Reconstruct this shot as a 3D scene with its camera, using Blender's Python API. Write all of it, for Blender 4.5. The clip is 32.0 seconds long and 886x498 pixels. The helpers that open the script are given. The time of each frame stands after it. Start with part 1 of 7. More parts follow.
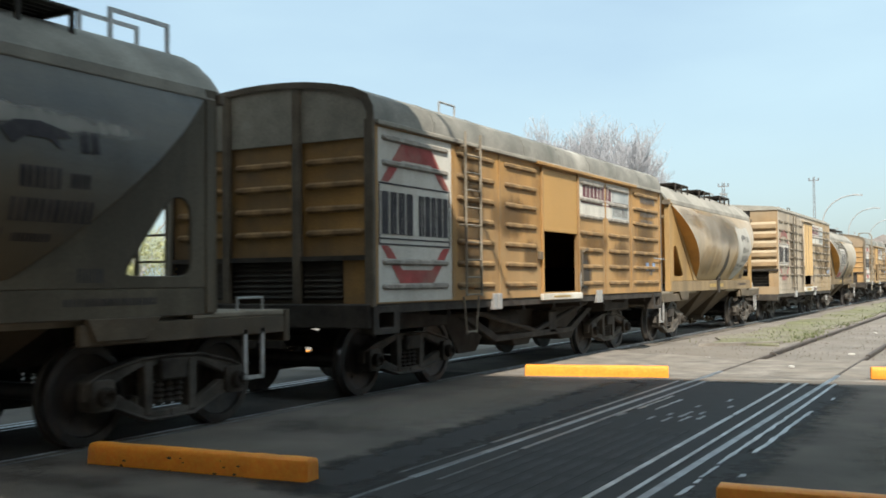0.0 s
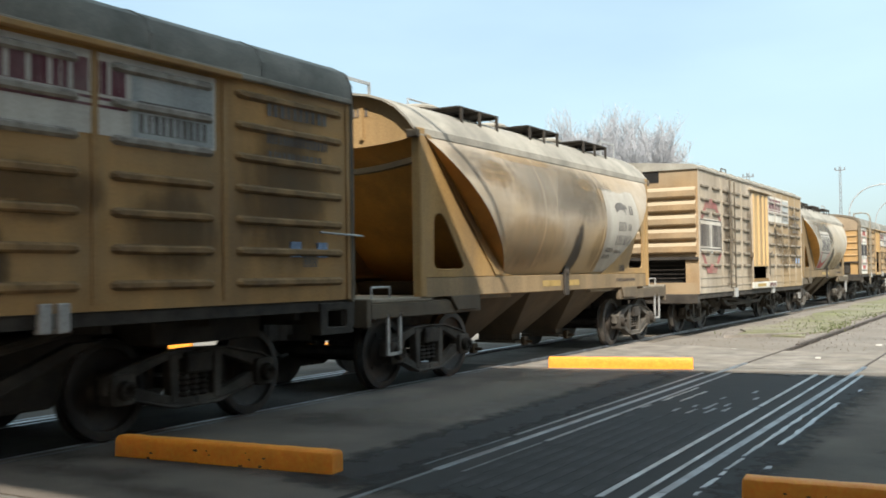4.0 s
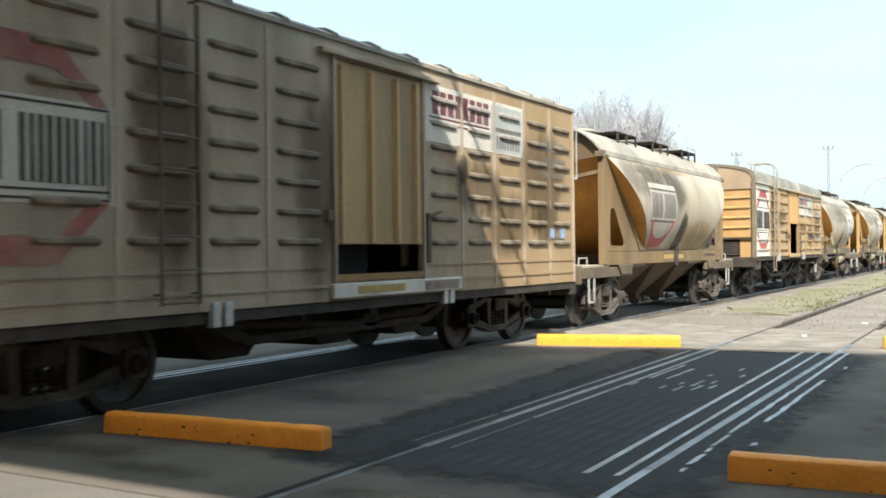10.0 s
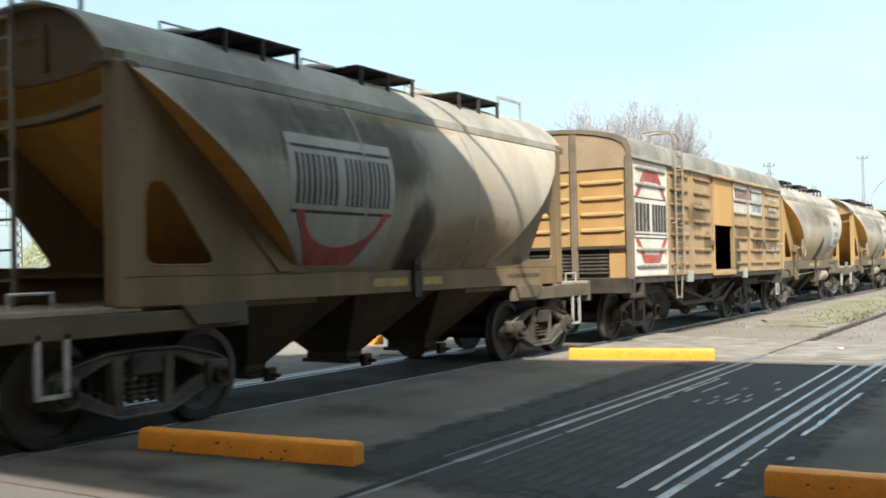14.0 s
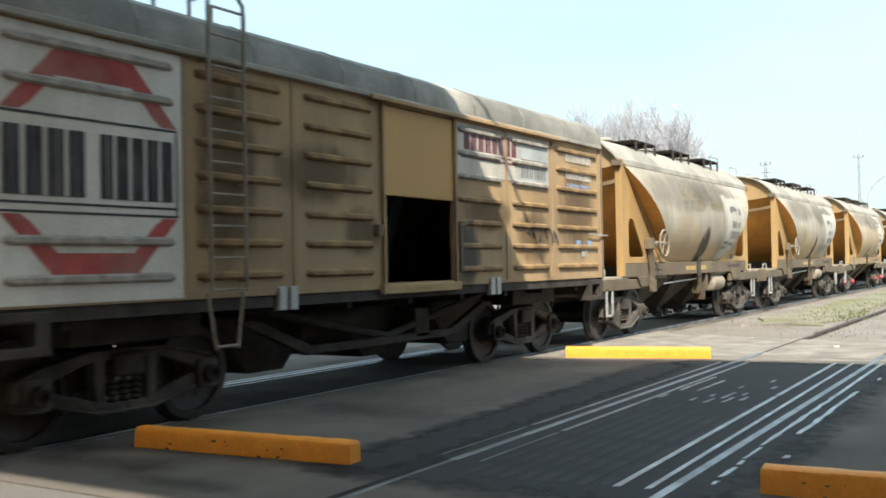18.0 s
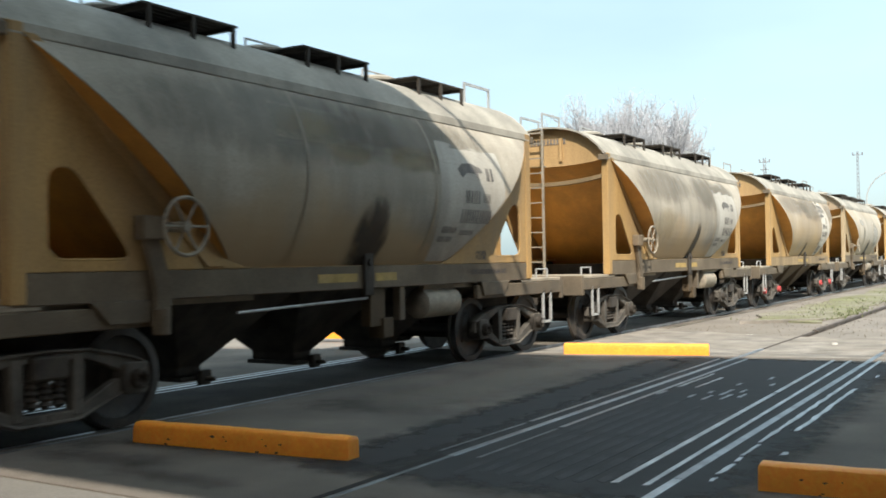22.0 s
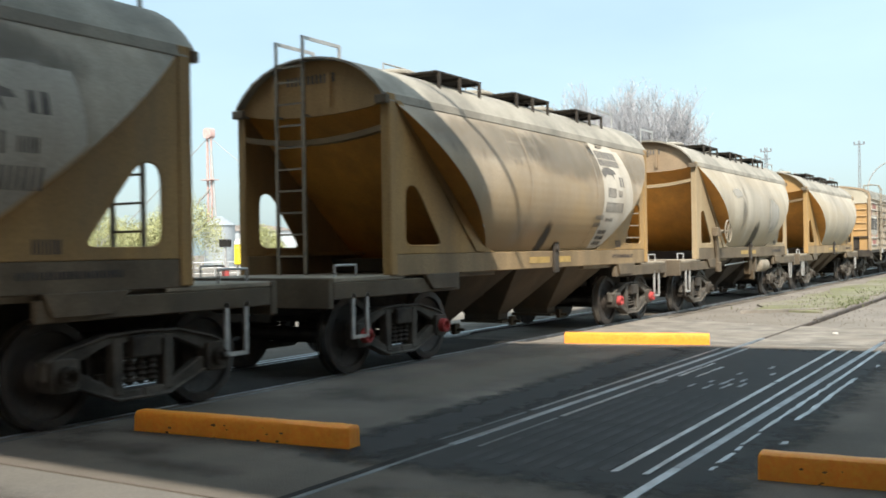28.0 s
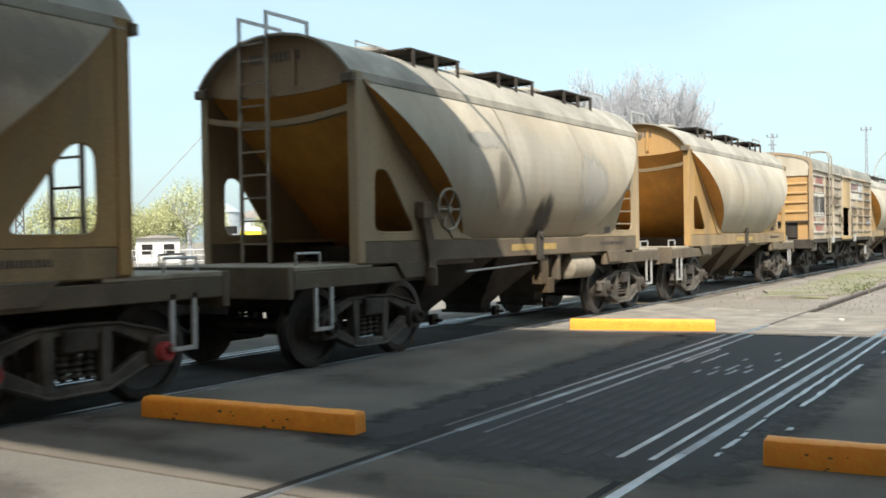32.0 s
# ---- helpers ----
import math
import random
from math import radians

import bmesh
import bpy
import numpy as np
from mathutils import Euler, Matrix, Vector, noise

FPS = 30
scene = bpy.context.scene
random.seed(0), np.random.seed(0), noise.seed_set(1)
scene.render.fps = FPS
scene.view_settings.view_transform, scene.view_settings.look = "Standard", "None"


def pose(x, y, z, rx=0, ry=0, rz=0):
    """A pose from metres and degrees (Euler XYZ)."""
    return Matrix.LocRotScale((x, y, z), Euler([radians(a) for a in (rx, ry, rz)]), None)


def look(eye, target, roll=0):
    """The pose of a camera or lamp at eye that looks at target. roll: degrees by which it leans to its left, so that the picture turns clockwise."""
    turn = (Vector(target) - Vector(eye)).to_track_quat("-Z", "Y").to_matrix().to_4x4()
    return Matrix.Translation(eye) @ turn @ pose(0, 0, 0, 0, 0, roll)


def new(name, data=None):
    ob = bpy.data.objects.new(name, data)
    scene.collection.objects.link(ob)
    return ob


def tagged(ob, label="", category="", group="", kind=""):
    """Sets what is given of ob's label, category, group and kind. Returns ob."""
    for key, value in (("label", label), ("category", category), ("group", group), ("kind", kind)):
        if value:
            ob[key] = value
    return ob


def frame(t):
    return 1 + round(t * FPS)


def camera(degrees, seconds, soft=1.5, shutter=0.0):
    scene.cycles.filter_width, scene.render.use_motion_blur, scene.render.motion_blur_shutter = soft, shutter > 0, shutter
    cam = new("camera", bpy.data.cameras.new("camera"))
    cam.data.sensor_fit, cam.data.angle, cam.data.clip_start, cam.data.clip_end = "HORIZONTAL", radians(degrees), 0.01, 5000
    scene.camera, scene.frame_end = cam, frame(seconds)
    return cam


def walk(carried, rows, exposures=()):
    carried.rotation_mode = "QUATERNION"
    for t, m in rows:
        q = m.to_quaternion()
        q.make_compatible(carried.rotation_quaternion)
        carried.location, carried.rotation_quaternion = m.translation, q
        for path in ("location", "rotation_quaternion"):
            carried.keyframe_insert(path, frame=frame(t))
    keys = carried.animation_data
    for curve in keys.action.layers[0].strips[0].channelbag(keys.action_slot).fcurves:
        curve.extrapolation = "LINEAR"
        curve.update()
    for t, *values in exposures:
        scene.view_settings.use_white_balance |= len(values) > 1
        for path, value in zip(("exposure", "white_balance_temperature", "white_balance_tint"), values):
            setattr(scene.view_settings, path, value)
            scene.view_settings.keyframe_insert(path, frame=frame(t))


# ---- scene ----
# seconds, heading to the left of the track, pitch, roll (the camera stands still in the hand)
TURNS = [
    (0, 29.34, 1.91, 0.55),
    (0.5, 29.36, 1.83, 0.82),
    (1, 29.57, 1.64, 0.70),
    (1.5, 30.05, 1.59, 0.60),
    (2, 29.96, 1.36, 0.75),
    (2.5, 30.12, 1.26, 0.81),
    (3, 30.27, 1.22, 0.83),
    (3.5, 30.58, 1.34, 0.82),
    (4, 30.68, 1.49, 0.83),
    (4.5, 30.53, 1.42, 0.82),
    (6.5, 30.20, 0.54, 0.58),
    (7, 30.25, 0.51, 0.72),
    (7.5, 30.19, 0.43, 0.61),
    (8, 30.14, 0.36, 0.56),
    (8.5, 30.04, 0.16, 0.75),
    (9, 29.79, 0.16, 0.81),
    (9.5, 30.07, 0.24, 0.72),
    (10, 30.05, 0.17, 0.68),
    (10.5, 30.16, 0.02, 0.65),
    (11, 30.27, -0.00, 0.68),
    (11.5, 30.40, -0.06, 0.76),
    (12, 30.79, 0.07, 0.68),
    (12.5, 31.14, 0.43, 0.75),
    (13, 31.88, 0.69, 1.10),
    (13.5, 32.17, 0.82, 1.19),
    (14, 31.82, 1.05, 1.19),
    (14.5, 31.75, 1.04, 0.94),
    (16.5, 31.73, 0.95, 0.98),
    (17, 31.57, 0.81, 0.93),
    (17.5, 31.60, 0.78, 1.04),
    (18, 31.62, 0.95, 1.16),
    (18.5, 31.61, 0.93, 0.96),
    (19, 31.45, 0.84, 0.90),
    (19.5, 31.40, 0.67, 1.02),
    (20, 31.24, 0.49, 1.00),
    (20.5, 31.17, 0.38, 0.97),
    (21, 31.09, 0.43, 0.85),
    (21.5, 31.26, 0.52, 0.81),
    (22, 31.56, 0.73, 1.00),
    (22.5, 31.65, 0.76, 1.03),
    (23, 31.72, 0.70, 0.99),
    (23.5, 31.65, 0.78, 0.81),
    (24, 31.67, 0.89, 0.92),
    (24.5, 31.86, 1.08, 0.99),
    (26.5, 32.05, 0.96, 1.02),
    (27, 32.06, 0.77, 1.02),
    (27.5, 31.90, 0.50, 1.00),
    (28, 31.62, 0.10, 0.93),
    (28.5, 31.72, -0.30, 1.03),
    (29, 31.65, -0.47, 1.05),
    (29.5, 31.51, -0.50, 1.08),
    (30, 31.44, -0.48, 0.86),
    (30.5, 31.55, -0.47, 0.88),
    (31, 31.65, -0.53, 1.08),
    (31.5, 31.73, -0.54, 0.91),
    (32, 31.95, -0.68, 1.00),
]
# seconds, metres that the train has rolled
ROLLED = [(0, 0.0), (2, 6.34), (4, 12.70), (6, 19.05), (8, 25.42), (9, 28.62), (11, 34.98), (13, 41.35), (15, 47.78), (17, 54.25),
          (19, 60.83), (21, 67.43), (23, 74.05), (25.5, 82.34), (28, 90.65), (30, 97.36), (32, 104.1)]
EYE = (0.0, 0.0, 1.5)
cam = camera(48.5, 32.0, soft=1.7, shutter=0.5)
walk(cam, [(t, Matrix.Translation(EYE) @ Matrix.Rotation(radians(a), 4, "Z") @ Matrix.Rotation(radians(90 + p), 4, "X")
            @ Matrix.Rotation(radians(-r), 4, "Z")) for t, a, p, r in TURNS],
     exposures=[(t, e, 6700, 8) for t, e in ((0, 0.45), (1, 0.52), (3, 0.67), (4, 0.6), (7, 0.62), (8, 0.65), (9, 0.85), (11, 0.95), (12, 0.95), (13, 0.8), (17, 0.86), (19, 0.95),
                                                  (21, 0.8), (23, 0.7), (24, 0.65), (27, 0.67), (28, 0.65), (29, 0.85), (30, 0.9), (31, 0.92), (32, 0.72))])

# ---- light ----
SUN = Vector((0.389, -0.543, 0.743)).normalized()
world = bpy.data.worlds.new("sky")
scene.world = world
world.use_nodes = True
wn = world.node_tree.nodes
sky = wn.new("ShaderNodeTexSky")
sky.sky_type = "NISHITA"
sky.sun_disc = False
sky.sun_elevation = math.asin(SUN.z)
sky.sun_rotation = math.atan2(SUN.x, SUN.y)
sky.air_density, sky.dust_density, sky.ozone_density = 1.0, 2.2, 1.5
wn["Background"].inputs["Strength"].default_value = 0.15
# thin high haze over the blue
cloud = wn.new("ShaderNodeTexNoise")
cloud.inputs["Scale"].default_value, cloud.inputs["Detail"].default_value = 2.2, 5
coord = wn.new("ShaderNodeTexCoord")
flat = wn.new("ShaderNodeMapping")
flat.inputs["Scale"].default_value = (1, 1, 3.5)
haze = wn.new("ShaderNodeValToRGB")
haze.color_ramp.elements[0].position, haze.color_ramp.elements[1].position = 0.35, 0.75
haze.color_ramp.elements[0].color, haze.color_ramp.elements[1].color = (0.4, 0.4, 0.4, 1), (0.68, 0.68, 0.68, 1)
veil = wn.new("ShaderNodeMix")
veil.data_type = "RGBA"
veil.inputs[7].default_value = (4.4, 6.0, 6.7, 1)
wl = world.node_tree.links
wl.new(coord.outputs["Generated"], flat.inputs[0])
wl.new(flat.outputs[0], cloud.inputs["Vector"])
wl.new(cloud.outputs["Fac"], haze.inputs[0])
wl.new(haze.outputs[0], veil.inputs[0])
wl.new(sky.outputs[0], veil.inputs[6])
# the haze brightens towards the sun
toward = wn.new("ShaderNodeVectorMath")
toward.operation = "DOT_PRODUCT"
toward.inputs[1].default_value = SUN
glare = wn.new("ShaderNodeMapRange")
glare.inputs[1].default_value, glare.inputs[2].default_value = -0.75, 1.0
glare.inputs[3].default_value, glare.inputs[4].default_value = 0.7, 1.4
lit = wn.new("ShaderNodeVectorMath")
lit.operation = "SCALE"
wl.new(coord.outputs["Generated"], toward.inputs[0])
wl.new(toward.outputs["Value"], glare.inputs[0])
wl.new(veil.outputs[2], lit.inputs[0])
wl.new(glare.outputs[0], lit.inputs["Scale"])
wl.new(lit.outputs[0], wn["Background"].inputs["Color"])
sun = new("sun", bpy.data.lights.new("sun", "SUN"))
sun.data.energy, sun.data.angle, sun.data.color = 5.0, radians(0.5), (1.0, 0.95, 0.88)
sun.matrix_world = look((20, -30, 40), Vector((20, -30, 40)) - SUN)


# ---- materials ----
def material(name, base, rough=0.7, metal=0.0, scale=3.0, spread=0.25, dirt=None, dirt_amount=0.4, streak=False, bump=0.15, fine=40.0, per_object=0.0, belt=None, belt_amount=0.5, lower=None, levels=(1.6, 2.9), bare=None, upface=None):
    """Paint, stone or metal: two scales of variation, optional dirt with run-down streaks, fine relief."""
    m = bpy.data.materials.new(name)
    m.use_nodes = True
    nt = m.node_tree
    n, l = nt.nodes, nt.links
    b = n["Principled BSDF"]
    b.inputs["Roughness"].default_value, b.inputs["Metallic"].default_value = rough, metal
    if metal < 0.2:
        b.inputs["Specular IOR Level"].default_value = 0.2 if rough > 0.62 else 0.3
    co = n.new("ShaderNodeTexCoord")
    big = n.new("ShaderNodeTexNoise")
    big.inputs["Scale"].default_value, big.inputs["Detail"].default_value = scale, 6
    small = n.new("ShaderNodeTexNoise")
    small.inputs["Scale"].default_value, small.inputs["Detail"].default_value = fine, 4
    l.new(co.outputs["Object"], small.inputs["Vector"])
    mp = n.new("ShaderNodeMapping")
    mp.inputs["Scale"].default_value = (1.0, 1.0, 0.18) if streak else (1.0, 1.0, 1.0)
    l.new(co.outputs["Object"], mp.inputs["Vector"])
    l.new(mp.outputs[0], big.inputs["Vector"])
    ramp = n.new("ShaderNodeValToRGB")
    lo, hi = [c * (1 - spread) for c in base], [min(1, c * (1 + spread)) for c in base]
    ramp.color_ramp.elements[0].position, ramp.color_ramp.elements[1].position = 0.32, 0.7
    ramp.color_ramp.elements[0].color, ramp.color_ramp.elements[1].color = (*lo, 1), (*hi, 1)
    l.new(big.outputs["Fac"], ramp.inputs[0])
    out = ramp.outputs[0]
    grain = n.new("ShaderNodeMix")
    grain.data_type, grain.blend_type = "RGBA", "OVERLAY"
    grain.inputs[0].default_value = 0.35
    l.new(out, grain.inputs[6])
    l.new(small.outputs["Fac"], grain.inputs[7])
    out = grain.outputs[2]
    if dirt:
        d = n.new("ShaderNodeTexNoise")
        d.inputs["Scale"].default_value, d.inputs["Detail"].default_value, d.inputs["Roughness"].default_value = scale * 0.55, 8, 0.65
        mp2 = n.new("ShaderNodeMapping")
        mp2.inputs["Location"].default_value = (7.3, 2.1, 4.4)
        mp2.inputs["Scale"].default_value = (1.0, 1.0, 0.3) if streak else (1.0, 1.0, 1.0)
        l.new(co.outputs["Object"], mp2.inputs["Vector"])
        l.new(mp2.outputs[0], d.inputs["Vector"])
        r2 = n.new("ShaderNodeValToRGB")
        r2.color_ramp.elements[0].position, r2.color_ramp.elements[1].position = 0.42, 0.68
        r2.color_ramp.elements[1].color = (dirt_amount, dirt_amount, dirt_amount, 1)
        l.new(d.outputs["Fac"], r2.inputs[0])
        mx = n.new("ShaderNodeMix")
        mx.data_type = "RGBA"
        l.new(r2.outputs[0], mx.inputs[0])
        l.new(out, mx.inputs[6])
        mx.inputs[7].default_value = (*dirt, 1)
        out = mx.outputs[2]
    if belt:
        # long smears along the wagon
        d = n.new("ShaderNodeTexNoise")
        d.inputs["Scale"].default_value, d.inputs["Detail"].default_value, d.inputs["Roughness"].default_value = 1.0, 7, 0.6
        mp3 = n.new("ShaderNodeMapping")
        mp3.inputs["Location"].default_value = (3.7, 9.1, 1.6)
        mp3.inputs["Scale"].default_value = (0.8, 0.32, 1.35)
        oi = n.new("ShaderNodeObjectInfo")
        shift = n.new("ShaderNodeVectorMath")
        shift.operation = "ADD"
        scl = n.new("ShaderNodeMath")
        scl.operation = "MULTIPLY"
        scl.inputs[1].default_value = 37.0
        l.new(oi.outputs["Random"], scl.inputs[0])
        l.new(co.outputs["Object"], shift.inputs[0])
        l.new(scl.outputs[0], shift.inputs[1])
        l.new(shift.outputs[0], mp3.inputs["Vector"])
        l.new(mp3.outputs[0], d.inputs["Vector"])
        r3 = n.new("ShaderNodeValToRGB")
        r3.color_ramp.elements[0].position, r3.color_ramp.elements[1].position = 0.42, 0.66
        r3.color_ramp.elements[1].color = (belt_amount, belt_amount, belt_amount, 1)
        l.new(d.outputs["Fac"], r3.inputs[0])
        mx = n.new("ShaderNodeMix")
        mx.data_type = "RGBA"
        l.new(r3.outputs[0], mx.inputs[0])
        l.new(out, mx.inputs[6])
        mx.inputs[7].default_value = (*belt, 1)
        out = mx.outputs[2]
    if lower:
        # a second coat of dust below an uneven line along the wagon
        sep = n.new("ShaderNodeSeparateXYZ")
        l.new(co.outputs["Object"], sep.inputs[0])
        wob = n.new("ShaderNodeTexNoise")
        wob.inputs["Scale"].default_value, wob.inputs["Detail"].default_value = 0.9, 6
        ow = n.new("ShaderNodeObjectInfo")
        wadd = n.new("ShaderNodeVectorMath")
        wadd.operation = "ADD"
        wmul = n.new("ShaderNodeMath")
        wmul.operation = "MULTIPLY"
        wmul.inputs[1].default_value = 23.0
        l.new(ow.outputs["Random"], wmul.inputs[0])
        l.new(co.outputs["Object"], wadd.inputs[0])
        l.new(wmul.outputs[0], wadd.inputs[1])
        l.new(wadd.outputs[0], wob.inputs["Vector"])
        wm = n.new("ShaderNodeMath")
        wm.operation = "MULTIPLY_ADD"
        wm.inputs[1].default_value = 1.9
        l.new(wob.outputs["Fac"], wm.inputs[0])
        l.new(sep.outputs["Z"], wm.inputs[2])
        lev = n.new("ShaderNodeMapRange")
        lev.interpolation_type = "SMOOTHSTEP"
        lev.inputs[1].default_value, lev.inputs[2].default_value = levels[0] + 0.95, levels[1] + 0.95
        lev.inputs[3].default_value, lev.inputs[4].default_value = 0.9, 0.0
        l.new(wm.outputs[0], lev.inputs[0])
        ml = n.new("ShaderNodeMix")
        ml.data_type = "RGBA"
        l.new(lev.outputs[0], ml.inputs[0])
        l.new(out, ml.inputs[6])
        ml.inputs[7].default_value = (*lower, 1)
        out = ml.outputs[2]
    if bare:
        # the older coat shows through where the dust has worn off, in blotches from one place along the wagon on
        sep = n.new("ShaderNodeSeparateXYZ")
        l.new(co.outputs["Object"], sep.inputs[0])
        wob = n.new("ShaderNodeTexNoise")
        wob.inputs["Scale"].default_value, wob.inputs["Detail"].default_value, wob.inputs["Roughness"].default_value = 1.3, 7, 0.6
        l.new(co.outputs["Object"], wob.inputs["Vector"])
        wm = n.new("ShaderNodeMath")
        wm.operation = "MULTIPLY_ADD"
        wm.inputs[1].default_value = 7.0
        l.new(wob.outputs["Fac"], wm.inputs[0])
        l.new(sep.outputs["Y"], wm.inputs[2])
        lev = n.new("ShaderNodeMapRange")
        lev.interpolation_type = "SMOOTHSTEP"
        lev.inputs[1].default_value, lev.inputs[2].default_value = bare[1] + 3.5, bare[2] + 3.5
        lev.inputs[4].default_value = bare[3]
        l.new(wm.outputs[0], lev.inputs[0])
        ml = n.new("ShaderNodeMix")
        ml.data_type = "RGBA"
        l.new(lev.outputs[0], ml.inputs[0])
        l.new(out, ml.inputs[6])
        ml.inputs[7].default_value = (*bare[0], 1)
        out = ml.outputs[2]
    if upface:
        # a paler coat on what faces upwards
        geo, sep = n.new("ShaderNodeNewGeometry"), n.new("ShaderNodeSeparateXYZ")
        l.new(geo.outputs["Normal"], sep.inputs[0])
        lay = n.new("ShaderNodeMapRange")
        lay.inputs[1].default_value, lay.inputs[2].default_value, lay.inputs[4].default_value = 0.15, 0.6, 0.9
        l.new(sep.outputs["Z"], lay.inputs[0])
        ml = n.new("ShaderNodeMix")
        ml.data_type = "RGBA"
        l.new(lay.outputs[0], ml.inputs[0])
        l.new(out, ml.inputs[6])
        ml.inputs[7].default_value = (*upface, 1)
        out = ml.outputs[2]
    if per_object:
        oi = n.new("ShaderNodeObjectInfo")
        mr = n.new("ShaderNodeMapRange")
        mr.inputs[3].default_value, mr.inputs[4].default_value = 1 - per_object, 1 + per_object
        l.new(oi.outputs["Random"], mr.inputs[0])
        hs = n.new("ShaderNodeHueSaturation")
        l.new(mr.outputs[0], hs.inputs["Value"])
        l.new(out, hs.inputs["Color"])
        out = hs.outputs[0]
    l.new(out, b.inputs["Base Color"])
    if bump:
        bp = n.new("ShaderNodeBump")
        bp.inputs["Strength"].default_value, bp.inputs["Distance"].default_value = bump, 0.02
        l.new(small.outputs["Fac"], bp.inputs["Height"])
        l.new(bp.outputs[0], b.inputs["Normal"])
    return m


SHELL = material("dusty_grey_paint", (0.365, 0.325, 0.262), 0.78, scale=1.3, spread=0.25, dirt=(0.2, 0.185, 0.16), dirt_amount=0.6, streak=True, bump=0.05, belt=(0.33, 0.26, 0.165), belt_amount=0.45, lower=(0.35, 0.285, 0.195), levels=(1.4, 2.5))
RUSTSHELL = material("rust_smeared_grey_paint", (0.37, 0.315, 0.245), 0.78, scale=1.3, spread=0.2, dirt=(0.17, 0.152, 0.125), dirt_amount=0.6, streak=True, bump=0.05, belt=(0.27, 0.185, 0.095), belt_amount=0.5, lower=(0.41, 0.29, 0.155), levels=(1.55, 2.75))
SMOKESHELL = material("smoke_greyed_paint", (0.36, 0.32, 0.258), 0.78, scale=1.3, spread=0.22, dirt=(0.125, 0.118, 0.102), dirt_amount=0.65, streak=True, bump=0.05, belt=(0.2, 0.165, 0.115), belt_amount=0.4, lower=(0.385, 0.272, 0.152), levels=(1.55, 2.55))
# Shell and frame coats darkened by soot and by shade put into the colour.
SOOTSHADESHELL = material("soot_and_shade_grey_paint", (0.095, 0.093, 0.085), 0.5, scale=1.3, spread=0.3, dirt=(0.07, 0.068, 0.06), dirt_amount=0.7, streak=True, bump=0.05, belt=(0.2, 0.16, 0.1), belt_amount=0.4, lower=(0.13, 0.098, 0.058), levels=(1.5, 2.6))
SOOTSHADEFRAME = material("soot_and_shade_frame_paint", (0.13, 0.108, 0.075), 0.65, scale=1.5, spread=0.3, dirt=(0.07, 0.06, 0.045), dirt_amount=0.7, streak=True, bump=0.08)
ROOF = material("dusty_roof_paint", (0.32, 0.293, 0.242), 0.78, scale=1.6, spread=0.2, dirt=(0.12, 0.112, 0.097), dirt_amount=0.6, bump=0.05)
BOXROOF = material("stained_wagon_roof_paint", (0.29, 0.272, 0.232), 0.78, scale=1.1, spread=0.3, dirt=(0.085, 0.088, 0.074), dirt_amount=0.85, bump=0.06, belt=(0.125, 0.125, 0.108), belt_amount=0.6)
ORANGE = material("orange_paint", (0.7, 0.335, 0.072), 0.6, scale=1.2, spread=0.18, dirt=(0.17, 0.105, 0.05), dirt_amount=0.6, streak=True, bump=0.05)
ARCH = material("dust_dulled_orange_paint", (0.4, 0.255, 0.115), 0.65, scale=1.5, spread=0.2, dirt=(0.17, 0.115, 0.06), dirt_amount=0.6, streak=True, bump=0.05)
FRAME = material("dusty_orange_frame", (0.345, 0.21, 0.08), 0.65, scale=1.5, spread=0.22, dirt=(0.16, 0.125, 0.085), dirt_amount=0.65, streak=True, bump=0.08)
CREAMFRAME = material("cream_dusted_frame", (0.32, 0.24, 0.142), 0.65, scale=1.5, spread=0.2, dirt=(0.2, 0.16, 0.11), dirt_amount=0.6, streak=True, bump=0.08)
DUSTTAN = material("dust_dulled_yellow_paint", (0.39, 0.256, 0.127), 0.65, scale=1.6, spread=0.22, dirt=(0.16, 0.112, 0.07), dirt_amount=0.7, streak=True, bump=0.08, belt=(0.33, 0.255, 0.165), belt_amount=0.5)
TAN = material("faded_yellow_paint", (0.435, 0.24, 0.082), 0.65, scale=1.6, spread=0.22, dirt=(0.125, 0.09, 0.06), dirt_amount=0.7, streak=True, bump=0.08, belt=(0.36, 0.255, 0.14), belt_amount=0.5)
DUSTY = material("dust_covered_yellow_paint", (0.4, 0.335, 0.258), 0.7, scale=1.8, spread=0.22, dirt=(0.17, 0.138, 0.1), dirt_amount=0.55, streak=True, bump=0.08, belt=(0.34, 0.25, 0.14), belt_amount=0.3, bare=((0.3, 0.195, 0.085), 6.0, 10.0, 0.7))
# Orange dimmed by soot and by the shade on the wagon ends.
SOOTSHADEORANGE = material("soot_and_shade_orange_paint", (0.2, 0.115, 0.04), 0.65, scale=1.5, spread=0.3, dirt=(0.075, 0.062, 0.048), dirt_amount=0.8, streak=True, bump=0.05, belt=(0.09, 0.078, 0.062), belt_amount=0.7)
CREAM = material("dusty_cream_paint", (0.45, 0.4, 0.31), 0.65, scale=1.5, spread=0.18, dirt=(0.25, 0.21, 0.15), dirt_amount=0.5, streak=True, bump=0.05)
FLATEND = material("dusty_end_paint", (0.3, 0.2, 0.108), 0.65, scale=1.2, spread=0.25, dirt=(0.1, 0.075, 0.05), dirt_amount=0.6, streak=True, bump=0.08, belt=(0.36, 0.285, 0.19), belt_amount=0.6, upface=(0.38, 0.305, 0.205))
ENDCAP = material("grey_end_paint", (0.265, 0.245, 0.2), 0.65, scale=1.6, spread=0.25, dirt=(0.12, 0.105, 0.08), dirt_amount=0.6, bump=0.05)
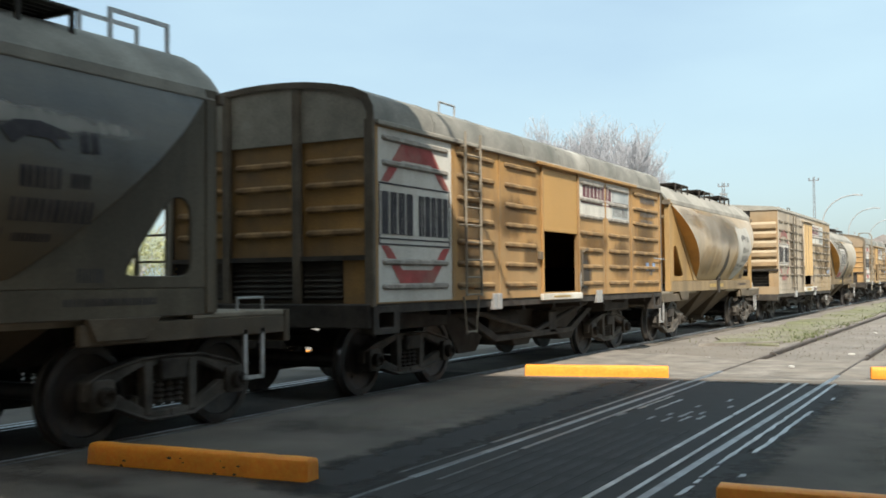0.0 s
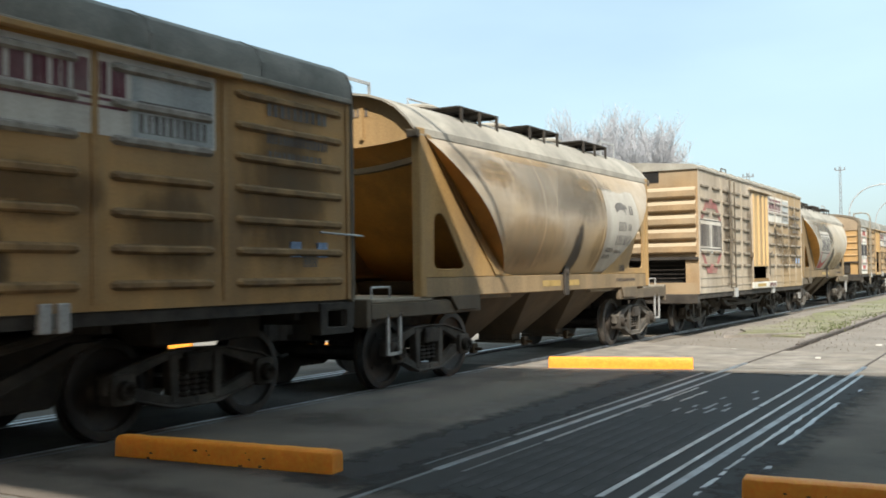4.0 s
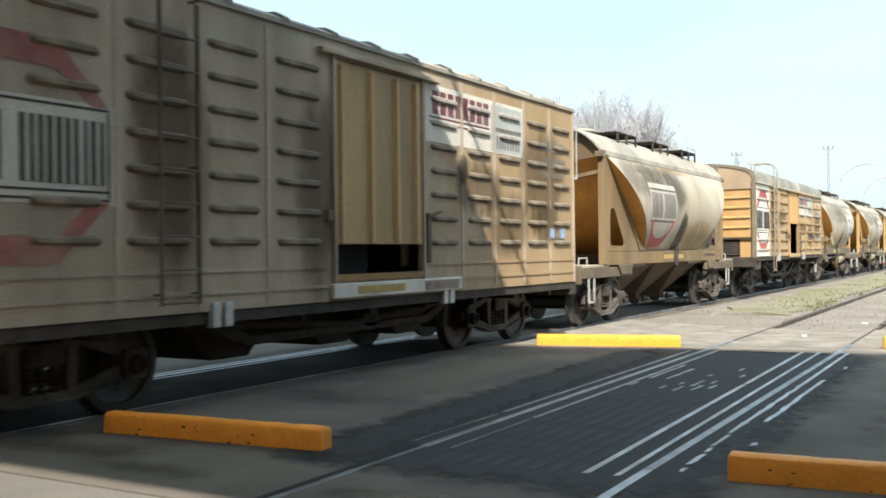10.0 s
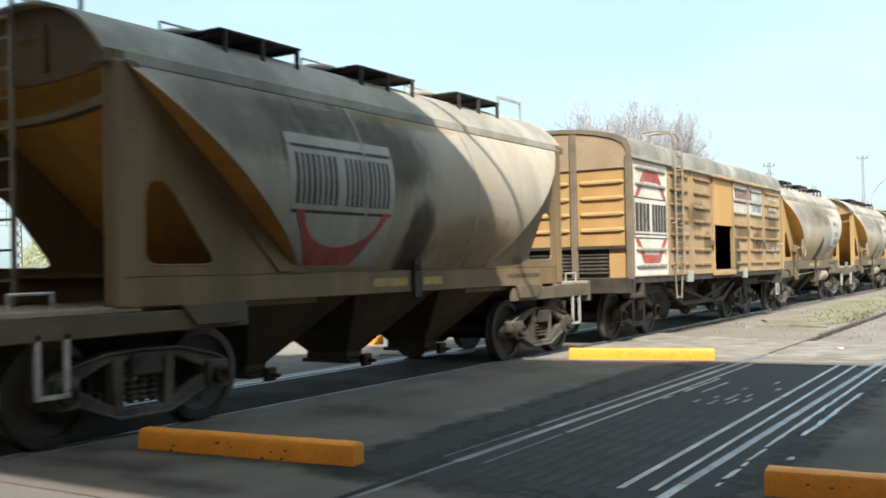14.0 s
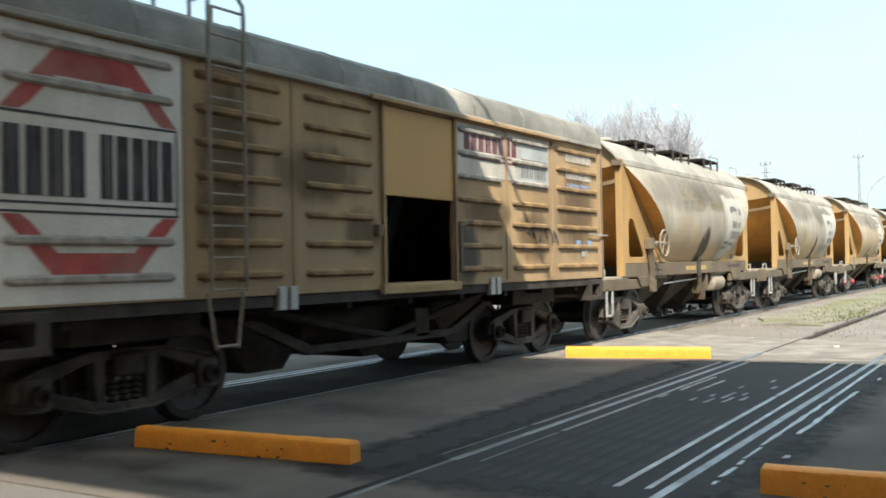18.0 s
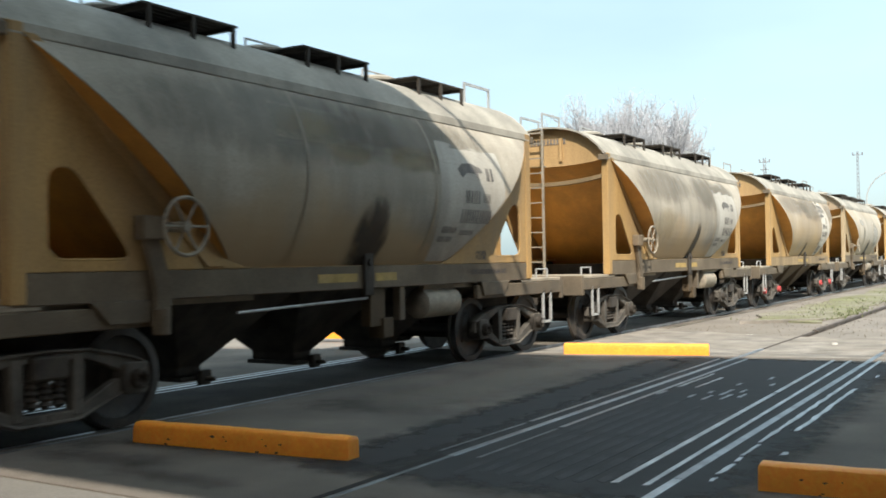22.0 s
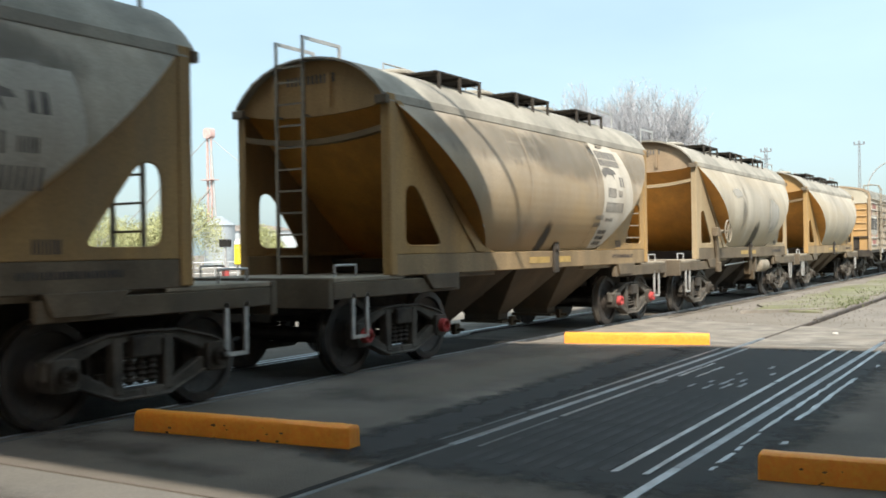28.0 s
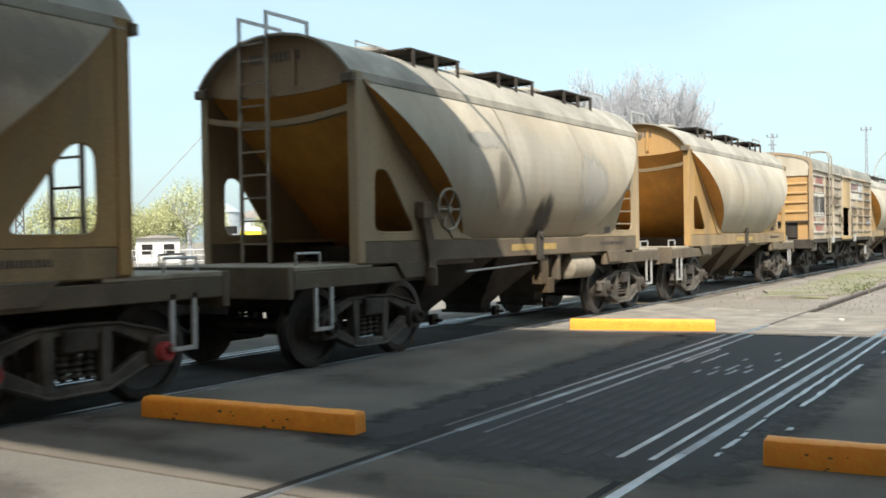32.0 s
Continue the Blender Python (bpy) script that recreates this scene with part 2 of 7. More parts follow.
# The side yellow made darker: shade of the wagon's end is in the colour.
DARKTAN = material("shade_darkened_yellow_paint", (0.32, 0.18, 0.058), 0.65, scale=1.2, spread=0.25, dirt=(0.1, 0.078, 0.052), dirt_amount=0.8, streak=True, bump=0.08, belt=(0.13, 0.1, 0.07), belt_amount=0.6)
POSTGREY = material("soot_grey_post_paint", (0.13, 0.106, 0.076), 0.7, scale=3.0, spread=0.3, dirt=(0.07, 0.06, 0.05), dirt_amount=0.6, bump=0.1)
DOOR = material("door_yellow_paint", (0.47, 0.27, 0.09), 0.6, scale=0.9, spread=0.1, dirt=(0.33, 0.2, 0.08), dirt_amount=0.45, streak=True, bump=0.02, fine=45.0)
DUSTDOOR = material("dust_faded_door_paint", (0.41, 0.282, 0.138), 0.65, scale=1.2, spread=0.18, dirt=(0.2, 0.155, 0.1), dirt_amount=0.65, streak=True, bump=0.02)
WHITE = material("faded_white_paint", (0.6, 0.57, 0.5), 0.7, scale=2.0, spread=0.14, dirt=(0.3, 0.25, 0.18), dirt_amount=0.5, streak=True, bump=0.05)
GRIMYFIELD = material("grimy_white_field_paint", (0.385, 0.36, 0.31), 0.65, scale=1.8, spread=0.2, dirt=(0.22, 0.19, 0.15), dirt_amount=0.65, streak=True, bump=0.05)
PATCHGREY = material("painted_over_grey", (0.36, 0.375, 0.36), 0.7, scale=2.2, spread=0.2, dirt=(0.5, 0.48, 0.42), dirt_amount=0.8, streak=True, bump=0.05)
RED = material("faded_red_paint", (0.36, 0.072, 0.063), 0.65, scale=3.0, spread=0.25, dirt=(0.29, 0.19, 0.145), dirt_amount=0.7, bump=0.04)
MAROON = material("faded_maroon_paint", (0.13, 0.04, 0.05), 0.65, scale=4.0, spread=0.2, dirt=(0.3, 0.25, 0.22), dirt_amount=0.4, bump=0.04)
INK = material("faded_black_paint", (0.04, 0.036, 0.04), 0.7, scale=6.0, spread=0.3, dirt=(0.2, 0.18, 0.15), dirt_amount=0.25, bump=0.04)
STEEL = material("dusty_underframe_steel", (0.041, 0.035, 0.029), 0.75, scale=4.0, spread=0.4, dirt=(0.1, 0.083, 0.066), dirt_amount=0.35, bump=0.3)
WHEEL = material("dark_wheel_steel", (0.034, 0.029, 0.025), 0.6, 0.3, scale=8.0, spread=0.3, dirt=(0.09, 0.07, 0.055), dirt_amount=0.6, bump=0.15)
TREAD = material("polished_tread_steel", (0.42, 0.42, 0.42), 0.28, 1.0, scale=9.0, spread=0.2, bump=0.05)
BOGIE = material("dusty_cast_steel", (0.058, 0.051, 0.043), 0.75, scale=3.0, spread=0.4, dirt=(0.2, 0.178, 0.148), dirt_amount=0.45, bump=0.3)
# Near-black for rubber and dark parts; also stands for shade inside openings.
BLACK = material("black_parts_and_inner_shade", (0.02, 0.018, 0.016), 0.85, scale=3.0, spread=0.3, bump=0.1)
FADEDINK = material("washed_out_black_paint", (0.125, 0.115, 0.105), 0.7, scale=6.0, spread=0.35, dirt=(0.24, 0.21, 0.17), dirt_amount=0.5, bump=0.04)
LINING = material("grey_green_lining_paint", (0.2, 0.26, 0.275), 0.75, scale=2.5, spread=0.3, dirt=(0.06, 0.055, 0.045), dirt_amount=0.6, streak=True, bump=0.1)
CAPRED = material("red_cap_paint", (0.4, 0.05, 0.05), 0.6, scale=9.0, spread=0.3, dirt=(0.15, 0.1, 0.08), dirt_amount=0.5, bump=0.1)
GALV = material("weathered_galvanised_steel", (0.42, 0.41, 0.39), 0.5, 0.4, scale=9.0, spread=0.2, bump=0.1)
LADDER = material("dusty_ladder_paint", (0.25, 0.215, 0.165), 0.65, scale=5.0, spread=0.25, dirt=(0.2, 0.16, 0.11), dirt_amount=0.5, bump=0.1)
GREYFRAME = material("dust_grey_frame_paint", (0.135, 0.104, 0.07), 0.7, scale=2.0, spread=0.3, dirt=(0.09, 0.075, 0.058), dirt_amount=0.7, bump=0.1)
DECKDUST = material("sand_dusted_platform", (0.28, 0.238, 0.18), 0.85, scale=2.5, spread=0.25, dirt=(0.2, 0.17, 0.13), dirt_amount=0.6, bump=0.2)
# Frame paint dimmed to hold the shade on end beams and one wagon.
DUSKFRAME = material("shade_browned_frame_paint", (0.185, 0.125, 0.063), 0.65, scale=1.5, spread=0.28, dirt=(0.12, 0.095, 0.066), dirt_amount=0.7, streak=True, bump=0.08)
SILLDUST = material("grimy_dusted_sill_paint", (0.135, 0.104, 0.07), 0.7, scale=1.8, spread=0.3, dirt=(0.11, 0.088, 0.062), dirt_amount=0.7, bump=0.08)
# Rib coats are darker than the walls: the ribs' shade is painted in.
SHADETAN = material("shade_dark_yellow_rib_paint", (0.3, 0.187, 0.082), 0.7, scale=4.0, spread=0.35, dirt=(0.08, 0.06, 0.045), dirt_amount=0.6, bump=0.05)
SHADEDUST = material("shade_dark_dusty_rib_paint", (0.225, 0.185, 0.135), 0.7, scale=4.0, spread=0.35, dirt=(0.07, 0.057, 0.043), dirt_amount=0.6, bump=0.05)
DUSTWHITE = material("dust_dulled_white_paint", (0.5, 0.465, 0.4), 0.7, scale=2.0, spread=0.2, dirt=(0.34, 0.27, 0.19), dirt_amount=0.7, streak=True, bump=0.05)
DUSTRED = material("dust_dulled_red_paint", (0.29, 0.115, 0.1), 0.7, scale=3.0, spread=0.25, dirt=(0.36, 0.28, 0.2), dirt_amount=0.45, bump=0.04)
SKIRT = material("grimed_brown_skirt_paint", (0.255, 0.18, 0.098), 0.65, scale=1.5, spread=0.3, dirt=(0.13, 0.1, 0.07), dirt_amount=0.7, streak=True, bump=0.08)
CAPTAN = material("dust_dulled_end_cap_paint", (0.3, 0.218, 0.138), 0.7, scale=1.5, spread=0.2, dirt=(0.22, 0.17, 0.12), dirt_amount=0.5, bump=0.05)
PEACH = material("sun_bleached_peach_paint", (0.39, 0.228, 0.09), 0.65, scale=1.4, spread=0.14, dirt=(0.3, 0.22, 0.13), dirt_amount=0.6, streak=True, bump=0.05)
RIMTAN = material("dusty_grey_tan_trim", (0.155, 0.124, 0.088), 0.7, scale=2.5, spread=0.2, dirt=(0.18, 0.145, 0.105), dirt_amount=0.5, bump=0.08)
SHADEWHITE = material("shade_dark_white_rib_paint", (0.32, 0.292, 0.25), 0.7, scale=5.0, spread=0.35, dirt=(0.1, 0.085, 0.07), dirt_amount=0.6, bump=0.05)
CHUTE = material("grimy_brown_chute_paint", (0.08, 0.057, 0.034), 0.75, scale=2.0, spread=0.3, dirt=(0.06, 0.05, 0.04), dirt_amount=0.6, streak=True, bump=0.1)
def stain_film(name, base, strength, rough=0.7):
    """A thin film whose ragged edge thins out, drawn downwards by the rain."""
    m = bpy.data.materials.new(name)
    m.use_nodes = True
    n, l = m.node_tree.nodes, m.node_tree.links
    b = n["Principled BSDF"]
    b.inputs["Roughness"].default_value = rough
    b.inputs["Specular IOR Level"].default_value = 0.2
    co, mp, noise = n.new("ShaderNodeTexCoord"), n.new("ShaderNodeMapping"), n.new("ShaderNodeTexNoise")
    mp.inputs["Scale"].default_value = (1.0, 1.0, 0.35)
    noise.inputs["Scale"].default_value, noise.inputs["Detail"].default_value, noise.inputs["Roughness"].default_value = 4.5, 7, 0.65
    l.new(co.outputs["Object"], mp.inputs["Vector"])
    l.new(mp.outputs[0], noise.inputs["Vector"])
    tint = n.new("ShaderNodeValToRGB")
    tint.color_ramp.elements[0].color, tint.color_ramp.elements[1].color = (*[c * 0.75 for c in base], 1), (*[min(1, c * 1.25) for c in base], 1)
    l.new(noise.outputs["Fac"], tint.inputs[0])
    l.new(tint.outputs[0], b.inputs["Base Color"])
    wear = n.new("ShaderNodeAttribute")
    wear.attribute_name = "film"
    add = n.new("ShaderNodeMath")
    add.operation = "MULTIPLY_ADD"
    add.inputs[1].default_value = 1.3
    l.new(noise.outputs["Fac"], add.inputs[0])
    l.new(wear.outputs["Fac"], add.inputs[2])
    edge = n.new("ShaderNodeMapRange")
    edge.interpolation_type = "SMOOTHSTEP"
    edge.inputs[1].default_value, edge.inputs[2].default_value, edge.inputs[4].default_value = 0.72, 1.5, strength
    l.new(add.outputs[0], edge.inputs[0])
    flat_end = n.new("ShaderNodeMath")
    flat_end.operation = "MULTIPLY"
    rim = n.new("ShaderNodeMapRange")
    rim.inputs[2].default_value = 0.3
    l.new(wear.outputs["Fac"], rim.inputs[0])
    l.new(edge.outputs[0], flat_end.inputs[0])
    l.new(rim.outputs[0], flat_end.inputs[1])
    l.new(flat_end.outputs[0], b.inputs["Alpha"])
    return m


OILFILM = stain_film("oily_run_down_film", (0.04, 0.033, 0.027), 0.8, 0.5)
# These two films paint soot together with the shade on the upper shells.
SOOTSHADEFILM = stain_film("thin_soot_and_shade_film", (0.08, 0.07, 0.056), 0.36)
HAZEFILM = stain_film("faint_soot_and_shade_film", (0.1, 0.088, 0.07), 0.34)
RUSTFILM = stain_film("bared_orange_film", (0.36, 0.235, 0.11), 0.38)
YELLOWFILM = stain_film("bared_yellow_film", (0.33, 0.25, 0.125), 0.27)
PALEFILM = stain_film("pale_scrape_film", (0.36, 0.34, 0.3), 0.7)
GRIMEFILM = stain_film("brown_grime_film", (0.105, 0.07, 0.038), 0.5)
RUSTY = material("rusty_worn_paint", (0.36, 0.22, 0.09), 0.75, scale=3.0, spread=0.3, dirt=(0.36, 0.33, 0.27), dirt_amount=0.7, bump=0.05)
BLUE = material("faded_blue_paint", (0.24, 0.33, 0.48), 0.7, scale=8.0, spread=0.3, bump=0.03)
SIGNYEL = material("yellow_mark_paint", (0.37, 0.25, 0.085), 0.65, scale=6.0, spread=0.2, dirt=(0.3, 0.22, 0.12), dirt_amount=0.5, bump=0.04)


# ---- mesh helpers ----
def box(bm, x0, x1, y0, y1, z0, z1):
    v = [bm.verts.new((x, y, z)) for z in (z0, z1) for y in (y0, y1) for x in (x0, x1)]
    for f in ((0, 2, 3, 1), (4, 5, 7, 6), (0, 1, 5, 4), (2, 6, 7, 3), (0, 4, 6, 2), (1, 3, 7, 5)):
        bm.faces.new([v[i] for i in f])
    return v


AXES = {"x": lambda a, b, d: (d, a, b), "y": lambda a, b, d: (a, d, b), "z": lambda a, b, d: (a, b, d)}


def prism(bm, pts, axis, d0, d1):
    """An outline in the plane across axis, drawn out from d0 to d1. x: (y, z), y: (x, z), z: (x, y)."""
    place = AXES[axis]
    a = [bm.verts.new(place(p, q, d0)) for p, q in pts]
    b = [bm.verts.new(place(p, q, d1)) for p, q in pts]
    bm.faces.new(a)
    bm.faces.new(b[::-1])
    for i in range(len(pts)):
        j = (i + 1) % len(pts)
        bm.faces.new((a[j], a[i], b[i], b[j]))


def tube(bm, p0, p1, r, seg=8, r1=None):
    p0, p1 = Vector(p0), Vector(p1)
    r1 = r if r1 is None else r1
    q = (p1 - p0).to_track_quat("Z", "Y")
    rings = []
    for p, rr in ((p0, r), (p1, r1)):
        rings.append([bm.verts.new(p + q @ Vector((rr * math.cos(a), rr * math.sin(a), 0))) for a in (2 * math.pi * i / seg for i in range(seg))])
    for i in range(seg):
        j = (i + 1) % seg
        bm.faces.new((rings[0][i], rings[0][j], rings[1][j], rings[1][i]))
    bm.faces.new(rings[0][::-1])
    bm.faces.new(rings[1])


def pipe(bm, pts, r, seg=6):
    for a, b in zip(pts, pts[1:]):
        tube(bm, a, b, r, seg)


def lathe(bm, profile, seg=28):
    """A body turned round the x axis: profile of (x, radius), closed."""
    rings = [[bm.verts.new((x, r * math.cos(a), r * math.sin(a))) for a in (2 * math.pi * i / seg for i in range(seg))] for x, r in profile]
    n = len(rings)
    for k in range(n):
        for i in range(seg):
            j = (i + 1) % seg
            bm.faces.new((rings[k][i], rings[k][j], rings[(k + 1) % n][j], rings[(k + 1) % n][i]))


def edge_hit(poly, c, a):
    d, best = (math.cos(a), math.sin(a)), None
    for (x0, y0), (x1, y1) in zip(poly, poly[1:] + poly[:1]):
        ex, ey = x1 - x0, y1 - y0
        den = d[0] * ey - d[1] * ex
        if abs(den) < 1e-9:
            continue
        k = ((x0 - c[0]) * ey - (y0 - c[1]) * ex) / den
        u = ((x0 - c[0]) * d[1] - (y0 - c[1]) * d[0]) / den
        if k > 0 and -1e-6 <= u <= 1 + 1e-6 and (best is None or k > best):
            best = k
    return (c[0] + d[0] * best, c[1] + d[1] * best)


def holed(bm, outer, hole, axis, d0, d1):
    """A plate with a hole through it."""
    c = (sum(p[0] for p in hole) / len(hole), sum(p[1] for p in hole) / len(hole))
    ang = sorted({round(math.atan2(p[1] - c[1], p[0] - c[0]), 4) for p in outer + hole})
    place = AXES[axis]
    loops = [[bm.verts.new(place(*edge_hit(poly, c, a), d)) for a in ang] for poly in (outer, hole) for d in (d0, d1)]
    oa, ob, ha, hb = loops
    for i in range(len(ang)):
        j = (i + 1) % len(ang)
        bm.faces.new((oa[i], oa[j], ha[j], ha[i]))
        bm.faces.new((ob[j], ob[i], hb[i], hb[j]))
        bm.faces.new((oa[j], oa[i], ob[i], ob[j]))
        bm.faces.new((ha[i], ha[j], hb[j], hb[i]))


def rounded(pts, r, n=4):
    """An outline with its corners rounded."""
    out = []
    for i, p in enumerate(pts):
        p, a, b = Vector(p), Vector(pts[i - 1]), Vector(pts[(i + 1) % len(pts)])
        ka, kb = min(r, (a - p).length * 0.45), min(r, (b - p).length * 0.45)
        s, e = p + (a - p).normalized() * ka, p + (b - p).normalized() * kb
        for k in range(n + 1):
            u = k / n
            q = s * (1 - u) ** 2 + p * 2 * u * (1 - u) + e * u * u
            out.append((q.x, q.y))
    return out


MESHES = {}


def mesh_of(key, make, mat, smooth=False, bevel=0.0):
    """The shared mesh of that key, built on the first call."""
    key = key + mat.name
    if key not in MESHES:
        bm = bmesh.new()
        make(bm)
        bmesh.ops.recalc_face_normals(bm, faces=bm.faces)
        if bevel:
            bmesh.ops.bevel(bm, geom=[e for e in bm.edges if len(e.link_faces) == 2 and e.calc_face_angle(0) > 0.6], offset=bevel, segments=1, affect="EDGES", clamp_overlap=True)
        me = bpy.data.meshes.new(key)
        bm.to_mesh(me)
        bm.free()
        me.materials.append(mat)
        if smooth:
            for p in me.polygons:
                p.use_smooth = True
            me.set_sharp_from_angle(angle=radians(35))
        MESHES[key] = me
    return MESHES[key]


def piece(name, key, make, mat, parent=None, at=None, label="", smooth=False, bevel=0.0):
    ob = new(name, mesh_of(key, make, mat, smooth, bevel))
    if parent:
        ob.parent = parent
    if at is not None:
        ob.matrix_basis = at if isinstance(at, Matrix) else Matrix.Translation(at)
    return tagged(ob, label)


def thing(name, label, category, group="", kind="", at=(0, 0, 0)):
    ob = new(name)
    ob.empty_display_size = 0.3
    ob.matrix_basis = at if isinstance(at, Matrix) else Matrix.Translation(at)
    return tagged(ob, label, category, group, kind)


# ---- the train ----
HL = 9.25
TRACK_X = -8.31
WHEEL_R = 0.47
SPINNING = []
TRAIN = []


def wheel_pair(car, y):
    ws = piece("wheelset", "axle", lambda b: tube(b, (-1.05, 0, 0), (1.05, 0, 0), 0.085, 12), WHEEL, car, (0, y, WHEEL_R), smooth=True)
    for s in (1, -1):
        def disc(b):
            lathe(b, [(0.80 * s, WHEEL_R + 0.03), (0.83 * s, WHEEL_R + 0.03), (0.845 * s, WHEEL_R + 0.002), (0.93 * s, WHEEL_R), (0.935 * s, WHEEL_R - 0.02),
                      (0.935 * s, 0.39), (0.90 * s, 0.375), (0.872 * s, 0.3), (0.875 * s, 0.2), (0.93 * s, 0.14), (0.95 * s, 0.09), (0.78 * s, 0.09), (0.8 * s, 0.2), (0.82 * s, 0.33), (0.80 * s, 0.4)], 36)
            for k in range(3):
                a = 2 * math.pi * k / 3
                box(b, 0.873 * s - 0.012, 0.873 * s + 0.012, 0.25 * math.cos(a) - 0.02, 0.25 * math.cos(a) + 0.02, 0.25 * math.sin(a) - 0.02, 0.25 * math.sin(a) + 0.02)
        w = piece("wheel", f"wheel_disc{s}", disc, WHEEL, ws, smooth=True)
        if s == 1:
            piece("tread", "wheel_tread", lambda b: lathe(b, [(0.846, WHEEL_R + 0.0022), (0.925, WHEEL_R + 0.0022), (0.925, WHEEL_R - 0.004), (0.846, WHEEL_R - 0.004)], 36), TREAD, w, label="polished steel tread", smooth=True)
    SPINNING.append(ws)


def bogie(car, y, base, caps, style):
    """A two-axle bogie centred at y: side frames with windows, springs, axle boxes."""
    h = base / 2
    for s in (1, -1):
        x0, x1 = sorted((1.0 * s, 1.1 * s))
        def frame_side(b):
            """Arched top chord, lower chord dipping to the spring seat, columns beside the springs."""
            dip = 0.17 if style == "cast" else 0.22
            for q in (1, -1):
                prism(b, [(0, 0.80), (0.42 * q, 0.785), ((h - 0.02) * q, 0.68), ((h + 0.17) * q, 0.6), ((h + 0.19) * q, 0.44), ((h + 0.1) * q, 0.42), ((h - 0.2) * q, 0.575), (0.4 * q, 0.695), (0, 0.705)], "x", x0, x1)
                prism(b, [(0, dip), (0.3 * q, dip), (0.4 * q, dip + 0.05), ((h - 0.1) * q, 0.36), ((h + 0.1) * q, 0.36), ((h + 0.1) * q, 0.5), ((h - 0.2) * q, 0.475), (0.34 * q, dip + 0.125), (0.28 * q, dip + 0.095), (0, dip + 0.095)], "x", x0, x1)
                prism(b, [(0.24 * q, dip + 0.05), (0.345 * q, dip + 0.05), (0.37 * q, 0.76), (0.24 * q, 0.76)], "x", x0 - 0.012, x1 + 0.012)
                # flanges stand out along the chords
                prism(b, [(0, 0.805), (0.42 * q, 0.79), ((h - 0.02) * q, 0.685), ((h + 0.17) * q, 0.605), ((h + 0.17) * q, 0.575), ((h - 0.02) * q, 0.655), (0.42 * q, 0.76), (0, 0.775)], "x", x0 - 0.03, x1 + 0.03)
                prism(b, [(0, dip - 0.004), (0.3 * q, dip - 0.004), ((h - 0.1) * q, 0.355), ((h - 0.1) * q, 0.38), (0.3 * q, dip + 0.028), (0, dip + 0.028)], "x", x0 - 0.03, x1 + 0.03)
        fr = piece("side_frame", f"side_frame_{style}{s}{base}", frame_side, BOGIE, car, (0, y, 0.0), bevel=0.012)
        for k in (-1, 1):
            def axle_box(b):
                prism(b, rounded([(-0.14, 0.33), (0.14, 0.33), (0.14, 0.62), (-0.14, 0.62)], 0.05, 2), "x", min(0.96 * s, 1.16 * s), max(0.96 * s, 1.16 * s))
            piece("axle_box", f"axle_box{s}", axle_box, BOGIE, car, (0, y + k * h, 0.0), bevel=0.01)
            if s == 1:
                def cap(b):
                    lathe(b, [(1.15, 0.095), (1.235, 0.09), (1.24, 0.07), (1.15, 0.02)], 16)
                    for i in range(6):
                        a = math.pi * i / 3
                        lathe_y, lathe_z = 0.06 * math.cos(a), 0.06 * math.sin(a)
                        box(b, 1.235, 1.252, lathe_y - 0.012, lathe_y + 0.012, lathe_z - 0.012, lathe_z + 0.012)
                piece("axle_cap", "axle_cap_" + caps.name, cap, caps, car, (0, y + k * h, WHEEL_R), smooth=True)
        for q in (-0.13, 0.0, 0.13):
            def spring(b):
                prof = [(0.3, 0.02)] + [(0.31 + 0.027 * i, 0.062 if i % 2 else 0.036) for i in range(12)] + [(0.63, 0.02)]
                rings = [[b.verts.new((1.05 * s + r * math.cos(a), r * math.sin(a), z)) for a in (math.pi * i / 4 for i in range(8))] for z, r in prof]
                for r0, r1 in zip(rings, rings[1:]):
                    for i in range(8):
                        b.faces.new((r0[i], r0[(i + 1) % 8], r1[(i + 1) % 8], r1[i]))
            piece("spring", f"spring{s}", spring, STEEL, car, (0, y + q, 0))
    piece("bolster", "bolster", lambda b: (box(b, -1.16, 1.16, -0.18, 0.18, 0.55, 0.76), box(b, -0.3, 0.3, -0.25, 0.25, 0.7, 0.95)), STEEL, car, (0, y, 0), bevel=0.02)
    def rigging(b):
        for s in (1, -1):
            box(b, -1.0, 1.0, s * (h - 0.5) - 0.04, s * (h - 0.5) + 0.04, 0.3, 0.42)
            for x in (-0.86, 0.86):
                box(b, x - 0.06, x + 0.06, s * (h - 0.53) - 0.05, s * (h - 0.53) + 0.05, 0.3, 0.62)
    piece("brake_beam", f"brake_beam{base}", rigging, STEEL, car, (0, y, 0))
    for k in (-1, 1):
        wheel_pair(car, y + k * h)


def coupler(car, y, way, reach):
    def knuckle(b):
        box(b, -0.09, 0.09, 0, reach - 0.12, 0.74, 0.92)
        prism(b, rounded([(-0.17, reach - 0.2), (0.17, reach - 0.2), (0.15, reach + 0.03), (-0.05, reach + 0.05), (-0.17, reach - 0.06)], 0.05, 2), "z", 0.68, 0.98)
        box(b, -0.35, 0.35, -0.05, 0.02, 0.66, 1.0)
    piece("coupler", f"coupler{reach}", knuckle, STEEL, car, Matrix.Translation((0, y, 0)) @ Matrix.Rotation(0 if way > 0 else math.pi, 4, "Z"), bevel=0.015)
    def hose(b):
        pts = [(0.32, 0.0, 0.78), (0.34, 0.12, 0.6), (0.33, 0.28, 0.5), (0.3, reach, 0.52)]
        pipe(b, pts, 0.025)
    piece("air_hose", f"hose{reach}", hose, BLACK, car, Matrix.Translation((0, y, 0)) @ Matrix.Rotation(0 if way > 0 else math.pi, 4, "Z"))


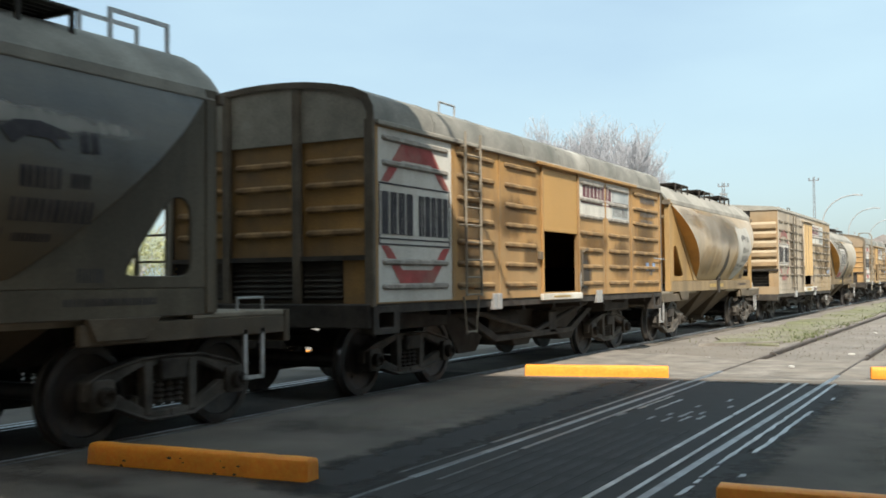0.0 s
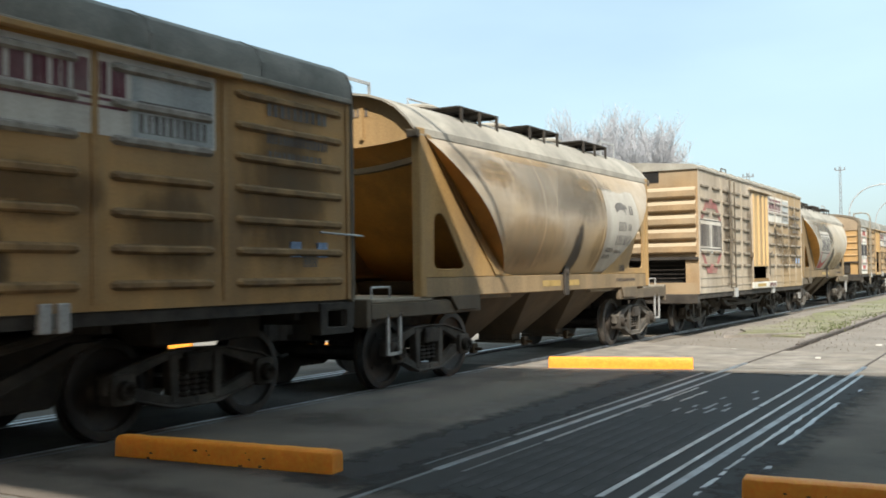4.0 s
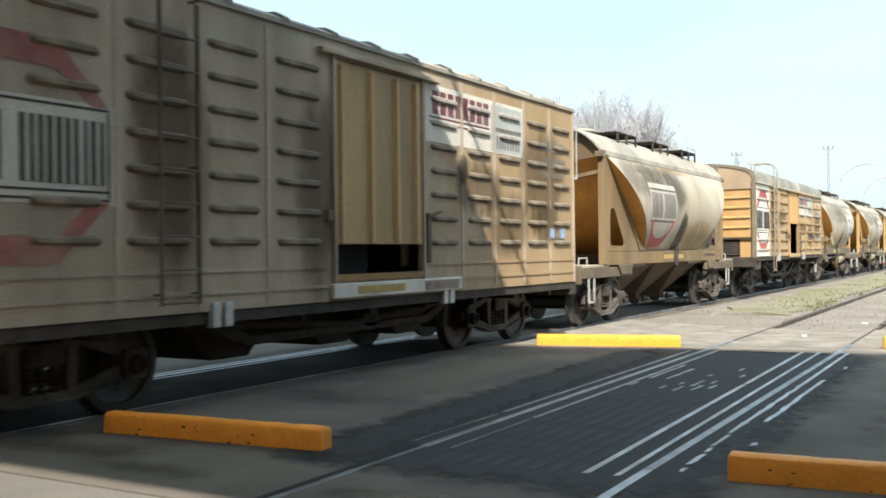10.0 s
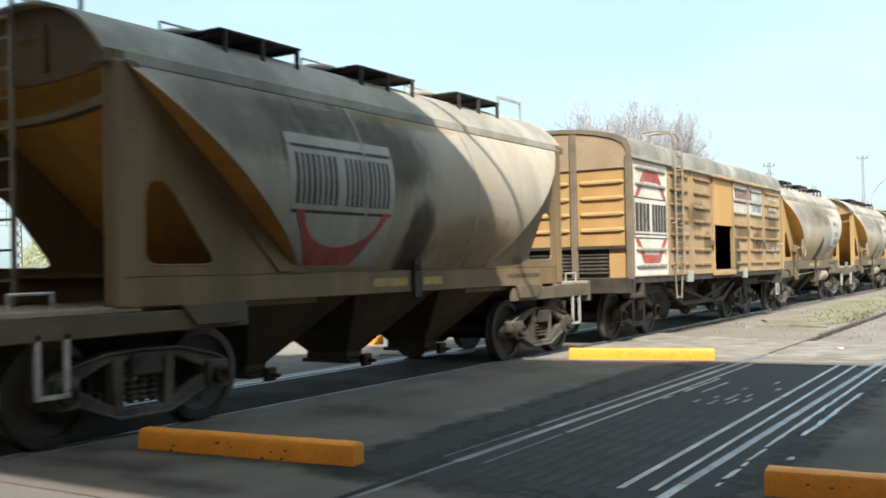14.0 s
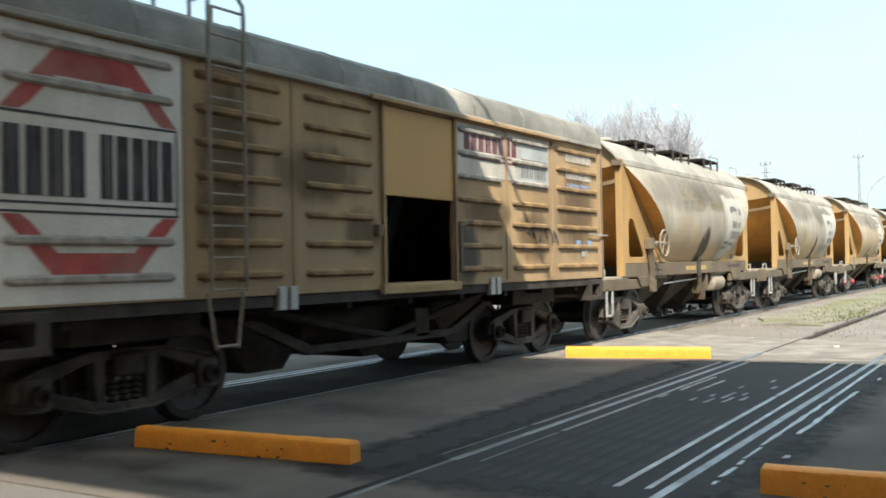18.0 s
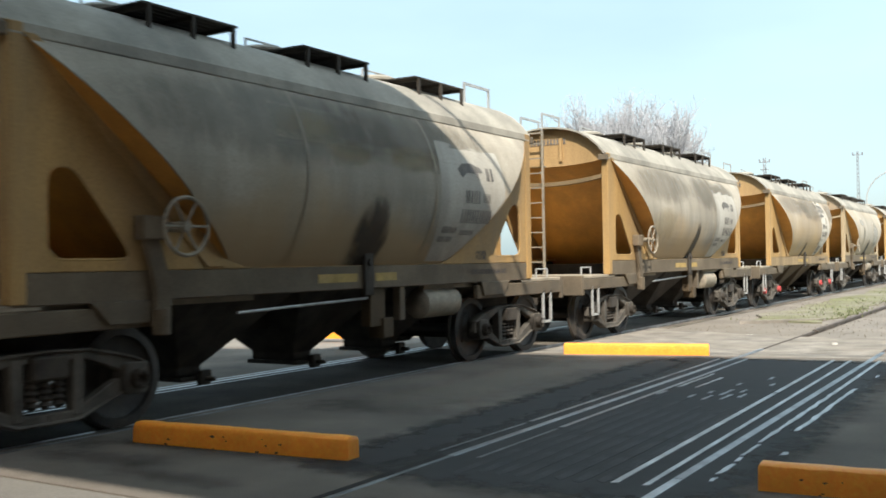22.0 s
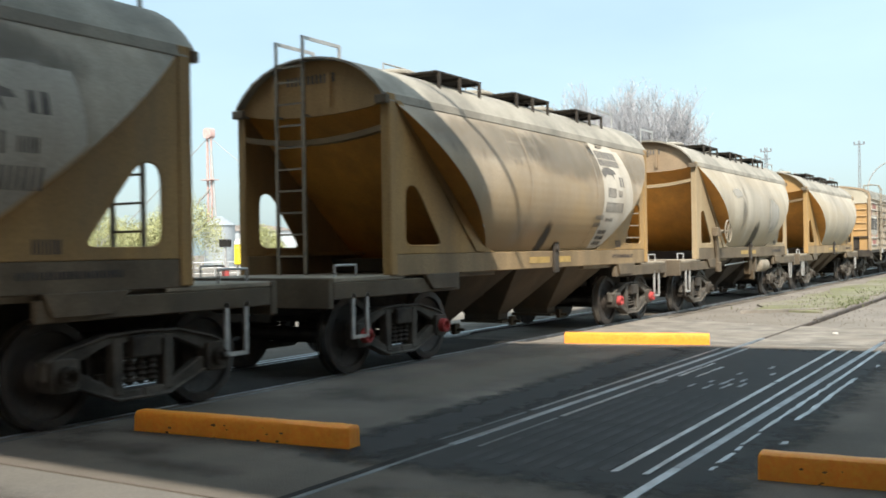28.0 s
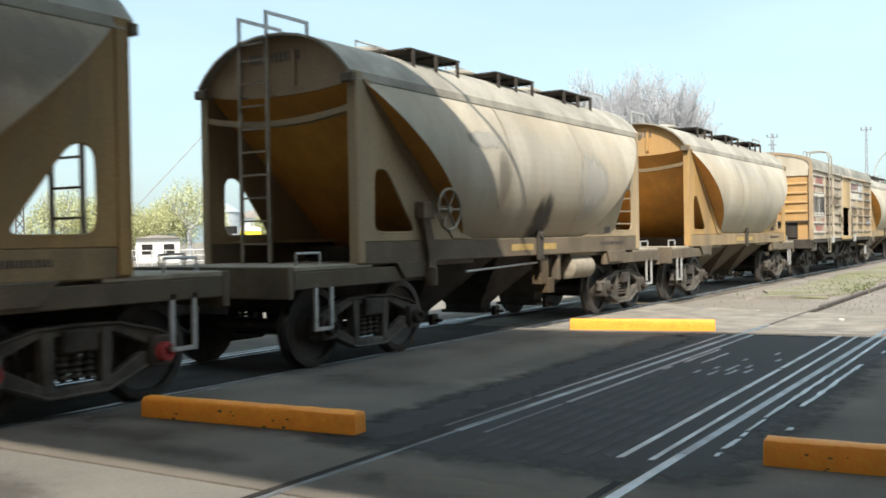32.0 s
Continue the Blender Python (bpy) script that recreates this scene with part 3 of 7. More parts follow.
# Half the section of a hopper wagon, from the eave down to the sill.
def barrel(z):
    """Half the width of the barrel-shaped shell at height z."""
    k = (z - 2.45) / (0.97 if z > 2.45 else 0.99)
    return 1.60 - (0.355 if z > 2.45 else 0.405) * k * k


SIDE = [(barrel(z), z) for z in (3.42 - 0.125 * i for i in range(17))]
CROWN = [(1.25, 3.5), (1.12, 3.66), (0.94, 3.82), (0.72, 3.94), (0.48, 4.02), (0.24, 4.06), (0, 4.075)]


def half_at(z):
    if z < SIDE[-1][1]:
        return SIDE[-1][0]
    for (xa, za), (xb, zb) in zip(SIDE, SIDE[1:]):
        if zb <= z <= za:
            return xb + (xa - xb) * (z - zb) / (za - zb)
    return SIDE[0][0]


def line_in(z):
    """The straight end line along the strut."""
    return max(0.05, 0.12 + (3.42 - z) * 1.24)


def hopper(u, length, ladder=False, brake=False, caps=STEEL, chutes=True, shade=SHELL, tone="pale", sheet=ORANGE, arch=ARCH, frame=FRAME):
    """A covered hopper wagon whose first corner post stands at u along the train."""
    car = thing("hopper_wagon", f"{tone} grey and orange hopper wagon with dusty curved sides", "railway wagon", "wagons of the goods train")
    TRAIN.append((car, u))
    L, hw = length, 1.26
    key = f"hop{length}"

    def shell(b):
        n = 24
        for s in (1, -1):
            dense = []
            for (xa, za), (xb, zb) in zip(SIDE, SIDE[1:]):
                for i in range(3):
                    dense.append((xa + (xb - xa) * i / 3, za + (zb - za) * i / 3))
            dense.append(SIDE[-1])
            rows = []
            for x, z in dense:
                y0, y1 = line_in(z), L - line_in(z)
                rows.append([b.verts.new((s * x, y0 + (y1 - y0) * i / n, z)) for i in range(n + 1)])
            for r0, r1 in zip(rows, rows[1:]):
                for i in range(n):
                    b.faces.new((r0[i], r0[i + 1], r1[i + 1], r1[i]))
    piece("shell", key + "shell" + shade.name, shell, shade, car, label="dusty grey curved side shell", smooth=True)

    def roof(b):
        pts = [(x, z) for x, z in CROWN] + [(-x, z) for x, z in CROWN[-2::-1]]
        inner = [(x * 0.985, z - 0.03) for x, z in pts]
        prism(b, pts + inner[::-1], "y", -0.10, L + 0.10)
    piece("roof", key + "roof", roof, ROOF, car, label="dusty curved steel roof", smooth=True)

    def eave(b):
        for s in (1, -1):
            prism(b, [(s * x, z) for x, z in ((1.2, 3.385), (1.268, 3.385), (1.278, 3.395), (1.262, 3.5), (1.25, 3.515), (1.2, 3.515))], "y", 0.0, L)
    piece("eave_rail", key + "eave", eave, ROOF, car, bevel=0.01)

    for rear in (0, 1):
        turn = Matrix.Identity(4) if not rear else Matrix.Translation((0, L, 0)) @ Matrix.Rotation(math.pi, 4, "Z")

        def slope(b):
            rows = []
            for i in range(19):
                z = 3.42 - 2.24 * i / 18
                x, y = half_at(z) - 0.004, line_in(z) - 0.012
                row = [(x * q / 4, y) for q in range(-4, 5)]
                rows.append([b.verts.new((p, q, z)) for p, q in row])
            for r0, r1 in zip(rows, rows[1:]):
                for i in range(len(r0) - 1):
                    b.faces.new((r0[i], r0[i + 1], r1[i + 1], r1[i]))
        piece("slope_sheet", f"slope_sheet{sheet.name}", slope, sheet, car, turn, label="orange curved end sheet", smooth=True)

        def end_panel(b):
            top = [(x * 0.985, z - 0.031) for x, z in CROWN] + [(-x * 0.985, z - 0.031) for x, z in CROWN[-2::-1]]
            low = [(1.2 * math.cos(a), 3.44 - 0.14 * math.sin(a)) for a in (math.pi - math.pi * i / 10 for i in range(11))]
            prism(b, top + low, "y", 0.03, 0.06)
            for x in (-0.62, 0.3):
                box(b, x - 0.03, x + 0.03, -0.01, 0.03, 3.4, 3.85)
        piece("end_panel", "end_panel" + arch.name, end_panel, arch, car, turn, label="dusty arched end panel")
        for s in (1, -1):
            a0, a1 = sorted((1.12 * s, 1.3 * s))
            piece("eave_bracket", f"eave_bracket{s}", lambda b: box(b, a0, a1, -0.12, -0.03, 3.36, 3.47), GREYFRAME, car, turn, bevel=0.01)
        def beam(b):
            xs = [-1.24 + 0.155 * k for k in range(17)]
            sag = [3.13 - 0.13 * (1 - (x / 1.24) ** 2) for x in xs]
            prism(b, [(x, z) for x, z in zip(xs, sag)] + [(x, z - 0.075) for x, z in zip(xs[::-1], sag[::-1])], "y", 0.0, 0.12)
        # the beam's shade is given by the darker frame paint
        piece("end_beam", "end_beam", beam, frame if frame is CREAMFRAME else DUSKFRAME, car, turn)
        def arch_number(b):
            outline = []
            for k in range(12):
                a = -0.42 + 0.07 * k
                outline += [(a, 3.74), (a, 3.85), (a + 0.036, 3.85), (a + 0.036, 3.74)]
            prism(b, outline + [(0.41, 3.735), (-0.42, 3.735)], "y", 0.022, 0.032)
        piece("stencil_mark", "arch_number", arch_number, FADEDINK, car, turn, label="faded stencilled row on the end panel")
        for s in (1, -1):
            x0, x1 = sorted((1.235 * s, 1.262 * s))

            def gusset(b):
                out = [(0.06, 1.46), (0.06, 3.44), (0.24, 3.42), (2.47, 1.54), (2.75, 1.46)]
                hole = rounded([(0.33, 1.56), (0.34, 2.34), (0.60, 2.38), (1.26, 1.56)], 0.17)
                holed(b, out, hole, "x", x0, x1)
            piece("gusset_plate", f"gusset{s}", gusset, frame, car, turn, label="dusty orange end plate with a rounded opening", bevel=0.006)

            def rim(b):
                hole = rounded([(0.33, 1.56), (0.34, 2.34), (0.60, 2.38), (1.26, 1.56)], 0.17)
                pipe(b, [(1.25 * s, p, q) for p, q in hole + hole[:1]], 0.018, 5)
            piece("opening_rim", f"rim{s}", rim, frame, car, turn)

            def post(b):
                a0, a1 = sorted((1.15 * s, 1.275 * s))
                box(b, a0, a1, -0.03, 0.0, 1.2, 3.5)
                a0, a1 = sorted((1.24 * s, 1.275 * s))
                box(b, a0, a1, 0.0, 0.13, 1.2, 3.5)
            piece("corner_post", f"post{s}", post, frame, car, turn, bevel=0.008)

            def strut(b):
                a0, a1 = sorted((1.263 * s, 1.285 * s))
                prism(b, [(0.12, 3.42), (0.25, 3.42), (2.4, 1.48), (2.14, 1.48)], "x", a0, a1)
            if not rear:
                piece("strut", f"strut{s}", strut, frame, car, turn, bevel=0.005)

            def handle(b):
                y0 = -0.95
                for yy in (y0, y0 + 0.42):
                    tube(b, (1.1 * s, yy, 1.2), (1.1 * s, yy, 1.34), 0.016, 6)
                tube(b, (1.1 * s, y0, 1.34), (1.1 * s, y0 + 0.42, 1.34), 0.016, 6)
            piece("deck_handrail", f"deck_handrail{s}", handle, GALV, car, turn, label="bent pale handrail")

            def stirrup(b):
                a0, a1 = sorted((1.22 * s, 1.25 * s))
                for yy in (-0.78, -0.5):
                    box(b, a0, a1, yy - 0.025, yy + 0.025, 0.48, 1.0)
                box(b, a0, a1, -0.8, -0.48, 0.46, 0.5)
            piece("step_stirrup", f"stirrup{s}", stirrup, GALV, car, turn, label="pale steel step stirrup")

            def lug(b):
                a0, a1 = sorted((1.2 * s, 1.29 * s))
                prism(b, [(0.75, 1.19), (1.65, 1.19), (1.55, 0.98), (0.95, 0.98)], "x", a0, a1)
            piece("jacking_pad", f"lug{s}", lug, GREYFRAME, car, turn, bevel=0.01)

        piece("end_deck", "end_deck", lambda b: box(b, -1.25, 1.25, -1.16, 0.3, 1.14, 1.2), DECKDUST, car, turn, label="sand-dusted end platform", bevel=0.012)
        piece("end_floor", "end_floor", lambda b: box(b, -1.13, 1.13, 0.3, 2.95, 1.12, 1.18), DECKDUST, car, turn)
        for s in (1, -1):
            a0, a1 = sorted((1.17 * s, 1.25 * s))
            piece("deck_side", f"deck_side{s}", lambda b: box(b, a0, a1, -1.16, 1.7, 0.94, 1.14), GREYFRAME, car, turn, bevel=0.012)
        piece("buffer_beam", "buffer_beam", lambda b: box(b, -1.25, 1.25, -1.26, -1.16, 0.84, 1.2), GREYFRAME, car, turn, bevel=0.012)
        coupler(car, -1.26 if not rear else L + 1.26, -1 if not rear else 1, 0.4)

        for x, h in ((-0.5, 4.33), (-0.04, 4.37)):
            def grab(b):
                box(b, x - 0.012, x + 0.012, -0.12, -0.07, 3.9, h)
                box(b, x - 0.012, x + 0.012, -0.12, 0.72, h - 0.045, h)
                box(b, x - 0.012, x + 0.012, 0.67, 0.72, 3.95, h)
            piece("roof_handrail", f"roof_handrail{x}", grab, GALV, car, turn, label="pale flat-bar roof grab rail")

    for s in (1, -1):
        x0, x1 = sorted((1.13 * s, 1.26 * s))
        piece("side_sill", key + f"sill{s}{brake}", lambda b: box(b, x0, x1, 0.0, L, 1.18, 1.46), SILLDUST if brake else SKIRT if frame is FRAME else frame, car, bevel=0.012)
        piece("sill_ledge", key + f"ledge{s}", lambda b: prism(b, [(1.02 * s, 1.5), (1.25 * s, 1.463), (1.25 * s, 1.461), (1.0 * s, 1.461)], "y", 0.4, L - 0.4), frame, car)
    piece("centre_sill", key + "centre", lambda b: box(b, -0.22, 0.22, -1.16, L + 1.16, 0.72, 1.12), STEEL, car)

    for k in (0.36, 0.64):
        def weld(b):
            y = L * k
            pts = [(x + 0.012, z) for x, z in SIDE]
            for (xa, za), (xb, zb) in zip(pts, pts[1:]):
                v = [b.verts.new(p) for p in ((xa, y - 0.02, za), (xa, y + 0.02, za), (xb, y + 0.02, zb), (xb, y - 0.02, zb))]
                b.faces.new(v)
        piece("weld_seam", key + f"seam{k}", weld, shade, car)

    for k in range(3):
        def chute(b):
            rings = [[b.verts.new((sx * hx, sy * hy, z)) for sx, sy in ((1, 1), (-1, 1), (-1, -1), (1, -1))] for hx, hy, z in ((1.14, 0.94, 1.4), (1.1, 0.92, 1.2), (0.34, 0.17, 0.4), (0.34, 0.17, 0.3))]
            for r0, r1 in zip(rings, rings[1:]):
                for i in range(4):
                    b.faces.new((r0[i], r0[(i + 1) % 4], r1[(i + 1) % 4], r1[i]))
            b.faces.new(rings[-1])
            box(b, -0.4, 0.42, -0.2, 0.2, 0.25, 0.3)
            tube(b, (-0.5, 0.1, 0.27), (0.62, 0.1, 0.27), 0.03, 6)
            box(b, 0.42, 0.5, 0.02, 0.18, 0.2, 0.36)
        piece("discharge_chute", "chute", chute, CHUTE if chutes else STEEL, car, (0, 4.68 + (k - 1) * 1.9, 0), label="dusty tapered discharge chute", bevel=0.01)
    if not chutes:
        piece("air_reservoir", "reservoir", lambda b: (tube(b, (1.0, -0.42, 0.98), (1.0, 0.42, 0.98), 0.2, 16), tube(b, (1.0, -0.47, 0.98), (1.0, -0.42, 0.98), 0.12, 16, 0.2)), LADDER, car, (0.06, L * 0.72, -0.05), label="dusty air reservoir", smooth=True)
        piece("brake_cylinder", "hop_cylinder", lambda b: (box(b, 1.0, 1.24, 0.1, 0.32, 0.55, 0.8), box(b, 1.05, 1.2, -0.12, 0.2, 0.7, 1.2)), CHUTE, car, (0, L * 0.55, 0), bevel=0.01)
        piece("hanger", "hop_hanger", lambda b: box(b, 1.1, 1.22, 0.5, 0.62, 0.75, 1.2), GREYFRAME, car, (0, L * 0.55, 0), bevel=0.01)
        piece("pull_rod", "hop_rod", lambda b: tube(b, (1.15, -2.4, 1.0), (1.15, -0.1, 1.06), 0.018, 6), GALV, car, (0, L * 0.55, 0))

    for k in range(3):
        def hatch(b):
            lathe_z = [(3.96, 0.3), (4.14, 0.3), (4.15, 0.34), (4.18, 0.34), (4.22, 0.27), (4.245, 0.12), (4.25, 0.01)]
            rings = [[b.verts.new((r * math.cos(a), r * math.sin(a), z)) for a in (2 * math.pi * i / 18 for i in range(18))] for z, r in lathe_z]
            for r0, r1 in zip(rings, rings[1:]):
                for i in range(18):
                    b.faces.new((r0[i], r0[(i + 1) % 18], r1[(i + 1) % 18], r1[i]))
        ht = piece("loading_hatch", "hatch", hatch, ROOF, car, (0, L * (0.24 + 0.26 * k) - 0.22, -0.03), label="round domed roof hatch", smooth=True)
        piece("hatch_handle", "hatch_handle", lambda b: pipe(b, [(0.0, -0.3, 4.17), (0.0, -0.3, 4.3), (0.0, 0.3, 4.3), (0.0, 0.3, 4.17)], 0.014), GALV, ht)

        walk_at = (0, L * (0.24 + 0.26 * k) + 0.1, 0)

        def brackets(b):
            for yy in (-0.58, 0.0, 0.58):
                prism(b, [(0.3, 4.04), (0.96, 4.04), (0.96, 3.8), (0.92, 3.8), (0.92, 4.0), (0.3, 4.0)], "y", yy - 0.02, yy + 0.02)
            box(b, 0.3, 0.34, -0.6, 0.6, 4.0, 4.04)
        wk = piece("roof_walkway", "walkway", brackets, STEEL, car, walk_at, label="dark raised roof walkway")
        for i in range(6):
            piece("board", "walk_board", lambda b: box(b, -0.047, 0.047, -0.66, 0.66, 4.042, 4.065), STEEL, wk, (0.34 + i * 0.11, 0, 0))

    def stringers(b):
        for x in (-0.50, -0.04):
            box(b, x - 0.02, x + 0.02, -0.12, -0.08, 1.2, 4.02)
            box(b, x - 0.015, x + 0.015, -0.1, 0.03, 3.3, 3.33)
        box(b, -0.5, -0.04, -0.115, -0.085, 3.96, 3.985)
    for k in ((0, 1) if ladder else (1,)):
        lad = piece("ladder", "end_ladder", stringers, LADDER, car, Matrix.Translation((0, L, 0)) @ Matrix.Rotation(math.pi, 4, "Z") if k else None, label="dusty steel end ladder")
        for i in range(9):
            piece("rung", "end_rung", lambda b: box(b, -0.5, -0.04, -0.112, -0.088, -0.012, 0.012), LADDER, lad, (0, 0, 1.45 + i * 0.29))
    if brake:
        def spokes(b):
            for i in range(24):
                a, c = 2 * math.pi * i / 24, 2 * math.pi * (i + 1) / 24
                tube(b, (1.56, 0.27 * math.cos(a), 0.27 * math.sin(a)), (1.56, 0.27 * math.cos(c), 0.27 * math.sin(c)), 0.02, 6)
            for i in range(6):
                a = math.pi * i / 3
                tube(b, (1.54, 0, 0), (1.56, 0.27 * math.cos(a), 0.27 * math.sin(a)), 0.014, 6)
            tube(b, (1.26, 0, 0), (1.58, 0, 0), 0.05, 10)
        piece("hand_brake_wheel", "brake_wheel", spokes, LADDER, car, (0, 1.6, 1.86), label="spoked dusty hand brake wheel", smooth=True)
        def gearbox(b):
            box(b, 1.262, 1.40, -0.36, -0.1, -0.12, 0.1)
            prism(b, rounded([(-0.3, -0.1), (-0.12, -0.1), (0.05, -0.6), (-0.05, -0.95), (-0.2, -0.95), (-0.16, -0.6)], 0.05, 2), "x", 1.27, 1.34)
            tube(b, (1.32, -0.1, -0.75), (1.32, -0.1, -1.0), 0.09, 10)
        piece("brake_gearbox", "brake_gearbox", gearbox, GREYFRAME, car, (0, 1.6, 1.86), bevel=0.012)

    piece("stencil_mark", key + "sill_text", lambda b: glyphs(b, L - 1.9, L - 0.8, 1.31, 1.37, 1.2635, random.Random(3), 13), INK, car, label="small faded stencilled mark")
    piece("stencil_mark", key + "plate_text", lambda b: glyphs(b, L - 1.75, L - 1.45, 1.52, 1.64, 1.2645, random.Random(4), 4), INK, car, label="small faded stencilled mark")
    for ya, yb in ((0.42, 0.5), (0.54, 0.59)):
        piece("sill_mark", key + f"mark{ya}", lambda b: box(b, 1.2605, 1.264, L * ya, L * yb, 1.27, 1.37), SIGNYEL, car, label="faded yellow sill marking")

    def bracket(b):
        box(b, 1.262, 1.31, -0.09, 0.09, 1.1, 1.62)
        tube(b, (1.28, 0, 1.5), (1.34, 0, 1.5), 0.05, 8)
    piece("side_bracket", "bracket", bracket, STEEL, car, (0, L * 0.52, 0), bevel=0.01)
    bogie(car, 0.45, 1.8, caps, "cast")
    bogie(car, L - 0.45, 1.8, caps, "cast")
    return car


def on_shell(name, y0, y1, z0, z1, mat, car, L, lift=0.006, label=""):
    """A painted field that follows the curved shell."""
    def field(b):
        n, m = 30, 6
        rows = []
        for i in range(n + 1):
            z = z0 + (z1 - z0) * i / n
            a, c = max(y0, line_in(z) + 0.03), min(y1, L - line_in(z) - 0.03)
            rows.append([b.verts.new((half_at(z) + lift, a + (max(c, a + 0.02) - a) * j / m, z)) for j in range(m + 1)])
        for r0, r1 in zip(rows, rows[1:]):
            for j in range(m):
                b.faces.new((r0[j], r0[j + 1], r1[j + 1], r1[j]))
    return piece(name, f"{name}{len(MESHES)}", field, mat, car, label=label, smooth=True)


def comb(b, spans, z0, z1, fx):
    """A row of upright bars held together by a hairline at the foot."""
    zs = [z0 + (z1 - z0) * k / 4 for k in range(5)]
    def column(y):
        return [b.verts.new((fx(z), y, z)) for z in [z0 - 0.004] + zs]
    last = None
    for p, q in spans:
        a, c = column(p), column(q)
        for k in range(5):
            b.faces.new((a[k], c[k], c[k + 1], a[k + 1]))
        if last:
            b.faces.new((last[0], a[0], a[1], last[1]))
        last = c


def glyphs(b, y0, y1, z0, z1, x, rng, count, on=None, heavy=1.0):
    """Writing as plain bars: upright strokes in pairs."""
    w = (y1 - y0) / count
    spans = []
    for i in range(count):
        a = y0 + w * i
        spans.append((a + 0.08 * w, a + 0.08 * w + rng.uniform(0.24, 0.34) * w * heavy))
        spans.append((a + 0.86 * w - rng.uniform(0.2, 0.32) * w * heavy, a + 0.86 * w))
    comb(b, spans, z0, z1, (lambda z: on(z) + 0.009) if on else (lambda z: x))


def shell_label(car, L, seed, ink=None, field=True):
    """The pale stencilled field near a hopper's far end: emblem, number rows and small print."""
    rng = random.Random(seed)
    L = L - (0.22 if seed != 25 else 0.5)
    up = 0.12 if seed == 25 else 0.0
    ink = ink or (FADEDINK if seed > 20 else INK)
    if field:
        number_field(car, HL, seed)
    for k, (ya, yb, za, zb, n) in enumerate(((2.38, 1.96, 2.29, 2.46, 3), (1.88, 1.67, 2.31, 2.43, 3), (2.44, 1.6, 2.02, 2.2, 6), (2.83, 2.45, 1.88, 1.96, 5), (2.85, 2.5, 1.76, 1.83, 4), (2.36, 1.98, 1.86, 1.92, 5))):
        piece("stencil_mark", f"num{seed}{k}", lambda b: glyphs(b, L - ya, L - yb, za + up, zb + up, 0, rng, n, on=half_at), ink, car, label="faded stencilled mark")
    def initial(b):
        glyphs(b, L - 1.78, L - 1.53, 2.62, 2.8, 0, rng, 1, on=half_at)
    piece("stencil_mark", f"ini{seed}", initial, ink, car)
    if seed == 25:
        for za, zb, n in ((2.98, 3.1, 9), (3.12, 3.26, 7)):
            piece("stencil_mark", f"tall{za}", lambda b: glyphs(b, L - 2.5, L - 1.55, za, zb, 0, rng, n, on=half_at, heavy=1.6), FADEDINK, car, label="smeared dark stencilled row")
        for za in (1.56, 1.66, 1.76):
            piece("stencil_mark", f"low{za}", lambda b: glyphs(b, L - 2.48, L - 2.1, za, za + 0.06, 0, rng, 5, on=half_at), INK, car, label="small dark stencilled row")
    def emblem(b):
        pts = [(-0.34, 0.02), (-0.2, 0.1), (0.05, 0.12), (0.3, 0.06), (0.34, 0.0), (0.2, 0.0), (0.24, -0.12), (0.12, -0.02), (-0.1, -0.02), (-0.24, -0.1)]
        v = [b.verts.new((half_at(2.72 + up + q) + 0.012, L - 2.2 + p, 2.72 + up + q)) for p, q in pts]
        b.faces.new(v)
    piece("emblem", f"emb{seed}", emblem, ink, car, label="faded dark emblem")


def number_field(car, L, seed):
    """A worn white field with a bowed far edge and a ragged top."""
    rng = random.Random(seed)
    top = 3.38 if seed == 25 else 3.08
    def make(b):
        n, m, rows = 26, 5, []
        for i in range(n + 1):
            z = 1.5 + (top - 1.5) * i / n
            k = (z - 2.45) / 0.95
            a = L - 3.05 if seed == 25 else L - 3.1 - 0.12 * (1 - k * k)
            c = min(L - (1.64 if seed == 25 else 1.45) - 0.14 * k * k, L - line_in(z) - 0.06)
            c = max(c, a + 0.05)
            rag = rng.uniform(-0.03, 0.03) if i == n else 0
            rows.append([b.verts.new((half_at(z) + 0.006, a + (c - a) * q / m, z + (rng.uniform(-0.05, 0.02) if i == n else 0))) for q in range(m + 1)])
        for r0, r1 in zip(rows, rows[1:]):
            for q in range(m):
                b.faces.new((r0[q], r0[q + 1], r1[q + 1], r1[q]))
    piece("number_field", f"nfield{seed}", make, GRIMYFIELD if seed in (21, 23, 24) else DUSTWHITE, car, label="worn pale number field", smooth=True)


def smear(car, yc, zc, ry, rz, key, mat=OILFILM, label="dark oily run-down stain", wall=None):
    """A soft-edged stain that lies on the curved shell, or on a flat wall whose outside stands at wall."""
    n = 12
    verts, faces, film = [], [], []
    for i in range(n + 1):
        for k in range(n + 1):
            u, v = 2 * i / n - 1, 2 * k / n - 1
            y, z = yc + ry * u, zc + rz * v
            if wall is None:
                z = min(3.4, max(1.47, z))
                y = min(HL - line_in(z) - 0.03, max(line_in(z) + 0.03, y))
            verts.append((half_at(z) + 0.005 if wall is None else wall, y, z))
            film.append(max(0.0, 1 - u * u - v * v))
            if i < n and k < n:
                a = i * (n + 1) + k
                faces.append((a, a + n + 1, a + n + 2, a + 1))
    me = bpy.data.meshes.new(f"stain{key}")
    me.from_pydata(verts, [], faces)
    me.attributes.new("film", "FLOAT", "POINT").data.foreach_set("value", film)
    me.materials.append(mat)
    for p in me.polygons:
        p.use_smooth = True
    ob = new("stain", me)
    ob.parent = car
    tagged(ob, label)


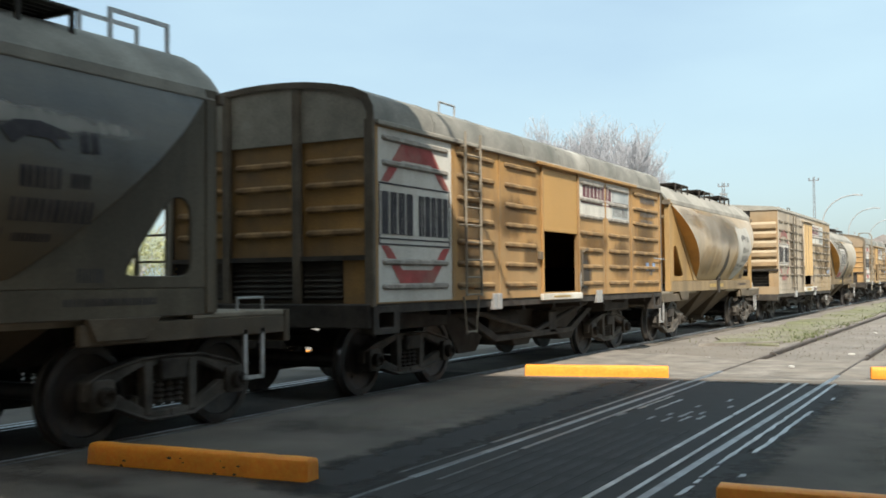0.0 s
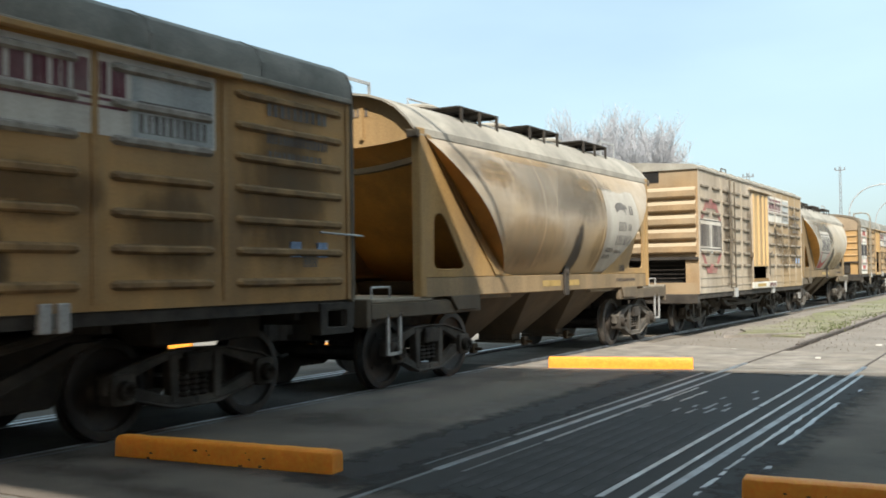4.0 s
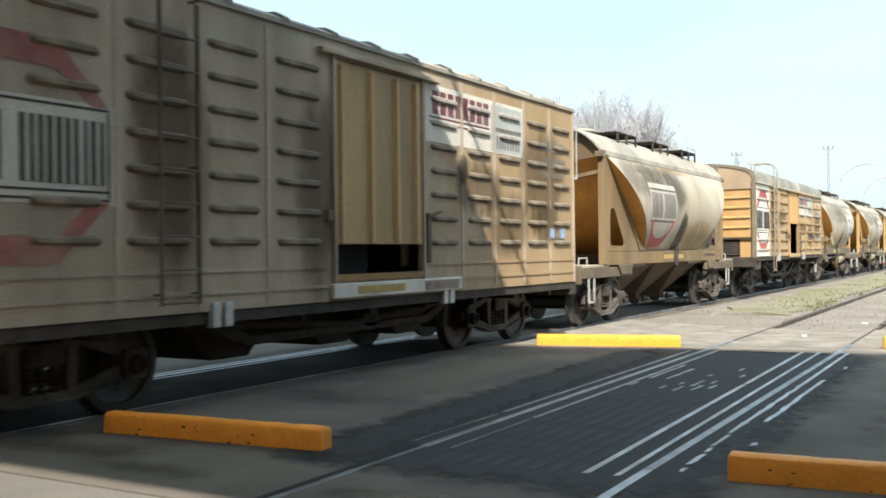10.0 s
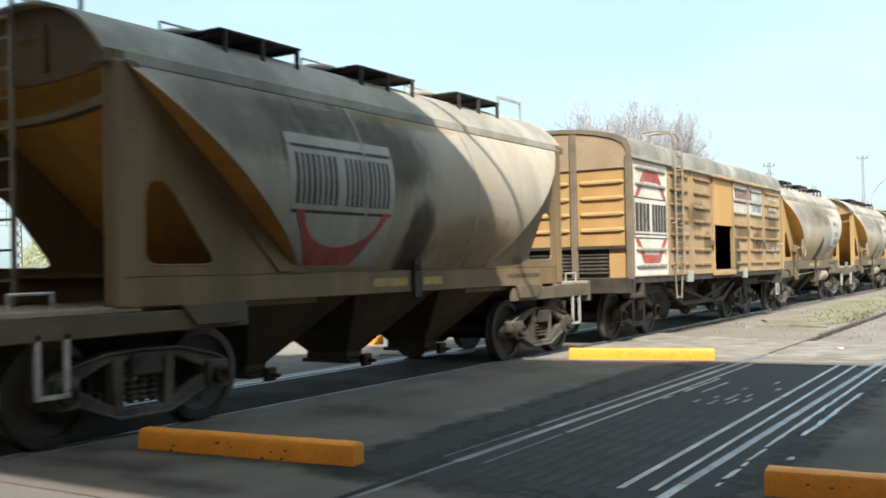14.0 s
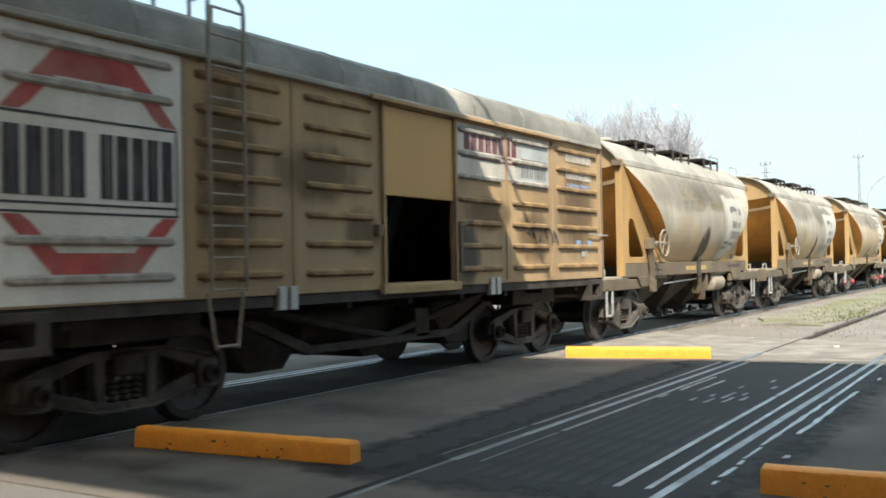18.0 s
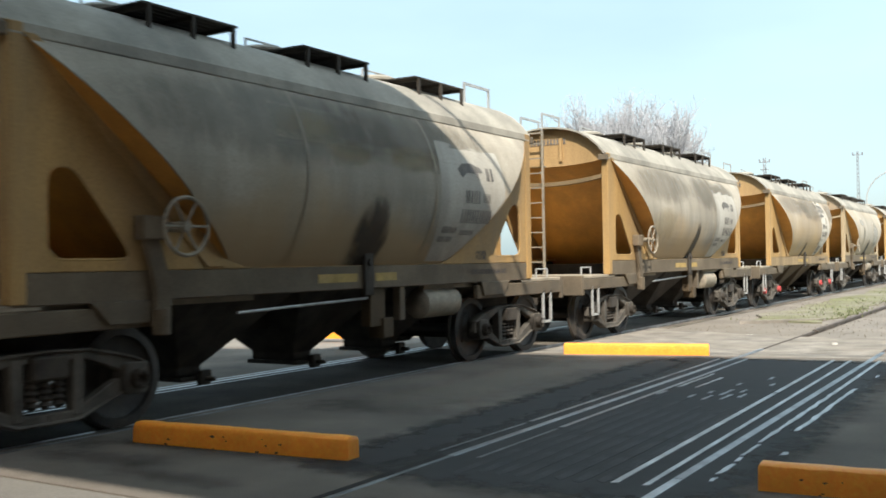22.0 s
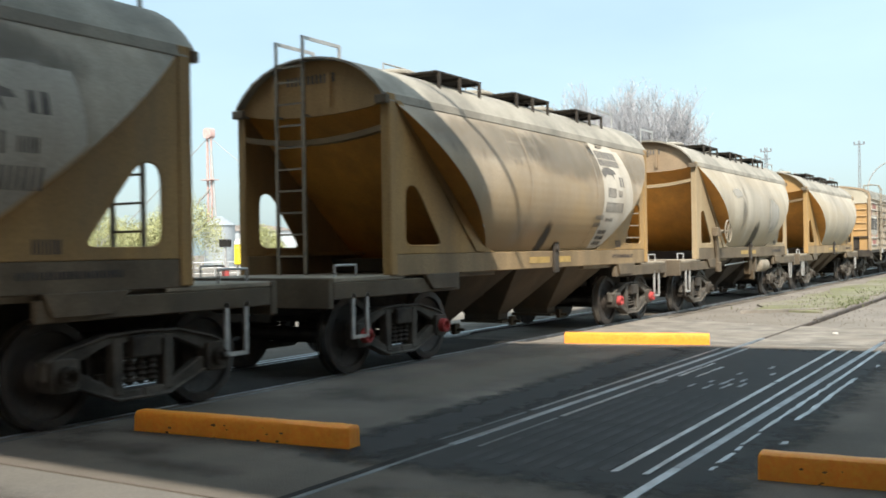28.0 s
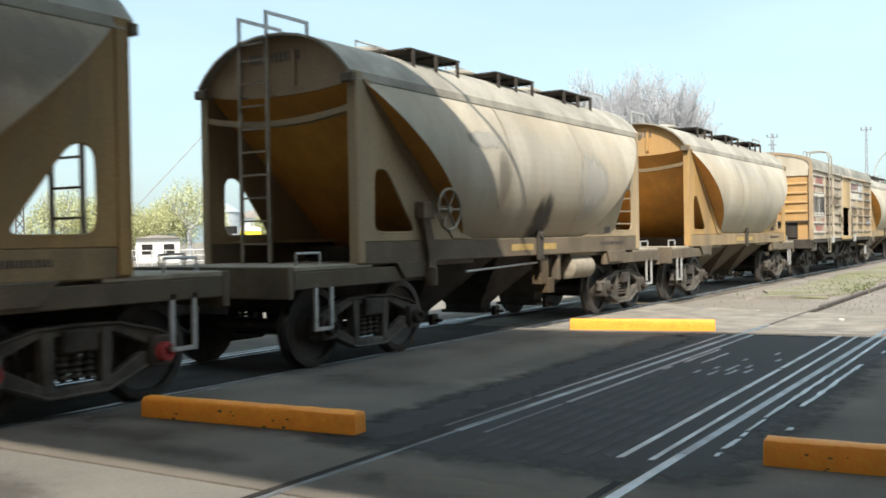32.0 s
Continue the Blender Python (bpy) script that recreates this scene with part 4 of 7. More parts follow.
def rib_mesh(w, deep=0.042):
    """A pressed horizontal rib on a wagon wall, w long."""
    def make(b):
        h = 0.047
        base = [(-w / 2, -h * 0.45), (-w / 2 + 0.05, -h), (w / 2 - 0.05, -h), (w / 2, -h * 0.45), (w / 2, h * 0.45), (w / 2 - 0.05, h), (-w / 2 + 0.05, h), (-w / 2, h * 0.45)]
        top = [(p * (1 - 0.1 / w), q * 0.42) for p, q in base]
        a = [b.verts.new((0, p, q)) for p, q in base]
        c = [b.verts.new((deep, p, q)) for p, q in top]
        for i in range(8):
            j = (i + 1) % 8
            b.faces.new((a[i], a[j], c[j], c[i]))
        b.faces.new(c)
    return make


def shield(car, hw, y0, z0, z1, width, key, rng, drop, worn=""):
    """The painted white field with a red eight-sided ring and two dark barcode-like lettered rows."""
    w, zc, x = width, (z0 + z1) / 2, hw
    low, high = (zc - 0.42, zc + 0.42) if worn == "flat" else (drop, z1 + 0.14)
    white, red = (DUSTWHITE, DUSTRED) if worn == "flat" else (WHITE, RED)
    piece("painted_field", key + "field", lambda b: box(b, x + 0.001, x + 0.004, y0, y0 + w, low, high), white, car, label="faded white painted field")
    yc, hwid, cut = y0 + w / 2, w * 0.465, w * 0.2

    def ring(b, up):
        s = 1 if up else -1
        o = [(-hwid, 0.4), (-cut, z1 - zc), (cut, z1 - zc), (hwid, 0.4)]
        n = 20
        ri = hwid * 0.77
        inner = [(-ri, 0.4), (-cut, z1 - zc - 0.23), (cut, z1 - zc - 0.23), (ri, 0.4)]
        def height(line, p):
            for (pa, qa), (pb, qb) in zip(line, line[1:]):
                if pa <= p <= pb:
                    return qa + (qb - qa) * (p - pa) / (pb - pa)
            return 0.4
        ps = [-hwid + 2 * hwid * i / n for i in range(n + 1)] + [-cut, cut]
        ps.sort()
        last = None
        for p in ps:
            q0 = height(inner, p)
            q1 = max(height(o, p), q0 + 0.001)
            pair = (b.verts.new((x + 0.008, yc + p, zc + s * q0)), b.verts.new((x + 0.008, yc + p, zc + s * q1)))
            if last:
                b.faces.new((last[0], pair[0], pair[1], last[1]))
            last = pair
    piece("painted_ring_upper", key + "ringu", lambda b: ring(b, True), red, car, label="faded red half ring")
    piece("painted_ring_lower", key + "ringl", lambda b: ring(b, False), red, car, label="faded red half ring")

    def band(b):
        for q in (0.38, -0.38, -0.31):
            box(b, x + 0.005, x + 0.010, y0 + 0.02, y0 + w - 0.06, zc + q - 0.01, zc + q + 0.01)
        for p in (y0 + 0.03, y0 + w - 0.07):
            box(b, x + 0.005, x + 0.010, p - 0.01, p + 0.01, zc - 0.37, zc + 0.36)
    piece("painted_border", key + "border", band, INK, car, label="thin dark painted border")
    for ya, yb, n in ((y0 + 0.07, y0 + w * 0.455, 4), (y0 + w * 0.515, y0 + w - 0.1, 5)):
        piece("painted_lettering", key + f"bars{ya:.2f}", lambda b: glyphs(b, ya, yb, zc - 0.25, zc + 0.28, x + 0.012, rng, n, heavy=1.0 if worn == "flat" else 1.4), INK, car, label="weathered dark lettering reduced to bars")


def side_sign(car, hw, y0, y1, z0, z1, key, rng, field=WHITE):
    piece("sign_field", key + "sfield", lambda b: box(b, hw + 0.001, hw + 0.004, y0, y1, z0, z1), field, car, label="faded white sign field")

    def text(b):
        k = y0 + (y1 - y0) * 0.62
        glyphs(b, y0 + 0.16, k, z0 + (z1 - z0) * 0.5, z1 - 0.07, hw + 0.006, rng, 8, heavy=1.5)
        for q in (0.42, 0.33):
            box(b, hw + 0.004, hw + 0.007, y0 + 0.1, k, z0 + (z1 - z0) * q, z0 + (z1 - z0) * (q + 0.035))
    piece("sign_lettering", key + "sbars", text, MAROON, car, label="faded maroon lettering reduced to bars")
    piece("sign_patch", key + "spatch", lambda b: box(b, hw + 0.004, hw + 0.0055, y0 + (y1 - y0) * 0.635, y1 - 0.03, z0 + 0.02, z1 - 0.05), PATCHGREY, car, label="painted-over grey patch on the sign")
    def small(b):
        glyphs(b, y0 + (y1 - y0) * 0.66, y1 - 0.1, z0 + (z1 - z0) * 0.1, z0 + (z1 - z0) * 0.34, hw + 0.006, rng, 5)
        box(b, hw + 0.004, hw + 0.007, y0 + (y1 - y0) * 0.66, y1 - 0.05, z0 + (z1 - z0) * 0.42, z0 + (z1 - z0) * 0.5)
    piece("sign_small_lettering", key + "ssmall", small, FADEDINK, car)


def boxcar(u, L, kind, seed, loops=True, paint=TAN):
    """A covered goods wagon: kind 'round' has a domed roof, 'flat' a low ridged roof with corrugated ends."""
    rng = random.Random(seed)
    flat = kind == "flat"
    hw = 1.70
    z0, z1 = (0.955, 3.90) if flat else (1.23, 3.48)
    words = ("dusty tan ribbed box wagon with low ridged roof, door half-raised" if flat
             else "pale dust-covered ribbed box wagon with rounded roof, door half open" if paint is DUSTY
             else "faded yellow ribbed box wagon with rounded roof, door half open")
    car = thing("box_wagon", words, "railway wagon", "wagons of the goods train")
    TRAIN.append((car, u))
    key = f"{kind}{L}_{seed}"
    skin = DUSTY if flat else paint
    d0, d1 = (5.2, 7.08) if flat else (5.08, 6.66)
    oz0, oz1 = (1.25, 1.595) if flat else (1.30, 2.33)

    ztop = 3.70 if flat else 3.40
    outline = [(0, z0), (L, z0), (L, z1), (0, z1)]
    piece("side_wall", key + "near", lambda b: holed(b, outline, [(d0, oz0), (d1, oz0), (d1, ztop), (d0, ztop)], "x", hw - 0.05, hw), skin, car, label="ribbed painted steel side")
    piece("side_wall", key + "far", lambda b: holed(b, outline, [(d0, oz0), (d1, oz0), (d1, oz0 + 0.02 if seed in (1, 3) else oz1), (d0, oz0 + 0.02 if seed in (1, 3) else oz1)], "x", -hw, -hw + 0.05), skin, car)
    if flat:
        # black panel painting the shade inside the door slit
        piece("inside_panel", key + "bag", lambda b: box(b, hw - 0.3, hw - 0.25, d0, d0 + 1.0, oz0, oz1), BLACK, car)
    piece("wagon_floor", key + "floor", lambda b: box(b, -hw + 0.05, hw - 0.05, 0.05, L - 0.05, z0, oz0 - 0.02), BLACK if flat else GREYFRAME, car)
    for i in range(int(L / 0.6)):
        piece("lining_post", "lining" + kind, lambda b: box(b, -hw + 0.05, -hw + 0.09, 0, 0.08, oz0, z1), LINING, car, (0, 0.3 + i * 0.6, 0))

    if seed in (1, 3):
        for i in range(5):
            piece("lining_brace", "brace", lambda b: prism(b, [(0.0, 1.32), (0.2, 1.32), (0.85, 2.6), (0.65, 2.6)], "x", hw - 1.0, hw - 0.96), LINING, car, (0, 4.5 + i * 0.42, 0), label="diagonal grey-green lining board")
    def door(b):
        box(b, hw - 0.03, hw + (0.02 if flat else 0.012), d0 + 0.01, d1 - 0.01, oz1, 3.69 if flat else 3.39)
    piece("sliding_door", key + "door", door, DUSTDOOR if paint is DUSTY or flat else DOOR, car, label="faded yellow half-raised door", bevel=0.008)
    if flat:
        for k in (0.02, 0.36, 0.68, 0.94):
            piece("door_stiffener", "stiffener", lambda b: prism(b, [(hw + 0.019, -0.05), (hw + 0.07, -0.03), (hw + 0.07, 0.03), (hw + 0.019, 0.05)], "z", oz1 + 0.02, 3.63), DUSTDOOR, car, (0, d0 + 0.06 + (d1 - d0 - 0.12) * k, 0))

    def door_frame(b):
        for y in (d0 - 0.05, d1):
            box(b, hw, hw + 0.045, y, y + 0.05, z0 + 0.05, 3.73 if flat else 3.42)
        box(b, hw, hw + 0.09, d0 - 0.3, d1 + (3.2 if not flat else 0.4), 3.72 if flat else 3.42, 3.78 if flat else 3.475)
    piece("door_frame", key + "dframe", door_frame, skin, car, bevel=0.008)
    piece("door_sill", key + "dsill", lambda b: box(b, hw, hw + 0.06, d0 - 0.1, d1 + (0.1 if not flat else 0.98), z0 - 0.06 if not flat else 0.98, (oz0 if not flat else 1.17) - 0.02), WHITE if flat or seed == 1 else DUSTDOOR, car, label="painted door sill plate", bevel=0.01)
    piece("sill_mark", key + "smark", lambda b: box(b, hw + 0.061, hw + 0.064, d0 + 0.35, d1 - 0.5, (z0 - 0.02) if not flat else 1.02, (oz0 if not flat else 1.17) - 0.06), SIGNYEL, car, label="faded yellow sill marking")

    if flat:
        piece("stencil_mark", key + "sillnum", lambda b: glyphs(b, d1 - 0.02, d1 + 0.88, 1.01, 1.12, hw + 0.064, rng, 7), MAROON, car, label="faded maroon stencilled mark")
        piece("threshold", key + "thresh", lambda b: box(b, hw - 0.04, hw + 0.03, d0, d1, 1.17, 1.25), DARKTAN, car)
        rows = [3.525 - 0.317 * i for i in range(7)]
        cols = [(0.2, 0.92), (1.2, 1.92), (2.18, 2.94), (3.19, 3.93), (4.19, 4.94), (7.33, 8.05), (8.34, 9.06), (9.3, 10.06), (10.3, 11.05), (11.29, 12.03)]
    else:
        rows = [3.3 - 0.31 * i for i in range(7)]
        cols = [(0.14, 1.85), (2.1, 3.3), (3.65, 4.87), (6.78, 8.0), (8.31, 9.54), (9.83, L - 0.13)]
    for a, c in cols:
        w = round(c - a, 2)
        for i, z in enumerate(rows):
            if c < 2 and (1.96 if flat else 1.97) < z < 2.72:
                continue
            on_field = (c < 2 and not flat) or (d1 < a and c < (10.1 if flat else 9.6) and i < (2 if flat else 3))
            # the shade along each rib is put into its colour
            paint_r = SHADEWHITE if on_field else (SHADEDUST if flat or paint is DUSTY else SHADETAN)
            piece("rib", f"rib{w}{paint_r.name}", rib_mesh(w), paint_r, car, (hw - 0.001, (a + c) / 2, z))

    for y in ([1.99, 3.48, 8.15, 9.69] if not flat else [2.09, 3.06, 4.06, 8.18, 9.18, 10.18, 11.17]):
        piece("wall_seam", "seam" + kind + skin.name, lambda b: box(b, hw, hw + 0.012, -0.035, 0.035, z0 + 0.05, z1 - 0.05), skin, car, (0, y, 0))
    for y in (0.03, L - 0.03):
        piece("corner_strip", "strip" + kind + skin.name, lambda b: box(b, hw, hw + 0.016, -0.03, 0.03, z0, z1), skin, car, (0, y, 0))
    if flat:
        piece("belt_strip", key + "belt", lambda b: box(b, hw, hw + 0.013, 0.06, d0 - 0.06, 1.32, 1.36), skin, car)
        piece("belt_strip", key + "belt2", lambda b: box(b, hw, hw + 0.013, d1 + 0.06, L - 0.06, 1.32, 1.36), skin, car)
        piece("belt_strip", key + "belt3", lambda b: box(b, hw, hw + 0.014, 0.06, d0 - 0.12, 1.11, 1.15), skin, car)
        piece("belt_strip", key + "belt4", lambda b: box(b, hw, hw + 0.014, d1 + 0.12, L - 0.06, 1.11, 1.15), skin, car)

    if flat:
        prof = [(hw + 0.03, z1), (hw + 0.03, z1 + 0.05), (hw - 0.1, z1 + 0.12), (0, 4.15), (-hw + 0.1, z1 + 0.12), (-hw - 0.03, z1 + 0.05), (-hw - 0.03, z1)]
        def roof(b):
            prism(b, prof, "y", -0.04, L + 0.04)
        piece("roof", key + "roof", roof, ROOF, car, label="dusty ridged steel roof")
        def strap(b):
            top = prof[1:6]
            prism(b, [(x, z - 0.01) for x, z in top] + [(x, z + 0.035) for x, z in top[::-1]], "y", -0.045, 0.045)
        for i in range(1, 14):
            piece("roof_strap", "fstrap", strap, ROOF, car, (0, L * i / 14, 0))
    else:
        arc = [(1.70, 3.48), (1.69, 3.66), (1.61, 3.81), (1.43, 3.91), (1.1, 3.99), (0.72, 4.05), (0.35, 4.08), (0, 4.09)]
        prof = [(x + 0.025 if x > 1.55 else x, z) for x, z in arc] + [(-x - 0.025 if x > 1.55 else -x, z) for x, z in arc[-2::-1]]
        def roof(b):
            prism(b, prof, "y", -0.03, L + 0.03)
        piece("roof", key + "roof", roof, BOXROOF, car, label="rounded dusty grey steel roof", smooth=True)
        def strap(b):
            prism(b, [(x * 0.99, z - 0.01) for x, z in prof] + [(x * 1.002, z + 0.006) for x, z in prof[::-1]], "y", -0.03, 0.03)
        for i in range(1, 8):
            piece("roof_strap", "rstrap", strap, BOXROOF, car, (0, L * i / 8, 0))
        for s in (1, -1):
            piece("gutter", key + f"gutter{s}", lambda b: box(b, min(hw * s, (hw + 0.06) * s), max(hw * s, (hw + 0.06) * s), 0, L, 3.44, 3.5), ROOF, car, bevel=0.01)

    for rear in (0, 1):
        turn = Matrix.Identity(4) if not rear else Matrix.Translation((0, L, 0)) @ Matrix.Rotation(math.pi, 4, "Z")
        if flat:
            def end_wall(b):
                prism(b, [(hw, 1.78), (hw, 3.93), (0, 4.13), (-hw, 3.93), (-hw, 1.78)], "y", 0, 0.06)
            piece("end_wall", key + f"end{rear}", end_wall, FLATEND, car, turn, label="corrugated tan end wall")
            for xa, xb in ((-hw, -hw + 0.22), (hw - 0.32, hw), (-0.3, -0.16)):
                piece("end_pillar", f"pillar{xa:.2f}", lambda b: box(b, xa, xb, 0, 0.06, 1.22, 1.78), FLATEND, car, turn)
            piece("end_apron", key + f"apron{rear}", lambda b: box(b, -hw, hw, 0, 0.06, 0.95, 1.22), FLATEND, car, turn)
            for i in range(5):
                piece("end_corrugation", "corrugation", lambda b: prism(b, [(0, -0.14), (-0.07, -0.125), (-0.09, -0.09), (-0.09, 0.04), (-0.05, 0.1), (0, 0.13)], "x", -hw + 0.04, hw - 0.04), FLATEND, car, turn @ Matrix.Translation((0, 0.001, 3.36 - i * 0.33)), bevel=0.01)
            for x in (-0.42, 0.62):
                piece("vent", "vent", lambda b: (box(b, -0.2, 0.2, -0.012, 0.02, 3.62, 3.93)), BLACK, car, turn @ Matrix.Translation((x - 0.05, 0, 0)), label="dark end vent")
            for i in range(5):
                piece("opening_bar", "lou", lambda b: box(b, -hw + 0.2, hw - 0.3, 0.065, 0.09, 1.32, 1.335), STEEL, car, turn @ Matrix.Translation((0, 0, 0.1 * i)))
            # black sheet: the opening's inner shade as colour
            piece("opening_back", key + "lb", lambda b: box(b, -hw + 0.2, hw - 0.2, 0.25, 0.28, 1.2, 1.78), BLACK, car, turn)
            piece("end_ledge", key + "ledge", lambda b: box(b, -hw, hw, -0.06, 0.0, 1.76, 1.83), STEEL, car, turn)
        else:
            # the yellow wagon's end wall is painted darker for its shade
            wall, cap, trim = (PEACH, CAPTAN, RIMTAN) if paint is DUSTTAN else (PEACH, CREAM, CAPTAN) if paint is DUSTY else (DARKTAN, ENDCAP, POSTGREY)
            posts = [-hw + 0.04, -0.62, 0.55, hw - 0.04]
            def end_wall(b):
                box(b, -hw, hw, 0, 0.05, 1.8, 3.28)
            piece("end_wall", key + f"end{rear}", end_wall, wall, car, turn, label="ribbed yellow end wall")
            def upper(b):
                prism(b, [(hw, 3.28)] + [(x * 0.99, z - 0.01) for x, z in prof] + [(-hw, 3.28)], "y", -0.036, 0.05)
            piece("end_cap", key + f"cap{rear}", upper, cap, car, turn, label="dull painted upper end panel")
            def roof_rim(b):
                prism(b, [(x, z + 0.004) for x, z in prof] + [(x * 0.95, z - 0.075) for x, z in prof[::-1]], "y", -0.06, -0.037)
            piece("end_rim", key + f"erim{rear}", roof_rim, trim, car, turn)
            for x in posts:
                piece("end_post", f"endpost{x:.2f}{trim.name}", lambda b: prism(b, rounded([(x - 0.065, -0.08), (x + 0.065, -0.08), (x + 0.065, 0), (x - 0.065, 0)], 0.015, 1), "z", 1.2, 3.97 if abs(x) < 1 else 3.5), trim, car, turn)
            for xa, xb in zip(posts, posts[1:]):
                w = round(xb - xa - 0.2, 2)
                for i in range(4):
                    piece("rib", f"endrib{w}{wall.name}", rib_mesh(w), PEACH if wall is PEACH else SHADETAN, car, turn @ Matrix.Translation(((xa + xb) / 2, 0, 3.02 - 0.3 * i)) @ Matrix.Rotation(-math.pi / 2, 4, "Z"))
                for i in range(7 if xb < 1 else 0):
                    piece("louvre_slat", f"louvre{w}", lambda b: prism(b, [(-0.01, 1.3), (0.03, 1.36), (0.03, 1.37), (-0.01, 1.31)], "x", -w / 2 - 0.05, w / 2 + 0.05), STEEL, car, turn @ Matrix.Translation(((xa + xb) / 2, 0, 0.07 * i)))
            for i in range(7):
                piece("louvre_slat", "louvre_narrow", lambda b: prism(b, [(-0.01, 1.3), (0.03, 1.36), (0.03, 1.37), (-0.01, 1.31)], "x", 0.62, hw - 0.48), STEEL, car, turn @ Matrix.Translation((0, 0, 0.07 * i)))
            piece("corner_panel", key + "cpanel", lambda b: box(b, hw - 0.47, hw - 0.005, -0.005, 0.05, 1.2, 1.8), wall, car, turn, label="dull yellow corner panel", bevel=0.008)
            # black sheet gives the louvres their inner shade
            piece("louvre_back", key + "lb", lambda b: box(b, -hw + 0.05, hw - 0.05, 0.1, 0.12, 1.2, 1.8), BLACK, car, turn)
            piece("end_ledge", key + "ledge", lambda b: box(b, -hw, hw, -0.07, 0.0, 1.77, 1.83), STEEL, car, turn)
        def headstock(b):
            box(b, -hw + 0.02, hw - 0.02, -0.12, 0.12, z0 - 0.3 if not flat else 0.72, z0 if not flat else 0.95)
        piece("headstock", key + "head", headstock, STEEL, car, turn, bevel=0.015)
        if not flat:
            for s in (1, -1):
                piece("step_box", f"stepbox{s}", lambda b: holed(b, [(-0.05, 0.85), (0.55, 0.85), (0.55, 1.2), (-0.05, 1.2)], rounded([(0.08, 0.93), (0.42, 0.93), (0.42, 1.12), (0.08, 1.12)], 0.03, 2), "x", min(1.5 * s, 1.71 * s), max(1.5 * s, 1.71 * s)), STEEL, car, turn, label="dusty step box with a rectangular opening", bevel=0.01)
        coupler(car, -0.12 if not rear else L + 0.12, -1 if not rear else 1, 0.45)

    lad = (2.18, 2.64) if not flat else (2.48, 2.95)
    def ladder(b):
        lo, hi = (1.29, 4.0 if loops else 3.62) if not flat else (1.04, 3.8)
        for y in lad:
            tube(b, (hw + 0.11, y, lo), (hw + 0.11, y, hi), 0.02, 6)
            for z in (lo + 0.1, 2.3, z1 - 0.06):
                tube(b, (hw, y, z), (hw + 0.11, y, z), 0.014, 5)
        if not flat:
            for y in lad if loops else ():
                pipe(b, [(hw + 0.11, y, hi), (hw, y, hi + 0.16), (hw - 0.25, y, hi + 0.2), (hw - 0.6, y, hi + 0.18), (hw - 0.6, y, hi - 0.05)], 0.02)
            for y in lad:
                tube(b, (hw + 0.06, y, 1.28), (hw + 0.06, y + (0.1 if y == lad[0] else -0.08), 0.75), 0.016, 6)
            tube(b, (hw + 0.06, lad[0] + 0.1, 0.78), (hw + 0.06, lad[1] - 0.08, 0.78), 0.016, 6)
        else:
            pipe(b, [(hw - 0.1, lad[0], 3.95), (hw - 0.1, lad[0], 4.12), (hw - 0.1, lad[1], 4.12), (hw - 0.1, lad[1], 3.95)], 0.016)
    if not flat:
        piece("roof_handle", "roof_handle", lambda b: pipe(b, [(0.75, 0, 4.0), (0.75, 0, 4.32), (0.75, 0.5, 4.32), (0.75, 0.5, 4.0)], 0.018), GALV, car, (0, 3.3, 0))
    sl = piece("side_ladder", key + "ladder", ladder, POSTGREY if flat else LADDER, car, label="dusty steel side ladder", smooth=True)
    lo, hi = (1.29, 4.0 if loops else 3.62) if not flat else (1.04, 3.8)
    for i in range(9):
        piece("rung", "side_rung" + kind, lambda b: tube(b, (hw + 0.11, lad[0], 0), (hw + 0.11, lad[1], 0), 0.013, 6), POSTGREY if flat else LADDER, sl, (0, 0, lo + 0.02 + (hi - lo - 0.35) * i / 8))

    if flat:
        shield(car, hw + 0.002, 0.1, 1.43, 3.24, 1.96, key, rng, 1.16, "flat")
        side_sign(car, hw + 0.002, 7.2, 10.14, 2.95, 3.71, key, rng)
    else:
        shield(car, hw + 0.002, 0.06, 1.42, 3.28, 1.88, key, rng, 1.25, "flat" if paint is DUSTY else "")
        side_sign(car, hw + 0.002, 6.78, 9.56, 2.70, 3.39, key, rng, WHITE if paint is TAN else DUSTWHITE)
    for k, (ya, yb, za, zb, n) in enumerate(((1.42, 0.4, 3.14, 3.29, 5), (1.42, 0.4, 2.86, 3.02, 8), (1.4, 0.5, 2.7, 2.78, 6), (0.85, 0.6, 1.6, 1.74, 3))):
        piece("stencil_mark", key + f"nums{k}", lambda b: glyphs(b, L - ya, L - yb, za, zb, hw + 0.0165, rng, n), (BLUE if k == 2 else WHITE) if seed == 3 else FADEDINK, car, label="faded stencilled mark")
    for ya in (1.05, 0.6):
        piece("side_patch", key + f"patch{ya}", lambda b: box(b, hw + 0.001, hw + 0.0165, L - ya, L - ya + 0.17, 1.70, 1.86), BLUE, car, label="small faded blue mark")

    if flat:
        piece("hose_coil", key + "coil", lambda b: (pipe(b, [(hw - 0.2 + 0.13 * math.cos(a), L + 0.1 + 0.004 * k, 2.55 + 0.16 * math.sin(a)) for k, a in enumerate(math.pi * i / 6 for i in range(26))], 0.018, 5), pipe(b, [(hw - 0.2, L + 0.1, 2.7), (hw - 0.15, L + 0.12, 2.95), (hw - 0.2, L + 0.02, 3.0)], 0.018, 5), pipe(b, [(hw - 0.2, L + 0.12, 2.4), (hw - 0.25, L + 0.2, 1.9), (hw - 0.5, L + 0.1, 1.7)], 0.018, 5)), BLACK, car, label="coiled black rubber hose")
        piece("corner_grab", key + "grab", lambda b: pipe(b, [(hw - 0.02, L + 0.005, 3.6), (hw - 0.02, L + 0.2, 3.6), (hw - 0.02, L + 0.2, 2.75), (hw - 0.02, L + 0.005, 2.75)], 0.016), GALV, car, label="pale bent corner grab rail")
